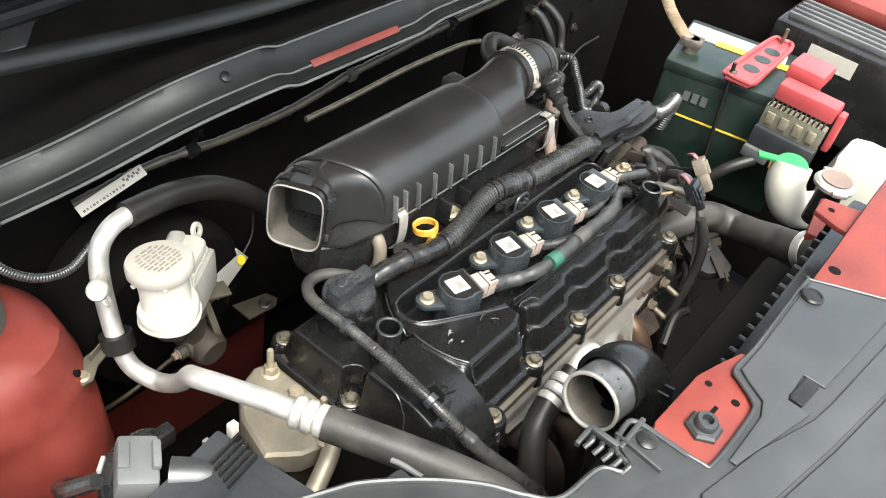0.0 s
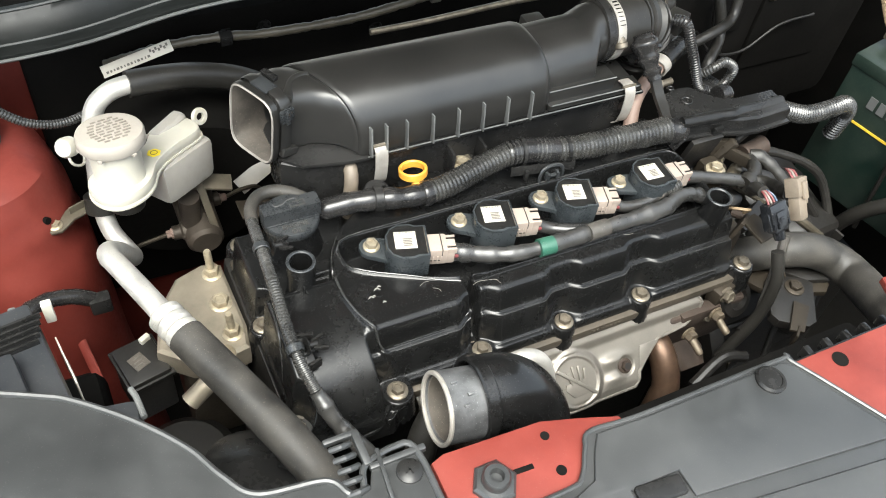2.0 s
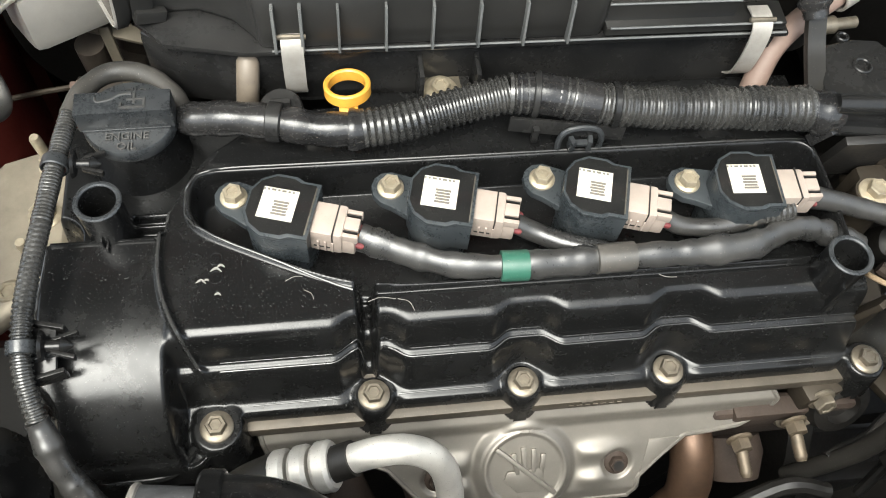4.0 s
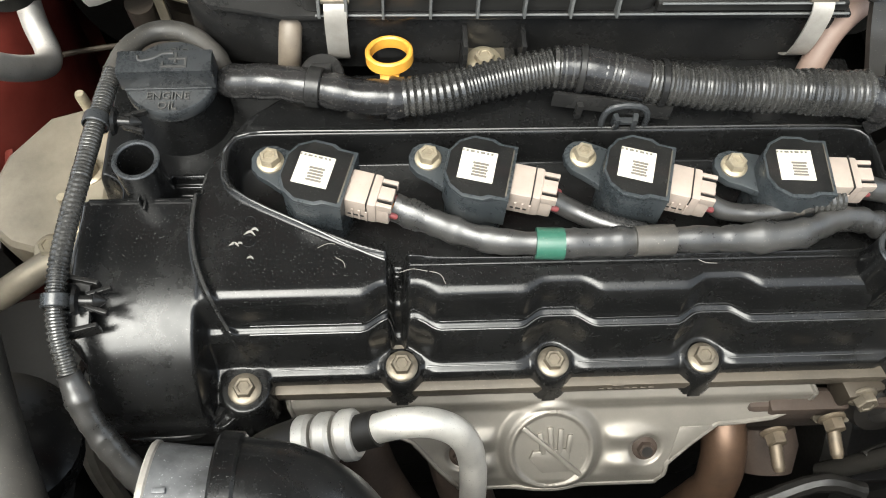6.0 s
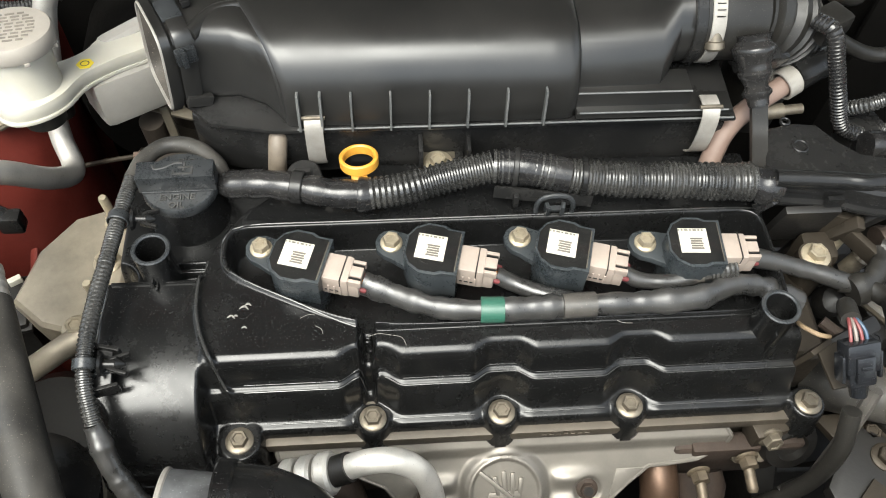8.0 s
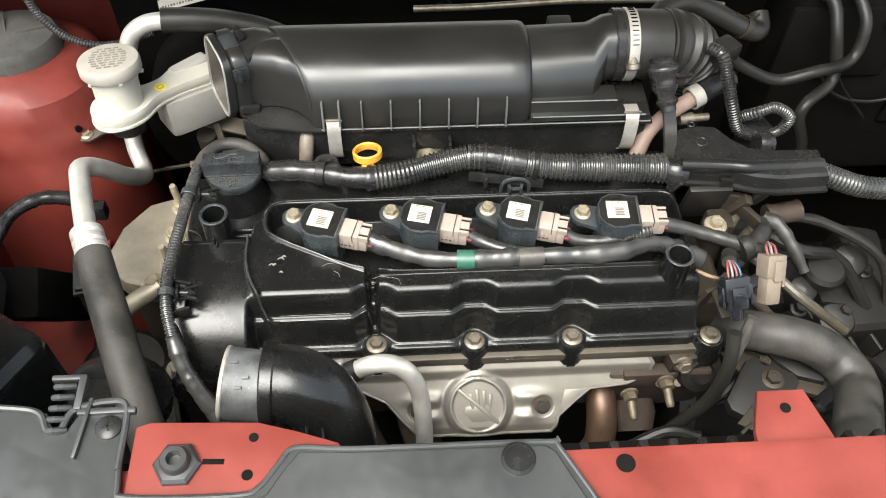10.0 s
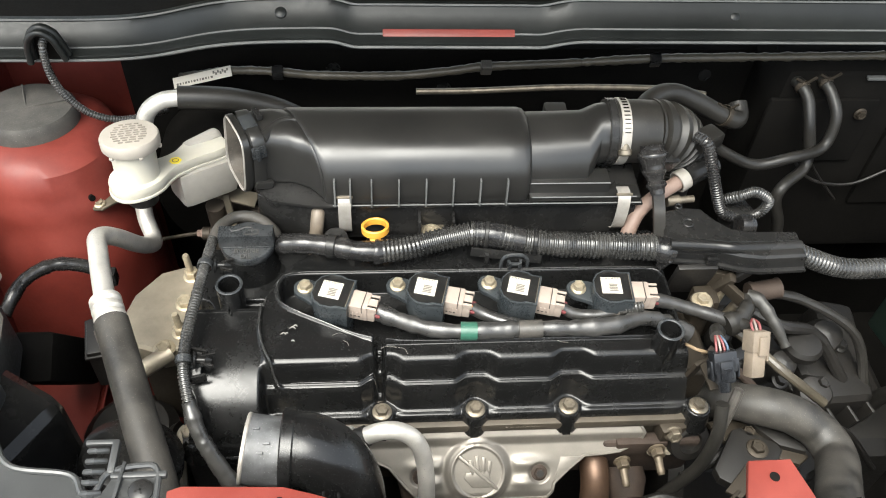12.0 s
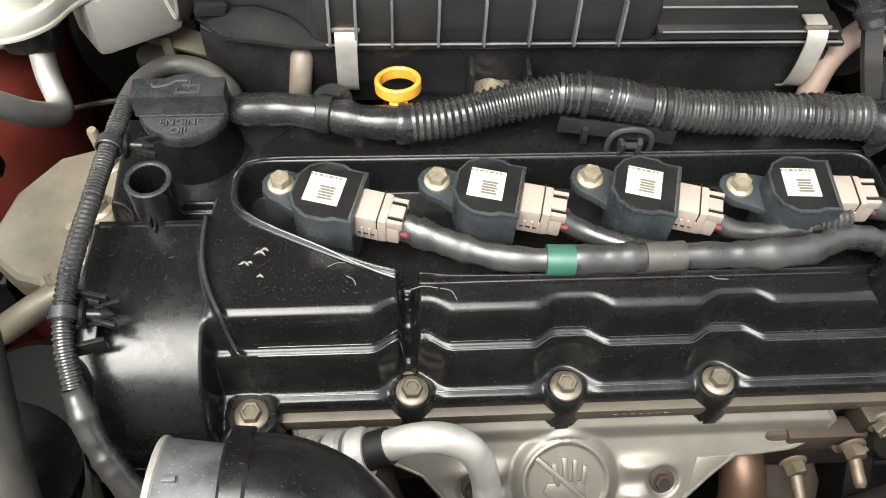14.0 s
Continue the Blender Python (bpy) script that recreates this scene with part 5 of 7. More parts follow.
def closed_curve(points, n=4):
    """A closed outline through the points, rounded."""
    p = [Vector((x, y, 0)) for x, y in points]
    out = []
    for i in range(len(p)):
        a, b, c, d = p[i - 1], p[i], p[(i + 1) % len(p)], p[(i + 2) % len(p)]
        for k in range(n):
            t = k / n
            q = 0.5 * (2 * b + (c - a) * t + (2 * a - 5 * b + 4 * c - d) * t * t + (3 * b - a - 3 * c + d) * t ** 3)
            out.append((q.x, q.y))
    return out


# ---- brake fluid reservoir ----
res = thing("brake_fluid_reservoir", (-0.16, 0.18, -0.05), "milky white brake fluid reservoir with a cream screw cap", "reservoir")
TOP = Vector((-0.18, 0.1675, 0.0445))
UP = Vector((0.0, 0.15, 1)).normalized()
cap = part("cap", lathe([(0.0285, -0.014), (0.0298, -0.012), (0.0298, -0.003), (0.0285, -0.0005), (0.026, 0.0), (0.0, 0.0004)], TOP, UP, 40), CAPGREY, res, "cream ribbed screw cap")
tilt = Matrix.Translation(TOP) @ pose(0, 0, 0, -8.5)
for k in range(9):
    y = -0.017 + 0.0043 * k
    w = math.sqrt(max(0.022 ** 2 - y * y, 0)) * 1.7
    n_bits = max(1, int(w / 0.007))
    for j in range(n_bits):
        part("print_bar", block(((j - (n_bits - 1) / 2) * w / n_bits, y, 0.0005), (w / n_bits * (0.6 + 0.25 * ((j + k) % 2)), 0.0016, 0.0006), 0).move(tilt @ pose(0, 0, 0, 0, 0, 12)), EMBOSS, cap)
for k in range(6):
    a = 2 * math.pi * k / 6
    part("tooth", block((0.0285 * math.cos(a), 0.0285 * math.sin(a), -0.0145), (0.004, 0.004, 0.003), 0.0006, (0, 0, math.degrees(a))).move(tilt), CAPGREY, cap)
part("neck", lathe([(0.0245, -0.06), (0.0225, -0.052), (0.0225, -0.03), (0.0235, -0.012), (0.02, -0.01)], TOP, UP, 32), MILKY, res)
plan = [(-0.031, -0.012), (-0.022, -0.026), (-0.004, -0.03), (0.016, -0.024), (0.036, -0.008), (0.062, 0.0), (0.1, 0.006), (0.102, 0.034), (0.08, 0.038), (0.06, 0.034), (0.046, 0.024), (0.026, 0.02), (0.0, 0.026), (-0.02, 0.02), (-0.03, 0.006)]
plan = closed_curve(plan)
part("upper_shell", prism(plan, -0.062, -0.0495, 0.004).move(tilt @ pose(0, 0, 0, 0, 0, 28)), MILKY, res)
part("seam", prism([(x * 1.03, y * 1.04) for x, y in plan], -0.0642, -0.061, 0.001).move(tilt @ pose(0, 0, 0, 0, 0, 28)), MILKY, res)
part("lower_tank", block((0.072, 0.018, -0.087), (0.066, 0.042, 0.046), 0.008, (0, 0, 6), 2, 1.08).move(tilt @ pose(0, 0, 0, 0, 0, 28)), TANK, res, "greyish translucent lower tank")
part("funnel", lathe([(0.013, -0.078), (0.0135, -0.072), (0.018, -0.063)], TOP, UP, 32), MILKY, res)
part("spigot_clamp", pipe_ring(0.0115, 0.016, -0.006, 0.006, TOP - UP * 0.079, UP), RUBBER, res)
part("back_wing", block((0.082, 0.033, -0.058), (0.046, 0.018, 0.024), 0.008, (0, -8, 8), 3).move(tilt @ pose(0, 0, 0, 0, 0, 28)), TANK, res)
part("sticker", lathe([(0.0068, -0.0496), (0.0068, -0.049)], (0, 0, 0), seg=6).move(tilt @ pose(0.035, 0.0235, 0, 0, 0, 10)), DOTYELLOW, res, "yellow round warning sticker")
part("sticker_ring", pipe_ring(0.0028, 0.0036, -0.049, -0.0487, (0, 0, 0), lip=0.0001).move(tilt @ pose(0.035, 0.0235, 0)), INK, res)
part("eyelet", pipe_ring(0.004, 0.009, -0.002, 0.002, (-0.09, 0.231, -0.016), (0.4, -0.8, 0.3)), MILKY, res)

master = thing("brake_master_cylinder", (-0.1, 0.2, -0.12), "soiled alloy brake master cylinder below its reservoir", "master cylinder")
part("cylinder", lathe([(0.0, -0.002), (0.016, -0.002), (0.02, 0.002), (0.021, 0.01), (0.021, 0.08), (0.018, 0.09)], (-0.109, 0.185, -0.152), (0.0, 1, 0.08), 28), SOILED, master, "soiled alloy cylinder")
part("port", lathe([(0.011, -0.02), (0.011, 0.035)], (-0.118, 0.205, -0.13), (0, -0.1, 1), 18), SOILED, master)
part("port", lathe([(0.011, -0.02), (0.011, 0.035)], (-0.098, 0.235, -0.13), (0, -0.1, 1), 18), SOILED, master)
part("strap", block((-0.1, 0.197, -0.115), (0.008, 0.004, 0.07), 0.0012, (-14, -8, 0)), TAN, master)
part("strap_foot", block((-0.094, 0.212, -0.09), (0.05, 0.02, 0.004), 0.0012, (10, 12, -10)), TAN, master)
part("union", lathe([(0.0105, 0), (0.0105, 0.018), (0.008, 0.02), (0.008, 0.03)], (-0.108, 0.246, -0.155), (1, 0.05, 0.0), 18), SOILED, master)
part("union", lathe([(0.0105, 0), (0.0105, 0.016), (0.008, 0.018), (0.008, 0.026)], (-0.114, 0.204, -0.147), (-1, 0.02, 0.0), 18), SOILED, master)
part("plug", hex_head((-0.078, 0.247, -0.155), 0.008, 0.008, 0.006, (1, 0.0, 0.0), False), PINK, master, "pinkish plated union nut")
part("plug", hex_head((-0.14, 0.2045, -0.147), 0.008, 0.007, 0.006, (-1, 0.0, 0.0), False), PINK, master, "pinkish plated union nut")
part("brake_line", sweep([(-0.146, 0.2045, -0.147), (-0.17, 0.203, -0.15), (-0.2, 0.205, -0.16), (-0.22, 0.225, -0.19), (-0.225, 0.26, -0.24)], 0.0024, 8), CAST, master)
part("brake_line", sweep([(-0.07, 0.247, -0.155), (-0.05, 0.248, -0.15), (-0.03, 0.255, -0.16), (-0.02, 0.27, -0.2)], 0.0024, 8), CAST, master)
part("stay", prism([(-0.07, 0.172), (-0.035, 0.168), (-0.026, 0.176), (-0.03, 0.19), (-0.07, 0.2)], -0.119, -0.116, 0.001), CAST, master)
part("stay_bolt", hex_head((-0.042, 0.178, -0.116), 0.01, 0.006, 0.008), GREASE_SHADE, master)
part("booster", lathe([(0.0, 0.0), (0.1, 0.004), (0.11, 0.02), (0.11, 0.09)], (-0.1, 0.265, -0.16), (0, 1, 0.05), 40), DARK, master)

# ---- refrigerant pipes beside the reservoir ----
ac = thing("refrigerant_pipe", (-0.18, 0.1, -0.05), "bright aluminium refrigerant pipe with a black rubber hose", "pipe")
part("rear_hose", sweep([(0.07, 0.26, -0.14), (0.05, 0.265, -0.09), (0.01, 0.27, -0.045), (-0.035, 0.272, -0.013), (-0.08, 0.27, 0.004), (-0.115, 0.265, 0.0125), (-0.149, 0.2605, 0.0165)], 0.0135, 18), RUBBER, ac)
part("upper_pipe", sweep([(-0.146, 0.261, 0.0165), (-0.166, 0.2585, 0.014), (-0.183, 0.254, 0.003), (-0.1915, 0.248, -0.02), (-0.197, 0.234, -0.055), (-0.202, 0.214, -0.089), (-0.2, 0.198, -0.112), (-0.191, 0.179, -0.123), (-0.187, 0.16, -0.116), (-0.191, 0.132, -0.085), (-0.2, 0.106, -0.045), (-0.2075, 0.092, -0.0265), (-0.209, 0.079, -0.0175), (-0.204, 0.062, -0.0135), (-0.192, 0.024, -0.0075), (-0.1815, -0.008, -0.005)], 0.0095, 20, 0.004), ALUMINIUM, ac)
part("valve_port", lathe([(0.006, -0.006), (0.006, 0.036), (0.0098, 0.037), (0.0098, 0.046), (0.008, 0.049)], (-0.195, 0.238, -0.022), (-0.55, -0.7, 0.5), 18), MILKY, ac, "cream service port cap")
part("port_cap_strap", sweep([(-0.219, 0.206, 0.0), (-0.217, 0.2, -0.014), (-0.208, 0.207, -0.024), (-0.204, 0.22, -0.02)], 0.0014, 8, 0.002), MILKY, ac)
RUN = Vector((0.377, -0.926, -0.008))
for k in range(3):
    part("crimp", lathe([(0.0122, 0), (0.0146, 0.0025), (0.0146, 0.0075), (0.0122, 0.01)], Vector((-0.182, -0.007, -0.005)) + RUN * (0.0105 * k), RUN, 24), ALUMINIUM, ac)
part("front_hose", sweep([Vector((-0.182, -0.007, -0.005)) + RUN * 0.03, (-0.157, -0.068, -0.006), (-0.141, -0.107, -0.007), (-0.125, -0.147, -0.01), (-0.11, -0.184, -0.02), (-0.098, -0.215, -0.045), (-0.09, -0.235, -0.09)], 0.0155, 20), HOSE, ac, "dusty black rubber hose")
part("clamp_block", pipe_ring(0.0096, 0.0165, -0.009, 0.009, (-0.2015, 0.215, -0.087), (0.08, 0.4, 1)), RUBBER, ac)
part("bracket", prism([(-0.258, 0.2), (-0.254, 0.193), (-0.244, 0.193), (-0.23, 0.206), (-0.21, 0.214), (-0.212, 0.226), (-0.234, 0.222), (-0.249, 0.211)], -0.0945, -0.0915, 0.0008), TAN, ac)
part("bracket_lip", block((-0.222, 0.2185, -0.088), (0.002, 0.024, 0.009), 0.0006, (0, 0, -68)), TAN, ac)
part("bracket_bolt", hex_head((-0.249, 0.202, -0.0915), 0.0085, 0.005, 0.0072), ZINC, ac)

# ---- engine mount ----
mount = thing("engine_mount", (-0.15, 0.05, -0.08), "cast aluminium engine mount bracket with studs and nuts", "engine mount")
plan = [(-0.19, 0.02), (-0.178, 0.065), (-0.155, 0.095), (-0.128, 0.104), (-0.11, 0.098), (-0.108, 0.02), (-0.112, -0.004), (-0.14, -0.01), (-0.165, -0.002)]
part("bracket", prism(plan, -0.11, -0.078, 0.008, 3), MOUNT, mount)
part("foot", block((-0.142, 0.045, -0.17), (0.06, 0.08, 0.13), 0.012), CAST, mount)
for sx, sy, hi in ((-0.1215, 0.087, 0.034), (-0.123, 0.014, 0.03)):
    s = part("stud", lathe([(0.0036, -0.01), (0.0036, hi - 0.002), (0.0028, hi)], (sx, sy, -0.078), (-0.05, 0, 1), 12), ZINC, mount)
    part("nut", hex_head((sx, sy, -0.0785), 0.0125, 0.0105, 0.0095, dish=False), ZINC, s)
part("bolt", hex_head((-0.1235, 0.05, -0.0785), 0.0135, 0.009, 0.0105), ZINC, mount)
part("bolt", hex_head((-0.137, -0.006, -0.0785), 0.0125, 0.0075, 0.011), ZINC, mount)
part("arm", sweep([(-0.13, -0.008, -0.08), (-0.15, -0.02, -0.085), (-0.175, -0.028, -0.1)], 0.009, 12), MOUNT, mount)
part("rubber_bush", lathe([(0.045, 0), (0.05, 0.02), (0.05, 0.05), (0.04, 0.06)], (-0.19, -0.03, -0.25), (0, 0, 1)), GREASE_SHADE, mount)
shift_thing(mount, -0.004, -0.008)

# ---- air duct elbow at the front ----
duct = thing("air_duct_elbow", (0.0, -0.2, 0.04), "black plastic air duct elbow with an open mouth", "air duct")
DL = [(-0.044, -0.2, 0.047), (-0.03, -0.2005, 0.0475), (-0.01, -0.201, 0.047), (0.006, -0.203, 0.0445), (0.0205, -0.2085, 0.035), (0.03, -0.217, 0.018), (0.0335, -0.226, -0.012), (0.0335, -0.228, -0.07)]
part("elbow", sweep(DL[2:], lambda t: 0.0283, 36, 0.004, closed=False), DUCT, duct)
AXIS = (0.985, -0.1, -0.13)
mouth = part("mouth_pipe", pipe_ring(0.0243, 0.0264, 0, 0.036, DL[0], AXIS, 40, 0.0008), DUSTY, duct, "dusty pipe end with a worn pale rim")
part("mouth_rim", pipe_ring(0.0239, 0.0272, -0.0012, 0.002, DL[0], AXIS, 40, 0.0008), SPRING, mouth)
part("inside", pipe_ring(0.0228, 0.0239, 0.003, 0.04, DL[0], AXIS, 40, 0.0006), CREAM, mouth)
for x, a in ((-0.03, 55), (-0.025, 70), (-0.033, 95)):
    q = radians(a)
    part("catch", block((x, -0.2005 - 0.0268 * math.cos(q), 0.046 + 0.0268 * math.sin(q)), (0.005, 0.0022, 0.0022), 0.0005, (90 - a, 0, 0)), DUSTY, mouth)
part("collar", pipe_ring(0.026, 0.0308, -0.005, 0.005, (-0.012, -0.201, 0.046), (1, -0.05, -0.06), 40, 0.0012), DUCT, duct)
for x in (0.03, 0.041):
    part("fin", block((x - 0.0155, -0.2335, 0.022), (0.0022, 0.024, 0.042), 0.0006, (0, 0, 8)), DUCT, duct)
shift_thing(duct, 0.013, 0.005, 0.001)

line = thing("refrigerant_line", (0.06, -0.15, -0.05), "bright aluminium refrigerant line with crimped fitting in front of the engine", "pipe")
part("pipe", sweep([(0.045, -0.152, -0.03), (0.062, -0.151, -0.021), (0.078, -0.151, -0.022), (0.092, -0.154, -0.034), (0.1, -0.16, -0.06), (0.103, -0.172, -0.1), (0.103, -0.185, -0.16)], 0.0078, 18), ALUMINIUM, line)
part("dark_sleeve", sweep([(0.038, -0.1525, -0.034), (0.05, -0.1515, -0.027)], 0.0095, 16), GREASE_SHADE, line)
for k in range(3):
    part("crimp", lathe([(0.0118, 0), (0.0135, 0.002), (0.0135, 0.0078), (0.0118, 0.01)], Vector((0.04, -0.1525, -0.033)) + Vector((-0.9, 0.0, -0.35)).normalized() * 0.012 * k, (-0.9, 0.0, -0.35), 22), ALUMINIUM, line)
part("hose", sweep([(0.012, -0.1525, -0.044), (-0.012, -0.158, -0.06), (-0.028, -0.172, -0.09), (-0.034, -0.19, -0.14), (-0.036, -0.21, -0.2)], 0.0135, 18), RUBBER, line)
shift_thing(line, 0.009, 0.006, -0.001)

# ---- front panel over the radiator support ----
panel = thing("front_cover_panel", (0.05, -0.33, 0.1), "dark grey textured plastic cover panel on the radiator support", "cover panel")
edge = [(0.012, -0.279), (0.05, -0.281), (0.165, -0.282), (0.172, -0.287), (0.215, -0.37), (0.215, -0.5), (-0.5, -0.5), (-0.5, -0.1), (-0.33, -0.112), (-0.289, -0.132), (-0.27, -0.143), (-0.24, -0.17), (-0.216, -0.199), (-0.203, -0.223), (-0.19, -0.24), (-0.175, -0.247), (-0.143, -0.25), (-0.137, -0.262), (-0.128, -0.262), (-0.122, -0.25), (-0.095, -0.25), (-0.092, -0.3), (-0.085, -0.307), (-0.02, -0.309), (-0.008, -0.305), (0.002, -0.29)]
part("sheet", prism(edge, 0.1045, 0.1085, 0.0012), PANEL, panel)
part("raised_edge", sweep([(-0.0935, -0.252, 0.1085), (-0.0915, -0.298, 0.1085), (-0.084, -0.3065, 0.1085), (-0.022, -0.3085, 0.1085), (-0.0085, -0.304, 0.1085), (0.0025, -0.2895, 0.1085), (0.012, -0.2805, 0.1085), (0.05, -0.283, 0.1085), (0.163, -0.284, 0.1085), (0.172, -0.29, 0.1085), (0.213, -0.37, 0.1085)], 0.0017, 8, 0.003), PANEL, panel)
pads = [[(0.014, -0.284), (0.05, -0.286), (0.162, -0.287), (0.168, -0.291), (0.202, -0.361), (0.169, -0.357), (0.048, -0.3425), (0.048, -0.3245), (0.013, -0.3245), (0.012, -0.343), (-0.075, -0.3195), (-0.075, -0.3135), (-0.02, -0.315), (-0.004, -0.31), (0.006, -0.294)],
        [(0.205, -0.373), (0.139, -0.365), (0.037, -0.352), (0.009, -0.347), (-0.051, -0.326), (-0.115, -0.311), (-0.15, -0.325), (-0.078, -0.352), (-0.006, -0.367), (0.083, -0.382), (0.205, -0.402)],
        [(0.205, -0.405), (0.083, -0.385), (-0.006, -0.37), (-0.078, -0.355), (-0.16, -0.335), (-0.2, -0.35), (-0.2, -0.5), (0.205, -0.5)]]
for outline in pads:
    part("raised_pad", prism(outline, 0.1085, 0.1108, 0.0016, 3), PANEL, panel)
part("grip_slot", block((0.03, -0.331, 0.1095), (0.032, 0.013, 0.006), 0.003, (0, 0, -6), 3), BLACK, panel)
part("push_clip", lathe([(0.0105, 0), (0.0105, 0.0015), (0.009, 0.003), (0.0075, 0.003), (0.0072, 0.0022), (0.0, 0.0024)], (0.145, -0.2955, 0.1108)), BLACK, panel)
part("screw", lathe([(0.008, 0), (0.008, 0.0014), (0.0055, 0.003), (0.0, 0.0032)], (-0.103, -0.262, 0.1085)) + block((-0.103, -0.262, 0.1116), (0.007, 0.0012, 0.0006), 0, (0, 0, 20)) + block((-0.103, -0.262, 0.1116), (0.0012, 0.007, 0.0006), 0, (0, 0, 20)), BLACK, panel)
part("bracket_rib", sweep([(-0.33, -0.113, 0.109), (-0.289, -0.133, 0.109), (-0.27, -0.144, 0.109), (-0.24, -0.171, 0.109), (-0.216, -0.2, 0.109), (-0.203, -0.224, 0.109), (-0.188, -0.242, 0.109), (-0.15, -0.249, 0.109), (-0.14, -0.262, 0.109), (-0.132, -0.262, 0.109), (-0.126, -0.249, 0.109), (-0.105, -0.244, 0.109), (-0.094, -0.25, 0.109), (-0.093, -0.29, 0.109)], 0.0022, 8, 0.003), PANEL, panel)
part("bracket_rib", block((-0.118, -0.262, 0.11), (0.0025, 0.04, 0.004), 0.0008, (0, 0, -6)), PANEL, panel)
for k in range(5):
    part("spring_rib", sweep([(-0.141, -0.232 - 0.0075 * k, 0.108), (-0.135, -0.234 - 0.0075 * k, 0.112), (-0.129, -0.232 - 0.0075 * k, 0.108)], 0.0021, 8), PANEL, panel)
part("guide", block((-0.124, -0.238, 0.109), (0.005, 0.024, 0.006), 0.0015) + block((-0.133, -0.227, 0.109), (0.022, 0.004, 0.005), 0.0015) + block((-0.106, -0.251, 0.1085), (0.036, 0.0045, 0.005), 0.0015), PANEL, panel)

shift_thing(panel, 0.019, 0.006)

stop = thing("hood_bump_stop", (-0.061, -0.282, 0.105), "grey rubber hexagonal hood stop on the red cross member", "bump stop")
part("base", lathe([(0.0145, 0), (0.0145, 0.003), (0.0125, 0.005), (0.009, 0.0055)], (-0.061, -0.282, 0.105), seg=6), PANEL, stop)
part("knob", lathe([(0.0088, 0.005), (0.0086, 0.01), (0.0075, 0.0115), (0.0045, 0.0115), (0.004, 0.006), (0.0, 0.006)], (-0.061, -0.282, 0.105)), PANEL, stop)
shift_thing(stop, 0.021, 0.001)

# ---- radiator, hose and filler ----
rad = thing("radiator", (0.2, -0.27, -0.2), "black radiator behind the red cross member", "radiator")
part("core", block((0.17, -0.285, -0.17), (0.56, 0.03, 0.4), 0.003), FIN, rad)
part("top_tank", block((0.17, -0.282, 0.035), (0.58, 0.042, 0.04), 0.008), BLACK, rad)
for k in range(26):
    part("tank_rib", block((-0.09 + 0.0205 * k, -0.259, 0.048), (0.006, 0.008, 0.012), 0.0015), BLACK, rad)
part("fan_shroud", block((0.17, -0.235, -0.2), (0.46, 0.04, 0.34), 0.01), DARK, rad)

upper = thing("radiator_hose", (0.42, -0.15, -0.03), "dusty grey rubber upper radiator hose", "radiator hose")
part("hose", sweep([(0.4, -0.075, -0.1), (0.415, -0.088, -0.084), (0.442, -0.102, -0.074), (0.472, -0.112, -0.077), (0.496, -0.127, -0.086), (0.503, -0.15, -0.088), (0.49, -0.178, -0.076), (0.472, -0.206, -0.058), (0.456, -0.235, -0.042), (0.445, -0.262, -0.028)], lambda t: 0.0188 + 0.002 * t, 24, 0.005, lumps=0.03), HOSE, upper)
part("clamp", pipe_ring(0.0222, 0.0242, -0.006, 0.006, (0.452, -0.246, -0.036), (-0.35, -0.85, 0.45), 32), ALUMINIUM, upper)

filler = thing("radiator_filler", (0.551, -0.236, -0.03), "radiator filler neck with a red and silver pressure cap", "radiator cap")
part("neck", lathe([(0.017, -0.05), (0.017, 0.0), (0.02, 0.004), (0.02, 0.01)], (0.551, -0.236, -0.0035)), BLACK, filler)
part("cap", lathe([(0.026, 0), (0.027, 0.005), (0.024, 0.009), (0.016, 0.0105), (0.0, 0.011)], (0.551, -0.236, 0.004), seg=32) + block((0.551, -0.236, 0.009), (0.064, 0.02, 0.006), 0.002, (0, 0, 30)), ALUMINIUM, filler, "silver pressure cap")
part("cap_sticker", lathe([(0.02, 0.0), (0.02, 0.0008)], (0.551, -0.236, 0.0152), seg=28), PINK, filler, "pink warning print")
part("bracket", block((0.48, -0.256, -0.008), (0.09, 0.034, 0.012), 0.002, (0, 0, 8)), RED, filler)
shift_thing(filler, 0.009, 0.008, -0.004)

bottle = thing("coolant_bottle", (0.6, -0.2, -0.06), "milky white coolant bottle with a bright green cap", "coolant bottle")
part("body", sweep([(0.585, -0.172, -0.03), (0.575, -0.178, -0.06), (0.585, -0.2, -0.09), (0.64, -0.23, -0.1), (0.7, -0.25, -0.09)], 0.027, 24, 0.006), MILKY, bottle)
part("shoulder", block((0.69, -0.25, -0.07), (0.12, 0.09, 0.1), 0.03), MILKY, bottle)
part("cap", lathe([(0.0235, 0), (0.0235, 0.008), (0.02, 0.013), (0.0, 0.015)], (0.583, -0.172, -0.038), (-0.1, 0, 1)) + block((0.57, -0.146, -0.027), (0.014, 0.04, 0.005), 0.002, (0, 0, 26)), GREENCAP, bottle, "bright green flip cap")
shift_thing(bottle, 0.017, 0.007, 0.009)


# ---- gearbox end of the engine ----
# greasy castings, coloured darker to include the shade they lie in
gear = thing("gearbox", (0.5, 0.0, -0.25), "greasy cast aluminium gearbox housing", "gearbox")
part("bell_housing", lathe([(0.15, 0), (0.155, 0.015), (0.15, 0.02), (0.135, 0.07), (0.12, 0.16), (0.11, 0.2)], (0.37, -0.01, -0.28), (1, 0, 0), 40), GREASE_SHADE, gear)
part("case", block((0.56, 0.02, -0.32), (0.26, 0.2, 0.2), 0.04, segs=3), GREASE_SHADE, gear)
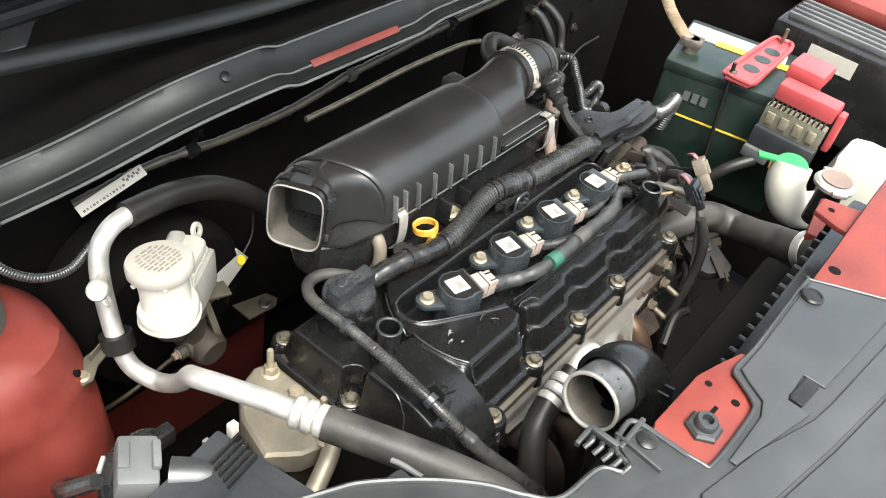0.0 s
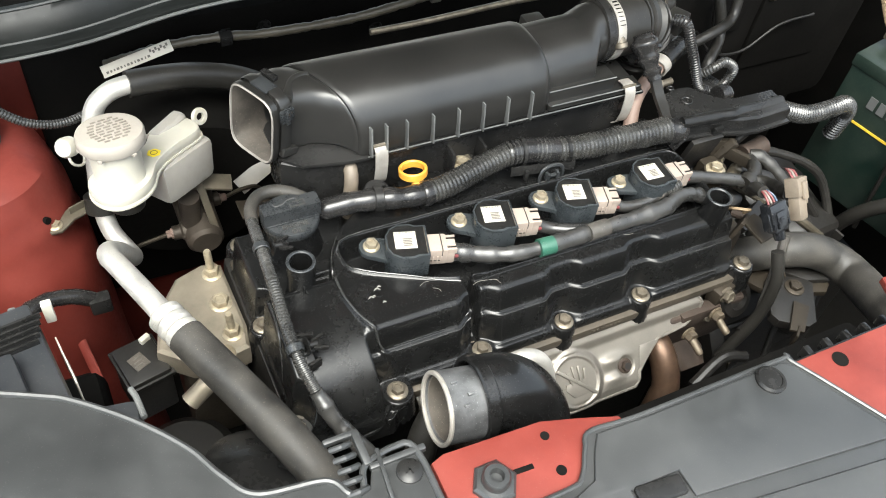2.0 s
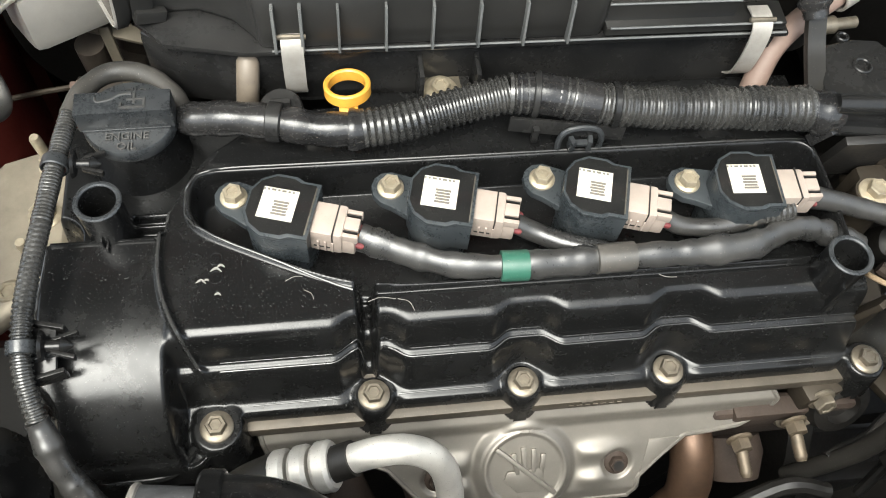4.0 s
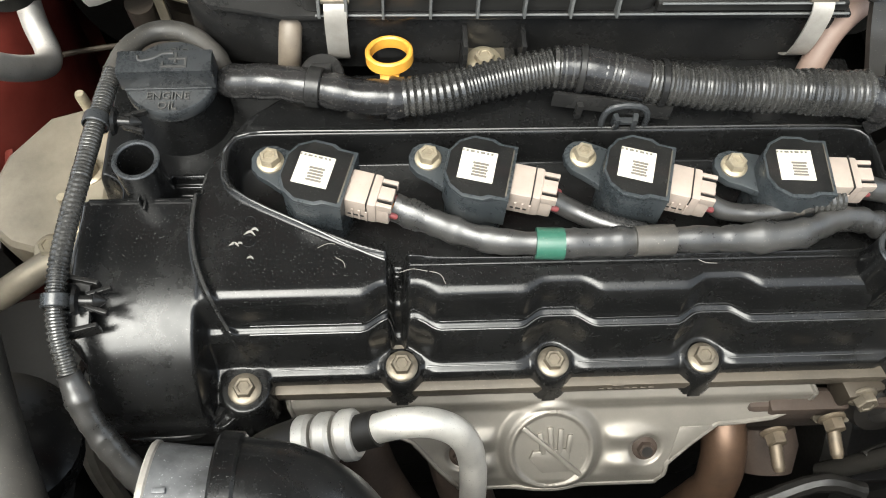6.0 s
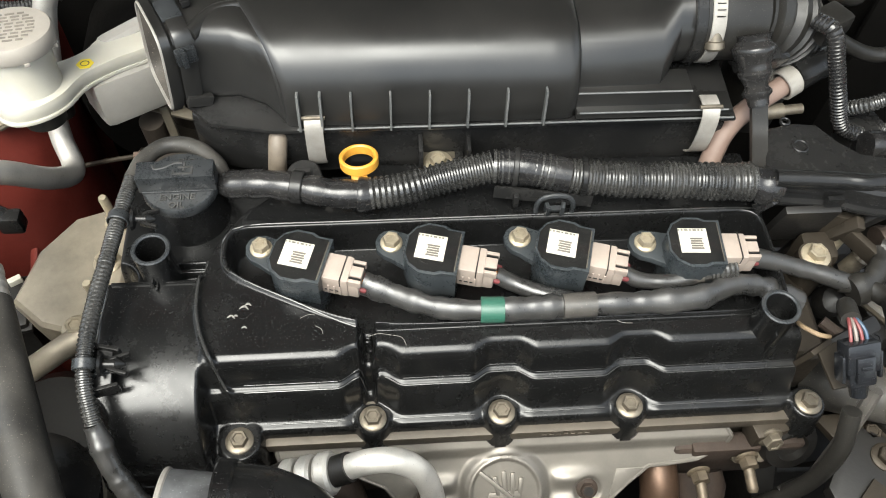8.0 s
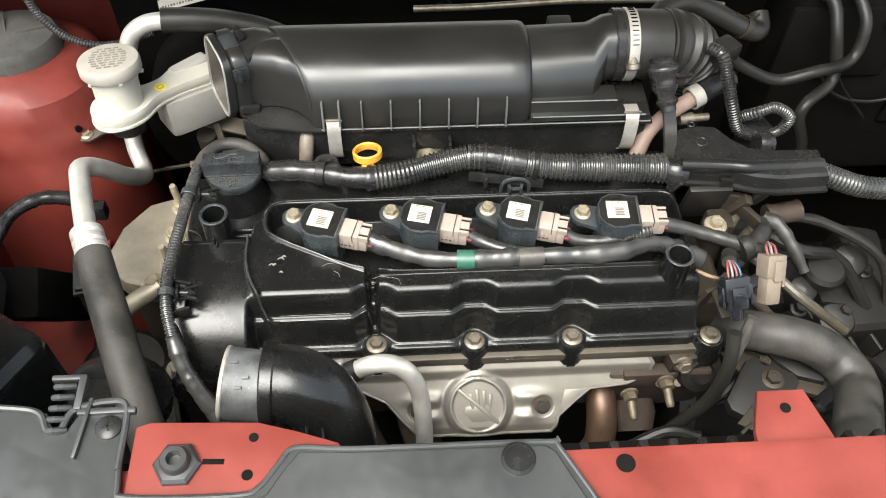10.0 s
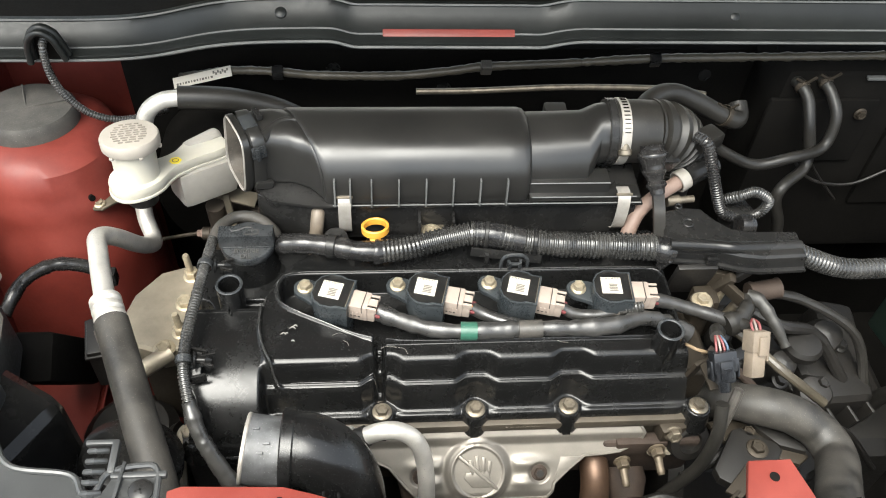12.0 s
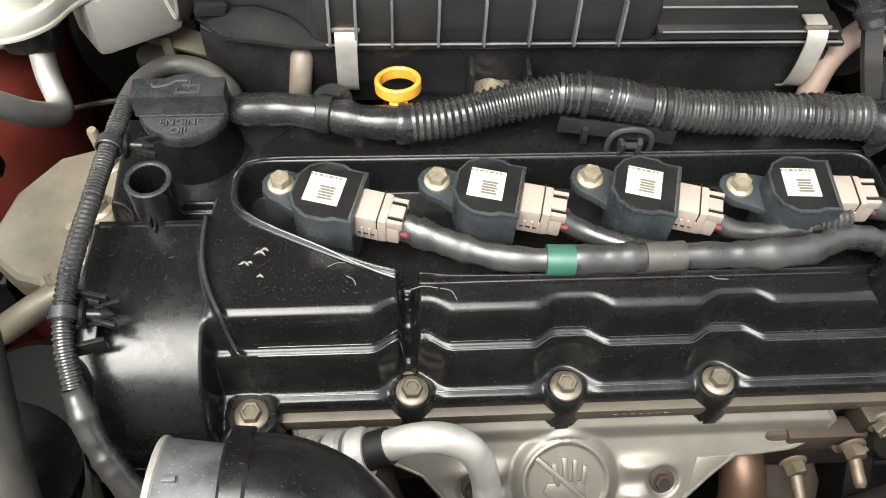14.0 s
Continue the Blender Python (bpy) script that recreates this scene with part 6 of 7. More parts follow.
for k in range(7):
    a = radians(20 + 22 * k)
    part("rib", block((0.46, -0.01 - 0.135 * math.cos(a), -0.28 + 0.135 * math.sin(a)), (0.15, 0.006, 0.02), 0.002, (90 - math.degrees(a), 8, 0)), GREASE_SHADE, gear)
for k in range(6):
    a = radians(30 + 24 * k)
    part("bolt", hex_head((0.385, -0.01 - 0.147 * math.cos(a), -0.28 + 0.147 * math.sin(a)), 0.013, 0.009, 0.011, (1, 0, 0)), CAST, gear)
part("lever_shaft", lathe([(0.014, 0), (0.014, 0.02), (0.009, 0.022), (0.009, 0.045)], (0.45, -0.01, -0.14), (0.2, 0, 1), 20), GREASE_SHADE, gear)
part("lever", block((0.47, 0.0, -0.1), (0.075, 0.016, 0.006), 0.002, (0, 10, 30)), GREASE_SHADE, gear)
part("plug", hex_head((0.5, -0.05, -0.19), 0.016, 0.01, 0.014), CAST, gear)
part("breather", sweep([(0.43, 0.03, -0.13), (0.435, 0.03, -0.09), (0.44, 0.02, -0.08)], 0.006, 10), GREASE_SHADE, gear)

part("mount_plate", prism([(0.395, -0.1), (0.42, -0.098), (0.478, -0.122), (0.486, -0.142), (0.474, -0.15), (0.41, -0.126)], -0.112, -0.104, 0.002), CAST, gear, "dusty bare aluminium plate")
part("bolt", hex_head((0.43, -0.118, -0.1), 0.011, 0.008, 0.009), CAST, gear)
part("round_casting", lathe([(0.021, 0), (0.0225, 0.006), (0.02, 0.012), (0.012, 0.014), (0.011, 0.008), (0.0, 0.008)], (0.371, -0.112, -0.11), (0.1, -0.8, 0.5), 28), GREASE_SHADE, gear)
part("black_plate", prism([(0.421, -0.114), (0.452, -0.132), (0.456, -0.14), (0.424, -0.182), (0.412, -0.184), (0.386, -0.166), (0.384, -0.156), (0.412, -0.117)], -0.104, -0.092, 0.002), GREASE_SHADE, gear, "black square plate with one bolt")
part("bolt", hex_head((0.431, -0.138, -0.092), 0.012, 0.007, 0.0105), CAST, gear)
part("plated_bracket", prism([(0.416, -0.153), (0.427, -0.165), (0.399, -0.189), (0.386, -0.181)], -0.092, -0.0885, 0.001) + block((0.393, -0.186, -0.098), (0.016, 0.003, 0.022), 0.001, (0, 0, 38)), CAST, gear, "dull plated bracket")
part("pale_casting", prism([(0.43, -0.1), (0.462, -0.098), (0.488, -0.125), (0.482, -0.14), (0.458, -0.132)], -0.115, -0.098, 0.003), GREASE_SHADE, gear)
part("round_cap", lathe([(0.019, 0), (0.02, 0.008), (0.017, 0.013), (0.008, 0.0145), (0.0, 0.015)], (0.51, -0.03, -0.085), (0, 0, 1), 28), GREASE_SHADE, gear)
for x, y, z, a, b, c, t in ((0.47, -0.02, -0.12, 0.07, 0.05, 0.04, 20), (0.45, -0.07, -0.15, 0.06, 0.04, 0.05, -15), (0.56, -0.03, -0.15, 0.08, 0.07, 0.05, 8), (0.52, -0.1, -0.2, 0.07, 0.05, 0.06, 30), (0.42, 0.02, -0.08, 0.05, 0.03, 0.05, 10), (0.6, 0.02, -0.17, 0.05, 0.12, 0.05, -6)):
    part("casting", block((x, y, z), (a, b, c), 0.014, (6, 9, t), 3), GREASE_SHADE, gear)
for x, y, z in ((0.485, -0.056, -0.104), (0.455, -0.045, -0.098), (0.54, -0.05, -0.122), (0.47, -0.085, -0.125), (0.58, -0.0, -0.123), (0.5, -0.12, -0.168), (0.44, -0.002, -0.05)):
    part("bolt", hex_head((x, y, z), 0.011, 0.008, 0.009, (0.15, -0.2, 1)), GREASE_SHADE, gear)
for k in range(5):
    part("web", block((0.5 + 0.022 * k, -0.075 + 0.01 * k, -0.165), (0.004, 0.07, 0.05), 0.0015, (10, 0, 20)), GREASE_SHADE, gear)
for pts, r, m in (([(0.4, -0.02, -0.03), (0.44, -0.045, -0.05), (0.47, -0.075, -0.06), (0.52, -0.085, -0.1)], 0.005, OLIVETAPE), ([(0.44, 0.0, -0.045), (0.48, -0.02, -0.055), (0.53, -0.015, -0.08), (0.57, -0.04, -0.13)], 0.0065, GREASE_SHADE), ([(0.395, -0.05, -0.05), (0.42, -0.075, -0.055), (0.45, -0.085, -0.09), (0.46, -0.1, -0.14)], 0.0045, RUST), ([(0.47, 0.02, -0.05), (0.52, 0.015, -0.06), (0.58, -0.01, -0.09), (0.6, -0.05, -0.15)], 0.0055, RUBBER), ([(0.36, -0.15, -0.12), (0.39, -0.14, -0.115), (0.41, -0.13, -0.112), (0.45, -0.15, -0.13)], 0.0045, GREASE_SHADE), ([(0.3, -0.17, -0.16), (0.34, -0.16, -0.145), (0.37, -0.165, -0.15)], 0.006, GREASE_SHADE)):
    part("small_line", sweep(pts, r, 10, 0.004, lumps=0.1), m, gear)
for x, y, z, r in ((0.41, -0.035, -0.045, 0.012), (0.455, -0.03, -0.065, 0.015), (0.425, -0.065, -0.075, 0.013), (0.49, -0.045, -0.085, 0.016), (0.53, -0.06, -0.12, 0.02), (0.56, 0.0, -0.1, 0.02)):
    part("boss", lathe([(r, -0.03), (r * 1.02, -0.012), (r * 0.82, -0.004), (r * 0.45, -0.001), (0.0, 0.0)], (x, y, z), (0.3 * math.sin(x * 90), -0.4, 1), 18, 0.06), GREASE_SHADE, gear)
part("oily_bracket", block((0.41, -0.06, -0.06), (0.05, 0.012, 0.03), 0.003, (20, 0, 25)) + block((0.43, -0.075, -0.075), (0.02, 0.03, 0.012), 0.003, (0, 15, 25)), GREASE_SHADE, gear)
part("hard_line", sweep([(0.42, -0.16, -0.2), (0.45, -0.13, -0.14), (0.5, -0.1, -0.13), (0.56, -0.09, -0.15), (0.62, -0.1, -0.22)], 0.004, 10), GREASE_SHADE, gear)

outlet = thing("water_outlet", (0.37, -0.03, -0.06), "cast aluminium water outlet at the end of the cylinder head", "water outlet")
part("housing", block((0.372, -0.035, -0.075), (0.04, 0.09, 0.06), 0.012, segs=3), CAST, outlet)
part("post", block((0.4, 0.0, -0.055), (0.025, 0.025, 0.06), 0.006), CAST, outlet)
part("sensor", lathe([(0.008, 0), (0.008, 0.02), (0.0055, 0.022), (0.0055, 0.035)], (0.415, 0.01, -0.05), (0.3, 0.2, 1), 16), ZINC, outlet)
part("sensor", lathe([(0.007, 0), (0.007, 0.016), (0.005, 0.018), (0.005, 0.028)], (0.43, -0.005, -0.055), (0.4, 0.1, 1), 16), STEEL, outlet)
part("spigot", lathe([(0.011, 0), (0.012, 0.004), (0.0105, 0.008), (0.0105, 0.03), (0.0115, 0.033), (0.009, 0.034)], (0.448, 0.006, -0.034), (1, 0.15, 0.05), 20), RUST, outlet)
part("bracket", block((0.425, -0.008, -0.018), (0.006, 0.04, 0.014), 0.001, (0, 0, 30)) + block((0.415, 0.012, -0.022), (0.022, 0.006, 0.03), 0.001, (0, 0, -14)), CAST, outlet)
part("clip", block((0.432, 0.008, -0.008), (0.012, 0.006, 0.02), 0.0015, (15, 20, 10)), GREASE_SHADE, outlet)
part("bolt", hex_head((0.391, -0.012, -0.022), 0.0115, 0.008, 0.0105), ZINC, outlet)
part("boss", lathe([(0.013, -0.05), (0.012, 0.0)], (0.391, -0.012, -0.022), (0, 0, 1), 18), CAST, outlet)

tray = thing("harness_bracket", (0.42, 0.02, 0.02), "black moulded harness guide beside the engine", "harness guide")
plan = [(0.352, 0.03), (0.358, 0.064), (0.364, 0.071), (0.384, 0.075), (0.4, 0.073), (0.412, 0.056), (0.424, 0.045), (0.44, 0.041), (0.49, 0.04), (0.49, 0.006), (0.444, 0.004), (0.424, 0.007), (0.404, 0.014), (0.384, 0.017), (0.354, 0.0205)]
part("guide", prism(plan, 0.002, 0.024, 0.006, 3), BLACK, tray)
part("flange", prism([(0.385 + (x - 0.385) * 1.02, y - 0.0045) for x, y in plan], 0.003, 0.0075, 0.0015), BLACK, tray)
part("ridge", sweep([(0.356, 0.024, 0.0235), (0.385, 0.0215, 0.0238), (0.404, 0.019, 0.0245), (0.418, 0.016, 0.0255), (0.44, 0.018, 0.0235), (0.488, 0.02, 0.0215)], 0.0062, 12, 0.004, flat=0.8), BLACK, tray)
part("latch_tab", block((0.398, 0.011, 0.012), (0.012, 0.004, 0.009), 0.001), BLACK, tray)
part("rivet", pipe_ring(0.0042, 0.0062, 0.0, 0.0022, (0.381, 0.051, 0.0235)), BLACK, tray)
part("top_eye", pipe_ring(0.002, 0.004, 0.0, 0.003, (0.377, 0.075, 0.022)), BLACK, tray)
part("hanger", block((0.385, 0.014, -0.018), (0.04, 0.006, 0.05), 0.001, (12, 0, 0)), GREASE_SHADE, tray)
part("hanger_leg", block((0.41, 0.01, -0.03), (0.008, 0.01, 0.06), 0.0015, (14, 24, 0)), CAST, tray)
tail = thing("side_wiring_harness", (0.56, 0.03, -0.02), "grey corrugated wiring harness leaving the harness guide", "wiring")
part("corrugated_tube", sweep([(0.482, 0.022, 0.013), (0.509, 0.02, 0.001), (0.535, 0.02, -0.01), (0.56, 0.02, -0.015), (0.59, 0.023, -0.018), (0.622, 0.03, -0.026), (0.652, 0.04, -0.055), (0.662, 0.05, -0.1)], 0.0108, 18, 0.002, 0.0014, 0.0048), LOOM, tail)
part("tape_end", sweep([(0.476, 0.022, 0.0145), (0.486, 0.022, 0.0115)], 0.0125, 16, 0.002, lumps=0.06), TAPE, tail)

lead = thing("sensor_wiring", (0.43, 0.08, 0.02), "taped sensor wiring beside the intake hose", "wiring")
part("tube", sweep([(0.392, 0.12, 0.078), (0.401, 0.108, 0.078), (0.41, 0.1, 0.056), (0.418, 0.092, 0.034), (0.43, 0.086, 0.006), (0.444, 0.082, -0.002)], 0.0062, 14, 0.002, 0.0008, 0.003), TAPE, lead)
part("loop", sweep([(0.434, 0.086, 0.002), (0.455, 0.088, -0.008), (0.476, 0.09, -0.003), (0.481, 0.091, 0.014), (0.463, 0.091, 0.027), (0.448, 0.091, 0.022), (0.438, 0.098, 0.01)], 0.0058, 12, 0.002, 0.0008, 0.003, lumps=0.05), LOOM, lead)
part("taped_knot", sweep([(0.445, 0.068, 0.002), (0.46, 0.069, 0.0)], 0.011, 12, 0.002, lumps=0.25), TAPE, lead)
part("plug", block((0.455, 0.095, -0.012), (0.03, 0.02, 0.02), 0.002, (0, 0, 20)), BLACK, lead)
part("elbow_plug", block((0.412, 0.134, 0.062), (0.03, 0.022, 0.018), 0.004, (0, 0, 30)), RUBBER, lead)

heater = thing("heater_hose", (0.55, 0.2, -0.02), "grey rubber heater hose with a wire clamp at the firewall", "hose")
part("hose", sweep([(0.576, 0.285, 0.022), (0.58, 0.272, 0.022), (0.586, 0.258, 0.012), (0.589, 0.24, -0.01), (0.598, 0.23, -0.045), (0.592, 0.218, -0.062), (0.562, 0.195, -0.066), (0.556, 0.188, -0.085), (0.572, 0.185, -0.125), (0.58, 0.18, -0.18)], 0.0072, 14), RUBBER, heater)
part("wire_clamp", pipe_ring(0.0075, 0.009, -0.003, 0.003, (0.58, 0.273, 0.0215), (0.3, -1, -0.3)) + block((0.573, 0.271, 0.032), (0.013, 0.0016, 0.003), 0.0006, (0, 30, 0)) + block((0.586, 0.271, 0.032), (0.016, 0.002, 0.004), 0.001, (0, -40, 0)), CAST, heater)
heater2 = thing("heater_hose", (0.6, 0.2, -0.02), "grey rubber heater hose bending towards the intake", "hose")
part("hose", sweep([(0.604, 0.29, 0.026), (0.608, 0.274, 0.026), (0.615, 0.258, 0.016), (0.619, 0.242, 0.0), (0.616, 0.232, -0.028), (0.6, 0.222, -0.036), (0.56, 0.202, -0.027), (0.517, 0.2, -0.036), (0.472, 0.198, -0.014), (0.445, 0.19, 0.01), (0.43, 0.18, 0.024)], 0.0068, 14), RUBBER, heater2)
part("wire_clamp", pipe_ring(0.007, 0.0085, -0.003, 0.003, (0.608, 0.275, 0.026), (0.3, -1, -0.3)) + block((0.602, 0.273, 0.0365), (0.013, 0.0016, 0.003), 0.0006, (0, 30, 0)) + block((0.615, 0.273, 0.0365), (0.016, 0.002, 0.004), 0.001, (0, -40, 0)), CAST, heater2)
vacuum = thing("vacuum_hose", (0.42, 0.23, 0.03), "black vacuum hose with a wire clamp behind the intake hose", "hose")
part("hose", sweep([(0.36, 0.18, 0.05), (0.366, 0.205, 0.048), (0.385, 0.222, 0.05), (0.408, 0.23, 0.046), (0.435, 0.23, 0.034), (0.46, 0.23, 0.02), (0.486, 0.23, 0.007), (0.496, 0.238, 0.006), (0.496, 0.252, 0.014)], 0.011, 16), RUBBER, vacuum)
part("wire_clamp", pipe_ring(0.0113, 0.013, -0.003, 0.003, (0.474, 0.23, 0.0135), (0.9, 0.0, -0.45)) + block((0.467, 0.229, 0.028), (0.016, 0.002, 0.004), 0.001, (0, 30, 0)) + block((0.481, 0.229, 0.027), (0.013, 0.0016, 0.003), 0.001, (0, -40, 0)), CAST, vacuum)
rod = solid("steel_pipe", sweep([(0.12, 0.29, 0.002), (0.189, 0.29, 0.003), (0.296, 0.29, 0.008), (0.39, 0.29, 0.007), (0.435, 0.29, 0.004), (0.472, 0.29, -0.003)], 0.0038, 12), STEEL, "thin bare steel pipe along the firewall", "pipe")

# wiring and a paper tag on the firewall
rear = thing("firewall_wiring", (0.1, 0.33, 0.02), "taped wiring run along the firewall with a white tag", "wiring")
part("lead", sweep([(-0.16, 0.335, -0.012), (-0.1, 0.316, 0.012), (-0.046, 0.302, 0.022), (0.005, 0.3, 0.018), (0.096, 0.299, 0.018), (0.161, 0.299, 0.025), (0.2, 0.299, 0.031), (0.293, 0.299, 0.036), (0.4, 0.299, 0.043), (0.494, 0.299, 0.045), (0.62, 0.299, 0.047), (0.8, 0.3, 0.05)], 0.005, 12, 0.003, lumps=0.25), OLIVETAPE, rear)
part("tag", block((-0.13, 0.3125, 0.0055), (0.077, 0.0012, 0.0125), 0.0005, (-42, -20, -8)), PAPER, rear, "white printed paper tag")
TAG = pose(-0.13, 0.3125, 0.0055, -42, -20, -8)
for k in range(13):
    part("print_bar", block((-0.033 + 0.0038 * k, -0.0008, -0.0022), (0.0026 - 0.0007 * (k % 3), 0.0006, 0.0024), 0).move(TAG), INK, rear)
for k in range(7):
    part("print_bar", block((0.016 + 0.003 * k, -0.0008, 0.0025 - 0.002 * (k % 2)), (0.0022, 0.0006, 0.003), 0).move(TAG), INK, rear)
for x, y, z in ((-0.04, 0.298, 0.023), (0.201, 0.296, 0.032), (0.4, 0.296, 0.043)):
    part("band_clip", block((x, y, z), (0.013, 0.012, 0.015), 0.002, (20, 0, 0)), BLACK if x != 0.201 else GREYTAPE, rear)
cable = solid("hood_release_cable", sweep([(-0.283, 0.288, 0.076), (-0.283, 0.276, 0.07), (-0.281, 0.268, 0.044), (-0.27, 0.262, 0.018), (-0.245, 0.255, -0.002), (-0.212, 0.26, -0.014), (-0.17, 0.285, -0.02)], 0.0045, 12, 0.002, 0.0007, 0.003), LOOM, "thin corrugated cable sleeve dropping from the cowl grommet", "cable")

# ---- strut cap and things on the inner fender ----
strut = thing("strut_cap", (-0.325, 0.285, -0.03), "dusty grey rubber cap on the red strut tower", "strut cap")
part("cap", lathe([(0.0535, 0.0), (0.0525, 0.017), (0.049, 0.022), (0.0, 0.0245)], (-0.327, 0.283, -0.037), (0, 0.1, 1), 40), STRUTCAP, strut)
for a in (20, 110):
    part("rib", block((-0.327, 0.281, -0.0135), (0.09, 0.002, 0.0024), 0.0008, (-6, 0, a)), STRUTCAP, strut)
for x, y, z in ((-0.345, 0.184, -0.1025), (-0.321, 0.182, -0.1005), (-0.254, 0.2, -0.08)):
    solid("body_hole_plug", lathe([(0.0032, -0.006), (0.0038, 0.001)], (x, y, z), (x + 0.325, y - 0.285, 0.02), 12), DARK, "small dark hole in the red tower", "hole")
fender_lead = thing("fender_wiring", (-0.28, 0.09, -0.1), "black taped wiring on the red inner fender", "wiring")
part("lead", sweep([(-0.225, 0.115, -0.12), (-0.25, 0.115, -0.1), (-0.28, 0.108, -0.09), (-0.305, 0.085, -0.09), (-0.318, 0.05, -0.1)], 0.0075, 12, 0.003, lumps=0.12), TAPE, fender_lead)
part("clip", block((-0.228, 0.112, -0.116), (0.02, 0.014, 0.02), 0.003), BLACK, fender_lead)

relay = thing("relay_box", (-0.3, 0.04, -0.06), "grey-black relay box with upright clips and a paper label", "relay box")
part("case", block((-0.314, -0.078, -0.002), (0.11, 0.104, 0.12), 0.006, (0, 0, 9)), SLATE, relay)
part("lid", block((-0.316, -0.079, 0.061), (0.112, 0.106, 0.008), 0.003, (0, 0, 9)), SLATE, relay)
part("lid_step", block((-0.32, -0.1, 0.071), (0.085, 0.055, 0.016), 0.004, (0, 0, 9)), SLATE, relay)
for k in range(5):
    part("cooling_rib", block((-0.277 - 0.001 * k, -0.036 - 0.0055 * k, 0.067), (0.03, 0.002, 0.006), 0.0006, (0, 0, 9)), BLACK, relay)
part("side_cheek", block((-0.242, -0.152, 0.07), (0.05, 0.03, 0.05), 0.006, (0, 0, -8)), SLATE, relay)
# pale strip paints the highlight on the dark box's corner
part("corner_edge", sweep([(-0.2185, -0.134, 0.096), (-0.2165, -0.142, 0.097), (-0.215, -0.158, 0.098)], 0.002, 8, 0.002), SMOKE, relay, "pale strip painted as the corner's highlight")
part("clip", block((-0.258, -0.021, 0.053), (0.007, 0.006, 0.02), 0.001), MILKY, relay, "white plastic clip")
part("clip", block((-0.28, -0.02, 0.052), (0.005, 0.006, 0.022), 0.001), SMOKE, relay)
FACE = pose(-0.2546, -0.0622, 0.03, 0, 0, 9)
part("label", block((0, 0, 0), (0.0012, 0.044, 0.034), 0.0003).move(FACE), PAPER, relay, "cream printed label")
for k in range(5):
    part("print_bar", block((0.0009, -0.006 + 0.006 * (k % 2), 0.011 - 0.0055 * k), (0.0006, 0.018 - 0.004 * (k % 3), 0.0022), 0).move(FACE), INK, relay)

lamp = thing("headlamp_housing", (-0.22, -0.12, 0.0), "black back of the headlamp housing behind the grey trim", "headlamp")
part("shell", block((-0.285, -0.135, -0.08), (0.12, 0.14, 0.13), 0.02, (0, 0, -32), 3), BLACK, lamp)
part("boot", lathe([(0.045, 0), (0.043, 0.015), (0.03, 0.022), (0.0, 0.024)], (-0.15, -0.14, -0.075), (0.3, 0.3, 1), 28), BLACK, lamp)
plugs = thing("headlamp_plug", (-0.3, 0.02, 0.0), "grey headlamp plug with clear clips", "connector")
part("body", block((-0.313, 0.023, 0.026), (0.028, 0.04, 0.022), 0.004, (0, 12, -35)), GREYPLUG, plugs)
part("latch", block((-0.317, 0.03, 0.038), (0.008, 0.022, 0.006), 0.002, (0, 12, -35)), GREYPLUG, plugs)
part("latch", block((-0.301, 0.016, 0.037), (0.006, 0.022, 0.006), 0.002, (0, 12, -35)), GREYPLUG, plugs)
part("boot", lathe([(0.014, 0), (0.013, 0.02), (0.01, 0.028)], (-0.3, 0.004, 0.022), (0.6, -0.6, 0.0), 20), PANEL, plugs)
part("seal", pipe_ring(0.009, 0.0125, 0, 0.006, (-0.298, 0.002, 0.022), (0.6, -0.6, 0)), GREYPLUG, plugs)
part("pin", block((-0.33, 0.036, 0.034), (0.012, 0.003, 0.004), 0.0008, (0, 0, 40)), SPRING, plugs)
part("lead", sweep([(-0.338, 0.03, 0.03), (-0.35, 0.05, 0.01), (-0.34, 0.08, -0.03), (-0.31, 0.1, -0.08)], 0.006, 10), TAPE, plugs)
shift_thing(plugs, -0.013, -0.026, 0.034)
low = thing("ground_relay", (-0.2, 0.035, -0.13), "black relay with a cream label under the refrigerant pipe", "relay")
part("case", block((-0.176, 0.052, -0.165), (0.038, 0.046, 0.06), 0.004, (0, 0, 12)), GREASE_SHADE, low)
part("tab", block((-0.168, 0.071, -0.133), (0.01, 0.005, 0.007), 0.001, (0, 0, 30)), MILKY, low, "small white tab")
part("lid_edge", block((-0.176, 0.052, -0.142), (0.042, 0.05, 0.004), 0.001, (0, 0, 12)), GREASE_SHADE, low)
part("label", block((-0.178, 0.05, -0.1346), (0.014, 0.016, 0.0008), 0.0002, (0, 0, 25)), CREAM, low, "torn cream label")
for k in range(3):
    part("print_bar", block((-0.1785, 0.046 + 0.004 * k, -0.134), (0.008, 0.0012, 0.0006), 0, (0, 0, 25)), INK, low)
shift_thing(low, -0.032, -0.034, 0.042)

belt = thing("pulley_cover", (-0.13, -0.1, -0.2), "dark pulley and belt cover below the engine end", "pulley")
part("pulley", lathe([(0.055, 0), (0.058, 0.006), (0.05, 0.01), (0.05, 0.02), (0.058, 0.026)], (-0.15, -0.08, -0.22), (1, 0, 0), 32), GREASE_SHADE, belt)
part("guard", block((-0.16, -0.14, -0.25), (0.06, 0.09, 0.2), 0.02), GREASE_SHADE, belt)
part("rod", sweep([(-0.125, -0.106, -0.095), (-0.15, -0.118, -0.17), (-0.176, -0.13, -0.25)], 0.0052, 12), ZINC, belt, "dull plated rod")
part("bracket", sweep([(-0.118, -0.1, -0.1), (-0.12, -0.13, -0.14), (-0.118, -0.15, -0.22)], 0.007, 10), MOUNT, belt)

# ---- sensor plugs at the gearbox end ----
conn = thing("lambda_sensor_plug", (0.374, -0.112, 0.01), "dark blue sensor plug with coloured wires on its bracket", "connector")
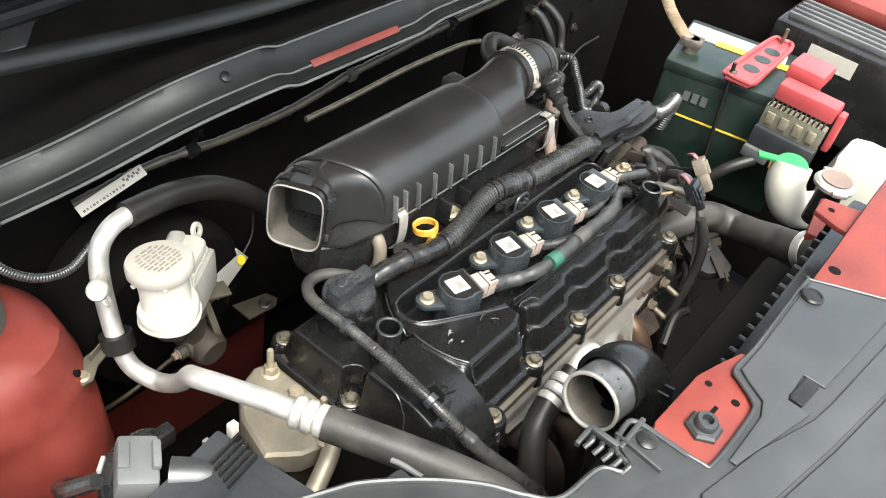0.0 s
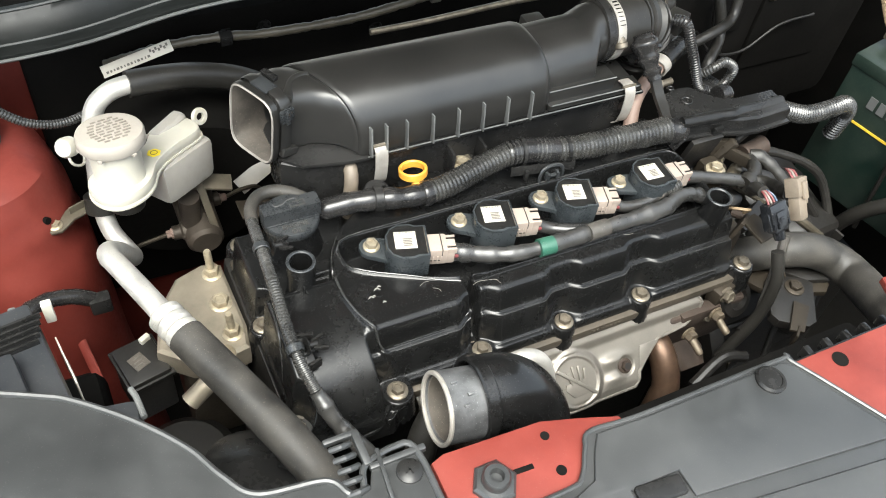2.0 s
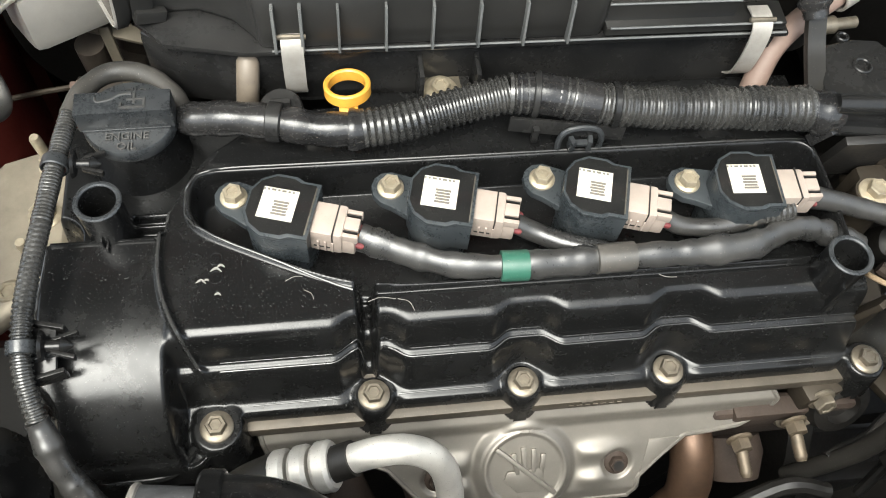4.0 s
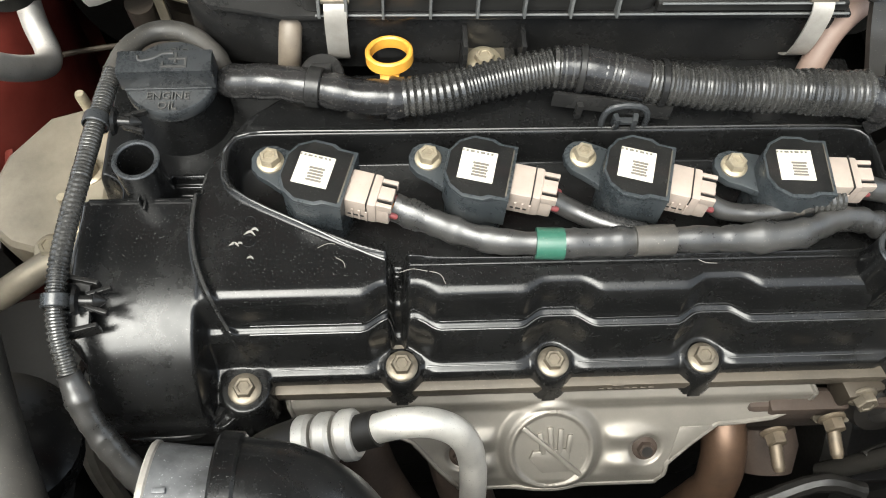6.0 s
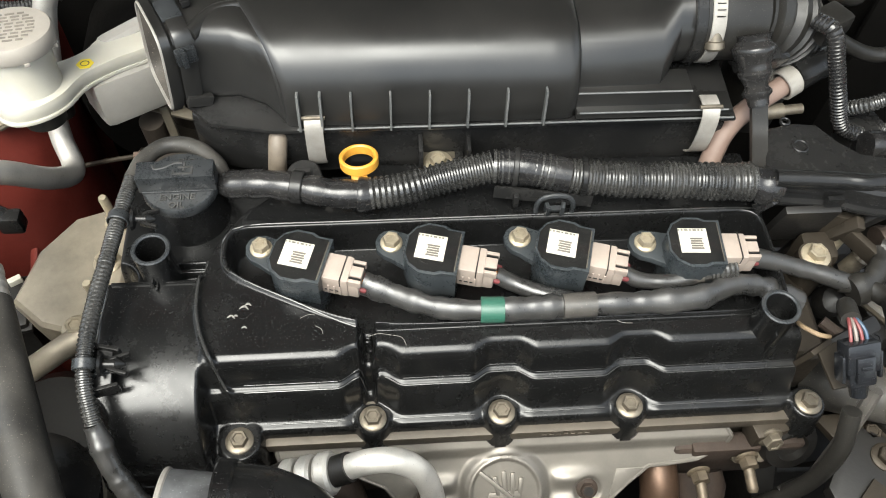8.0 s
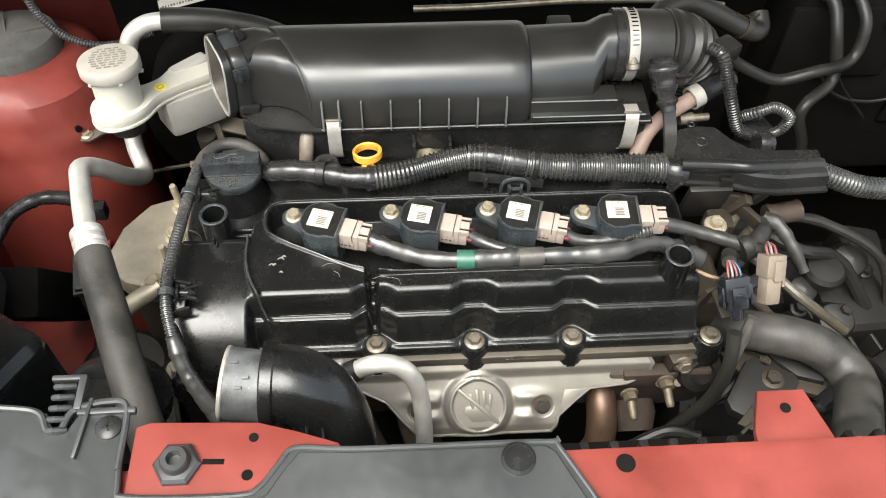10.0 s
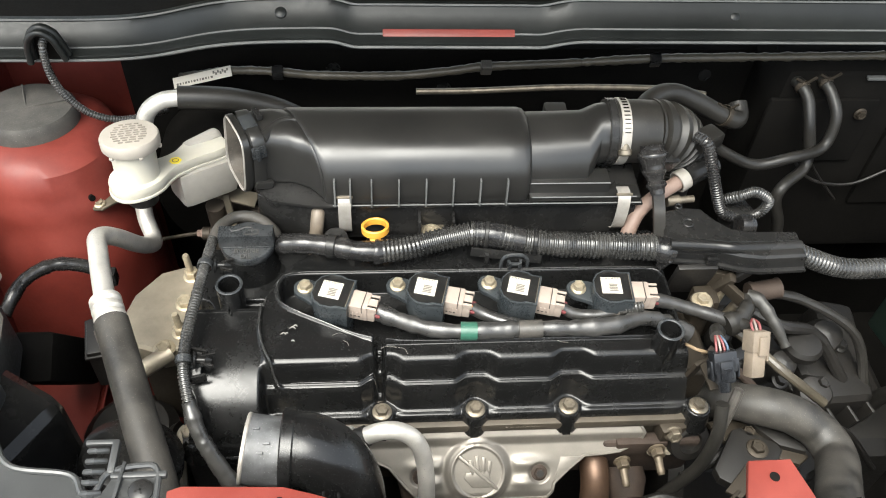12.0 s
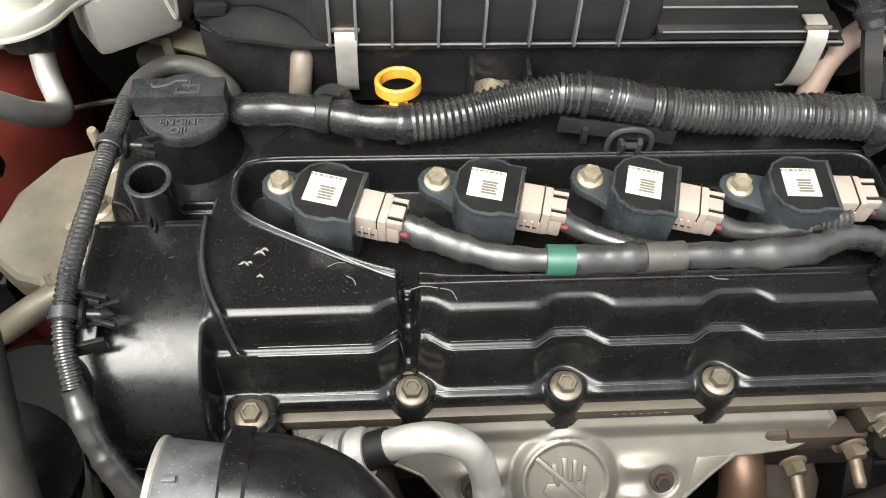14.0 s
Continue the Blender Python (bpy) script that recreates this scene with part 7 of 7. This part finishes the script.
CT = pose(0.3735, -0.1095, 0.0125, -40, -4, 6) @ Matrix.Scale(0.82, 4)
part("housing", (block((0, 0, 0.004), (0.026, 0.017, 0.024), 0.002) + block((0, 0, -0.011), (0.022, 0.015, 0.018), 0.003) + lathe([(0.0065, -0.03), (0.0075, -0.019)], (0, 0, 0), seg=14)).move(CT), DARKBLUE, conn)
part("frame", (block((0, -0.0095, -0.004), (0.014, 0.003, 0.02), 0.001) + block((0, -0.0115, -0.002), (0.008, 0.002, 0.003), 0.0005) + block((0.0145, 0, -0.004), (0.003, 0.012, 0.022), 0.001) + block((-0.0145, 0, -0.004), (0.003, 0.012, 0.022), 0.001)).move(CT), DARKBLUE, conn)
for k, (x, m) in enumerate(((-0.006, WIRERED), (-0.0015, WIREWHITE), (0.003, WIRERED), (0.007, WIREBLUE))):
    part("wire", sweep([(x, 0.0, 0.014), (x * 0.9, 0.002, 0.022), (x * 0.5, 0.008, 0.029), (0.002, 0.02, 0.03)], 0.0014, 8).move(CT), m, conn)
part("sleeve", sweep([(0.0, 0.01, 0.028), (0.008, 0.03, 0.03), (0.02, 0.05, 0.02)], 0.0075, 12).move(CT), RUBBER, conn)
part("lead", sweep([(0.377, -0.13, -0.02), (0.376, -0.146, -0.05), (0.37, -0.152, -0.1), (0.35, -0.15, -0.16)], 0.0062, 12), RUBBER, conn)
conn2 = thing("sensor_plug", (0.4, -0.104, 0.01), "dusty cream sensor plug with red wires", "connector")
CU = pose(0.402, -0.1, 0.0255, -40, 14, 12) @ Matrix.Scale(0.86, 4)
part("housing", (block((0, 0, 0.006), (0.022, 0.017, 0.022), 0.002) + block((0, 0, -0.018), (0.018, 0.014, 0.028), 0.003)).move(CU), DIRTYPLUG, conn2)
part("latch", (block((0.001, -0.0095, 0.002), (0.01, 0.003, 0.02), 0.001) + block((0.012, 0, -0.002), (0.003, 0.012, 0.026), 0.001)).move(CU), DIRTYPLUG, conn2)
for k, x in enumerate((-0.005, 0.0, 0.005)):
    part("wire", sweep([(x, 0, 0.016), (x, 0.004, 0.024), (0.004, 0.012, 0.026)], 0.0014, 8).move(CU), WIRERED if k != 1 else WIREWHITE, conn2)
part("lead", sweep([(0.395, -0.118, -0.016), (0.388, -0.13, -0.04), (0.376, -0.148, -0.09)], 0.005, 10), GREYTAPE, conn2)
holder = solid("plug_bracket", block((0.367, -0.084, -0.034), (0.018, 0.004, 0.04), 0.001, (10, 0, 30)) + block((0.378, -0.098, -0.02), (0.02, 0.03, 0.003), 0.001, (10, 0, 10)), CAST, "thin plated bracket that holds the sensor plugs", "bracket")
sleeve = thing("torn_sleeve_wiring", (0.42, -0.05, -0.01), "torn grey sleeve over wiring at the engine end", "wiring")
part("sleeve", sweep([(0.4, -0.036, -0.02), (0.416, -0.042, -0.018), (0.424, -0.056, -0.012), (0.412, -0.08, 0.004), (0.4, -0.094, 0.018)], 0.0068, 14, 0.003, flat=0.7, lumps=0.2), RUBBER, sleeve)
part("junction", sweep([(0.406, -0.044, -0.02), (0.42, -0.038, -0.018), (0.431, -0.026, -0.016), (0.436, -0.014, -0.016)], lambda t: 0.0105 - 0.003 * t, 14, 0.003, flat=0.75, lumps=0.22), RUBBER, sleeve)
part("flap", sweep([(0.434, -0.014, -0.014), (0.444, -0.022, -0.012), (0.456, -0.042, -0.022), (0.466, -0.06, -0.036)], lambda t: 0.0075 - 0.003 * t, 12, 0.003, flat=0.45, lumps=0.2), RUBBER, sleeve)
part("bent_clip", sweep([(0.357, -0.07, -0.012), (0.354, -0.078, -0.002), (0.36, -0.086, 0.002), (0.369, -0.086, -0.002), (0.37, -0.08, -0.012)], 0.0016, 8, 0.002), BRASS, sleeve, "tan bent wire clip")

# ---- battery ----
bat = thing("battery", (0.78, -0.03, -0.2), "dark green car battery with a red hold-down bar", "battery")
part("case", block((0.785, -0.03, -0.1), (0.175, 0.225, 0.18), 0.006), BATTERY, bat)
part("stripe", block((0.6965, -0.03, -0.075), (0.001, 0.2, 0.003), 0), GOLD, bat)
part("lid", block((0.785, -0.03, -0.003), (0.178, 0.228, 0.018), 0.004), BATTERY, bat)
part("top_label", block((0.83, 0.0, 0.0065), (0.05, 0.16, 0.001), 0), PAPER, bat)
part("top_label", block((0.81, -0.05, 0.007), (0.02, 0.16, 0.001), 0), GOLD, bat)
part("braid", sweep([(0.745, 0.066, 0.024), (0.752, 0.085, 0.034), (0.775, 0.115, 0.05), (0.79, 0.15, 0.09), (0.8, 0.18, 0.13)], 0.009, 10, 0.003, 0.0008, 0.004, flat=0.4), BRASS, bat, "tan braided earth strap")
part("terminal", block((0.75, 0.062, 0.022), (0.03, 0.034, 0.012), 0.003), STEEL, bat)
part("post", lathe([(0.012, 0), (0.01, 0.02), (0.009, 0.022)], (0.75, 0.06, 0.006)), STEEL, bat)
for k in range(3):
    part("print_bar", block((0.696, 0.035 - 0.014 * k, -0.04), (0.001, 0.01, 0.016), 0), GREYPLUG, bat)
shift_thing(bat, -0.002, 0.017, -0.004, 12)
bar = thing("battery_hold_down", (0.8, -0.035, 0.01), "red slotted hold-down bar across the battery with a threaded rod", "bracket")
part("bar", prism([(0.69, -0.055), (0.688, -0.02), (0.7, -0.012), (0.86, -0.016), (0.885, -0.02), (0.888, -0.045), (0.875, -0.056), (0.715, -0.062)], 0.008, 0.014, 0.002), REDPLASTIC, bar)
part("rim", sweep([(0.692, -0.05, 0.016), (0.692, -0.02, 0.016), (0.71, -0.014, 0.016), (0.87, -0.018, 0.016), (0.883, -0.03, 0.016), (0.872, -0.053, 0.016), (0.71, -0.058, 0.016), (0.692, -0.05, 0.016)], 0.0035, 8, 0.006), REDPLASTIC, bar)
for x in (0.745, 0.79, 0.83):
    part("slot", lathe([(0.013, 0.0141), (0.013, 0.0146)], (x, -0.037, 0), seg=20), BATTERY, bar)
part("rod", lathe([(0.003, -0.2), (0.003, 0.035)], (0.6935, -0.027, 0), (0, 0.09, 1), 10), GREASE_SHADE, bar)
part("rod_nut", hex_head((0.696, -0.026, 0.016), 0.01, 0.007, 0.009), STEEL, bar)
part("rod", lathe([(0.003, -0.05), (0.003, 0.04)], (0.875, -0.035, 0), (0, 0, 1), 10), STEEL, bar)
shift_thing(bar, -0.01, 0.008, 0.002)
fuse = thing("fusible_link_box", (0.73, -0.15, 0.0), "red and smoky fusible link box on the battery terminal", "fuse box")
part("cover", block((0.79, -0.12, 0.02), (0.06, 0.055, 0.025), 0.006) + block((0.735, -0.145, 0.004), (0.035, 0.09, 0.026), 0.005) + block((0.73, -0.197, -0.02), (0.022, 0.01, 0.06), 0.003), REDPLASTIC, fuse, "red terminal cover")
part("window", block((0.708, -0.145, -0.028), (0.02, 0.09, 0.035), 0.003), CLEAR, fuse)
for k in range(12):
    part("fin", block((0.702, -0.184 + 0.0072 * k, -0.006), (0.01, 0.002, 0.008), 0.0005), GREASE_SHADE, fuse)
for k in range(4):
    part("fuse_blade", block((0.697, -0.176 + 0.021 * k, -0.028), (0.003, 0.012, 0.018), 0.001), ZINC, fuse)
part("base", block((0.702, -0.145, -0.06), (0.025, 0.092, 0.032), 0.003), SLATE, fuse)
part("plug", block((0.695, -0.118, -0.085), (0.025, 0.04, 0.018), 0.003), GREYPLUG, fuse)
part("plug", block((0.695, -0.158, -0.085), (0.025, 0.03, 0.018), 0.003), ORANGE, fuse)
part("cable", sweep([(0.69, -0.12, -0.095), (0.66, -0.09, -0.12), (0.65, -0.06, -0.18), (0.66, -0.04, -0.3)], 0.009, 12), RUBBER, fuse)
shift_thing(fuse, -0.024, 0.016, 0.017)
ecu = thing("control_box", (0.98, -0.12, 0.02), "black control box with ribbed silver top behind the battery", "control box")
part("case", block((0.99, -0.12, -0.05), (0.14, 0.26, 0.16), 0.008), BLACK, ecu)
for k in range(5):
    part("ridge", block((0.95 + 0.02 * k, -0.1, 0.034), (0.008, 0.2, 0.01), 0.002), GREYPLUG, ecu)
part("label", block((0.919, -0.1, -0.0), (0.001, 0.08, 0.03), 0), PAPER, ecu)
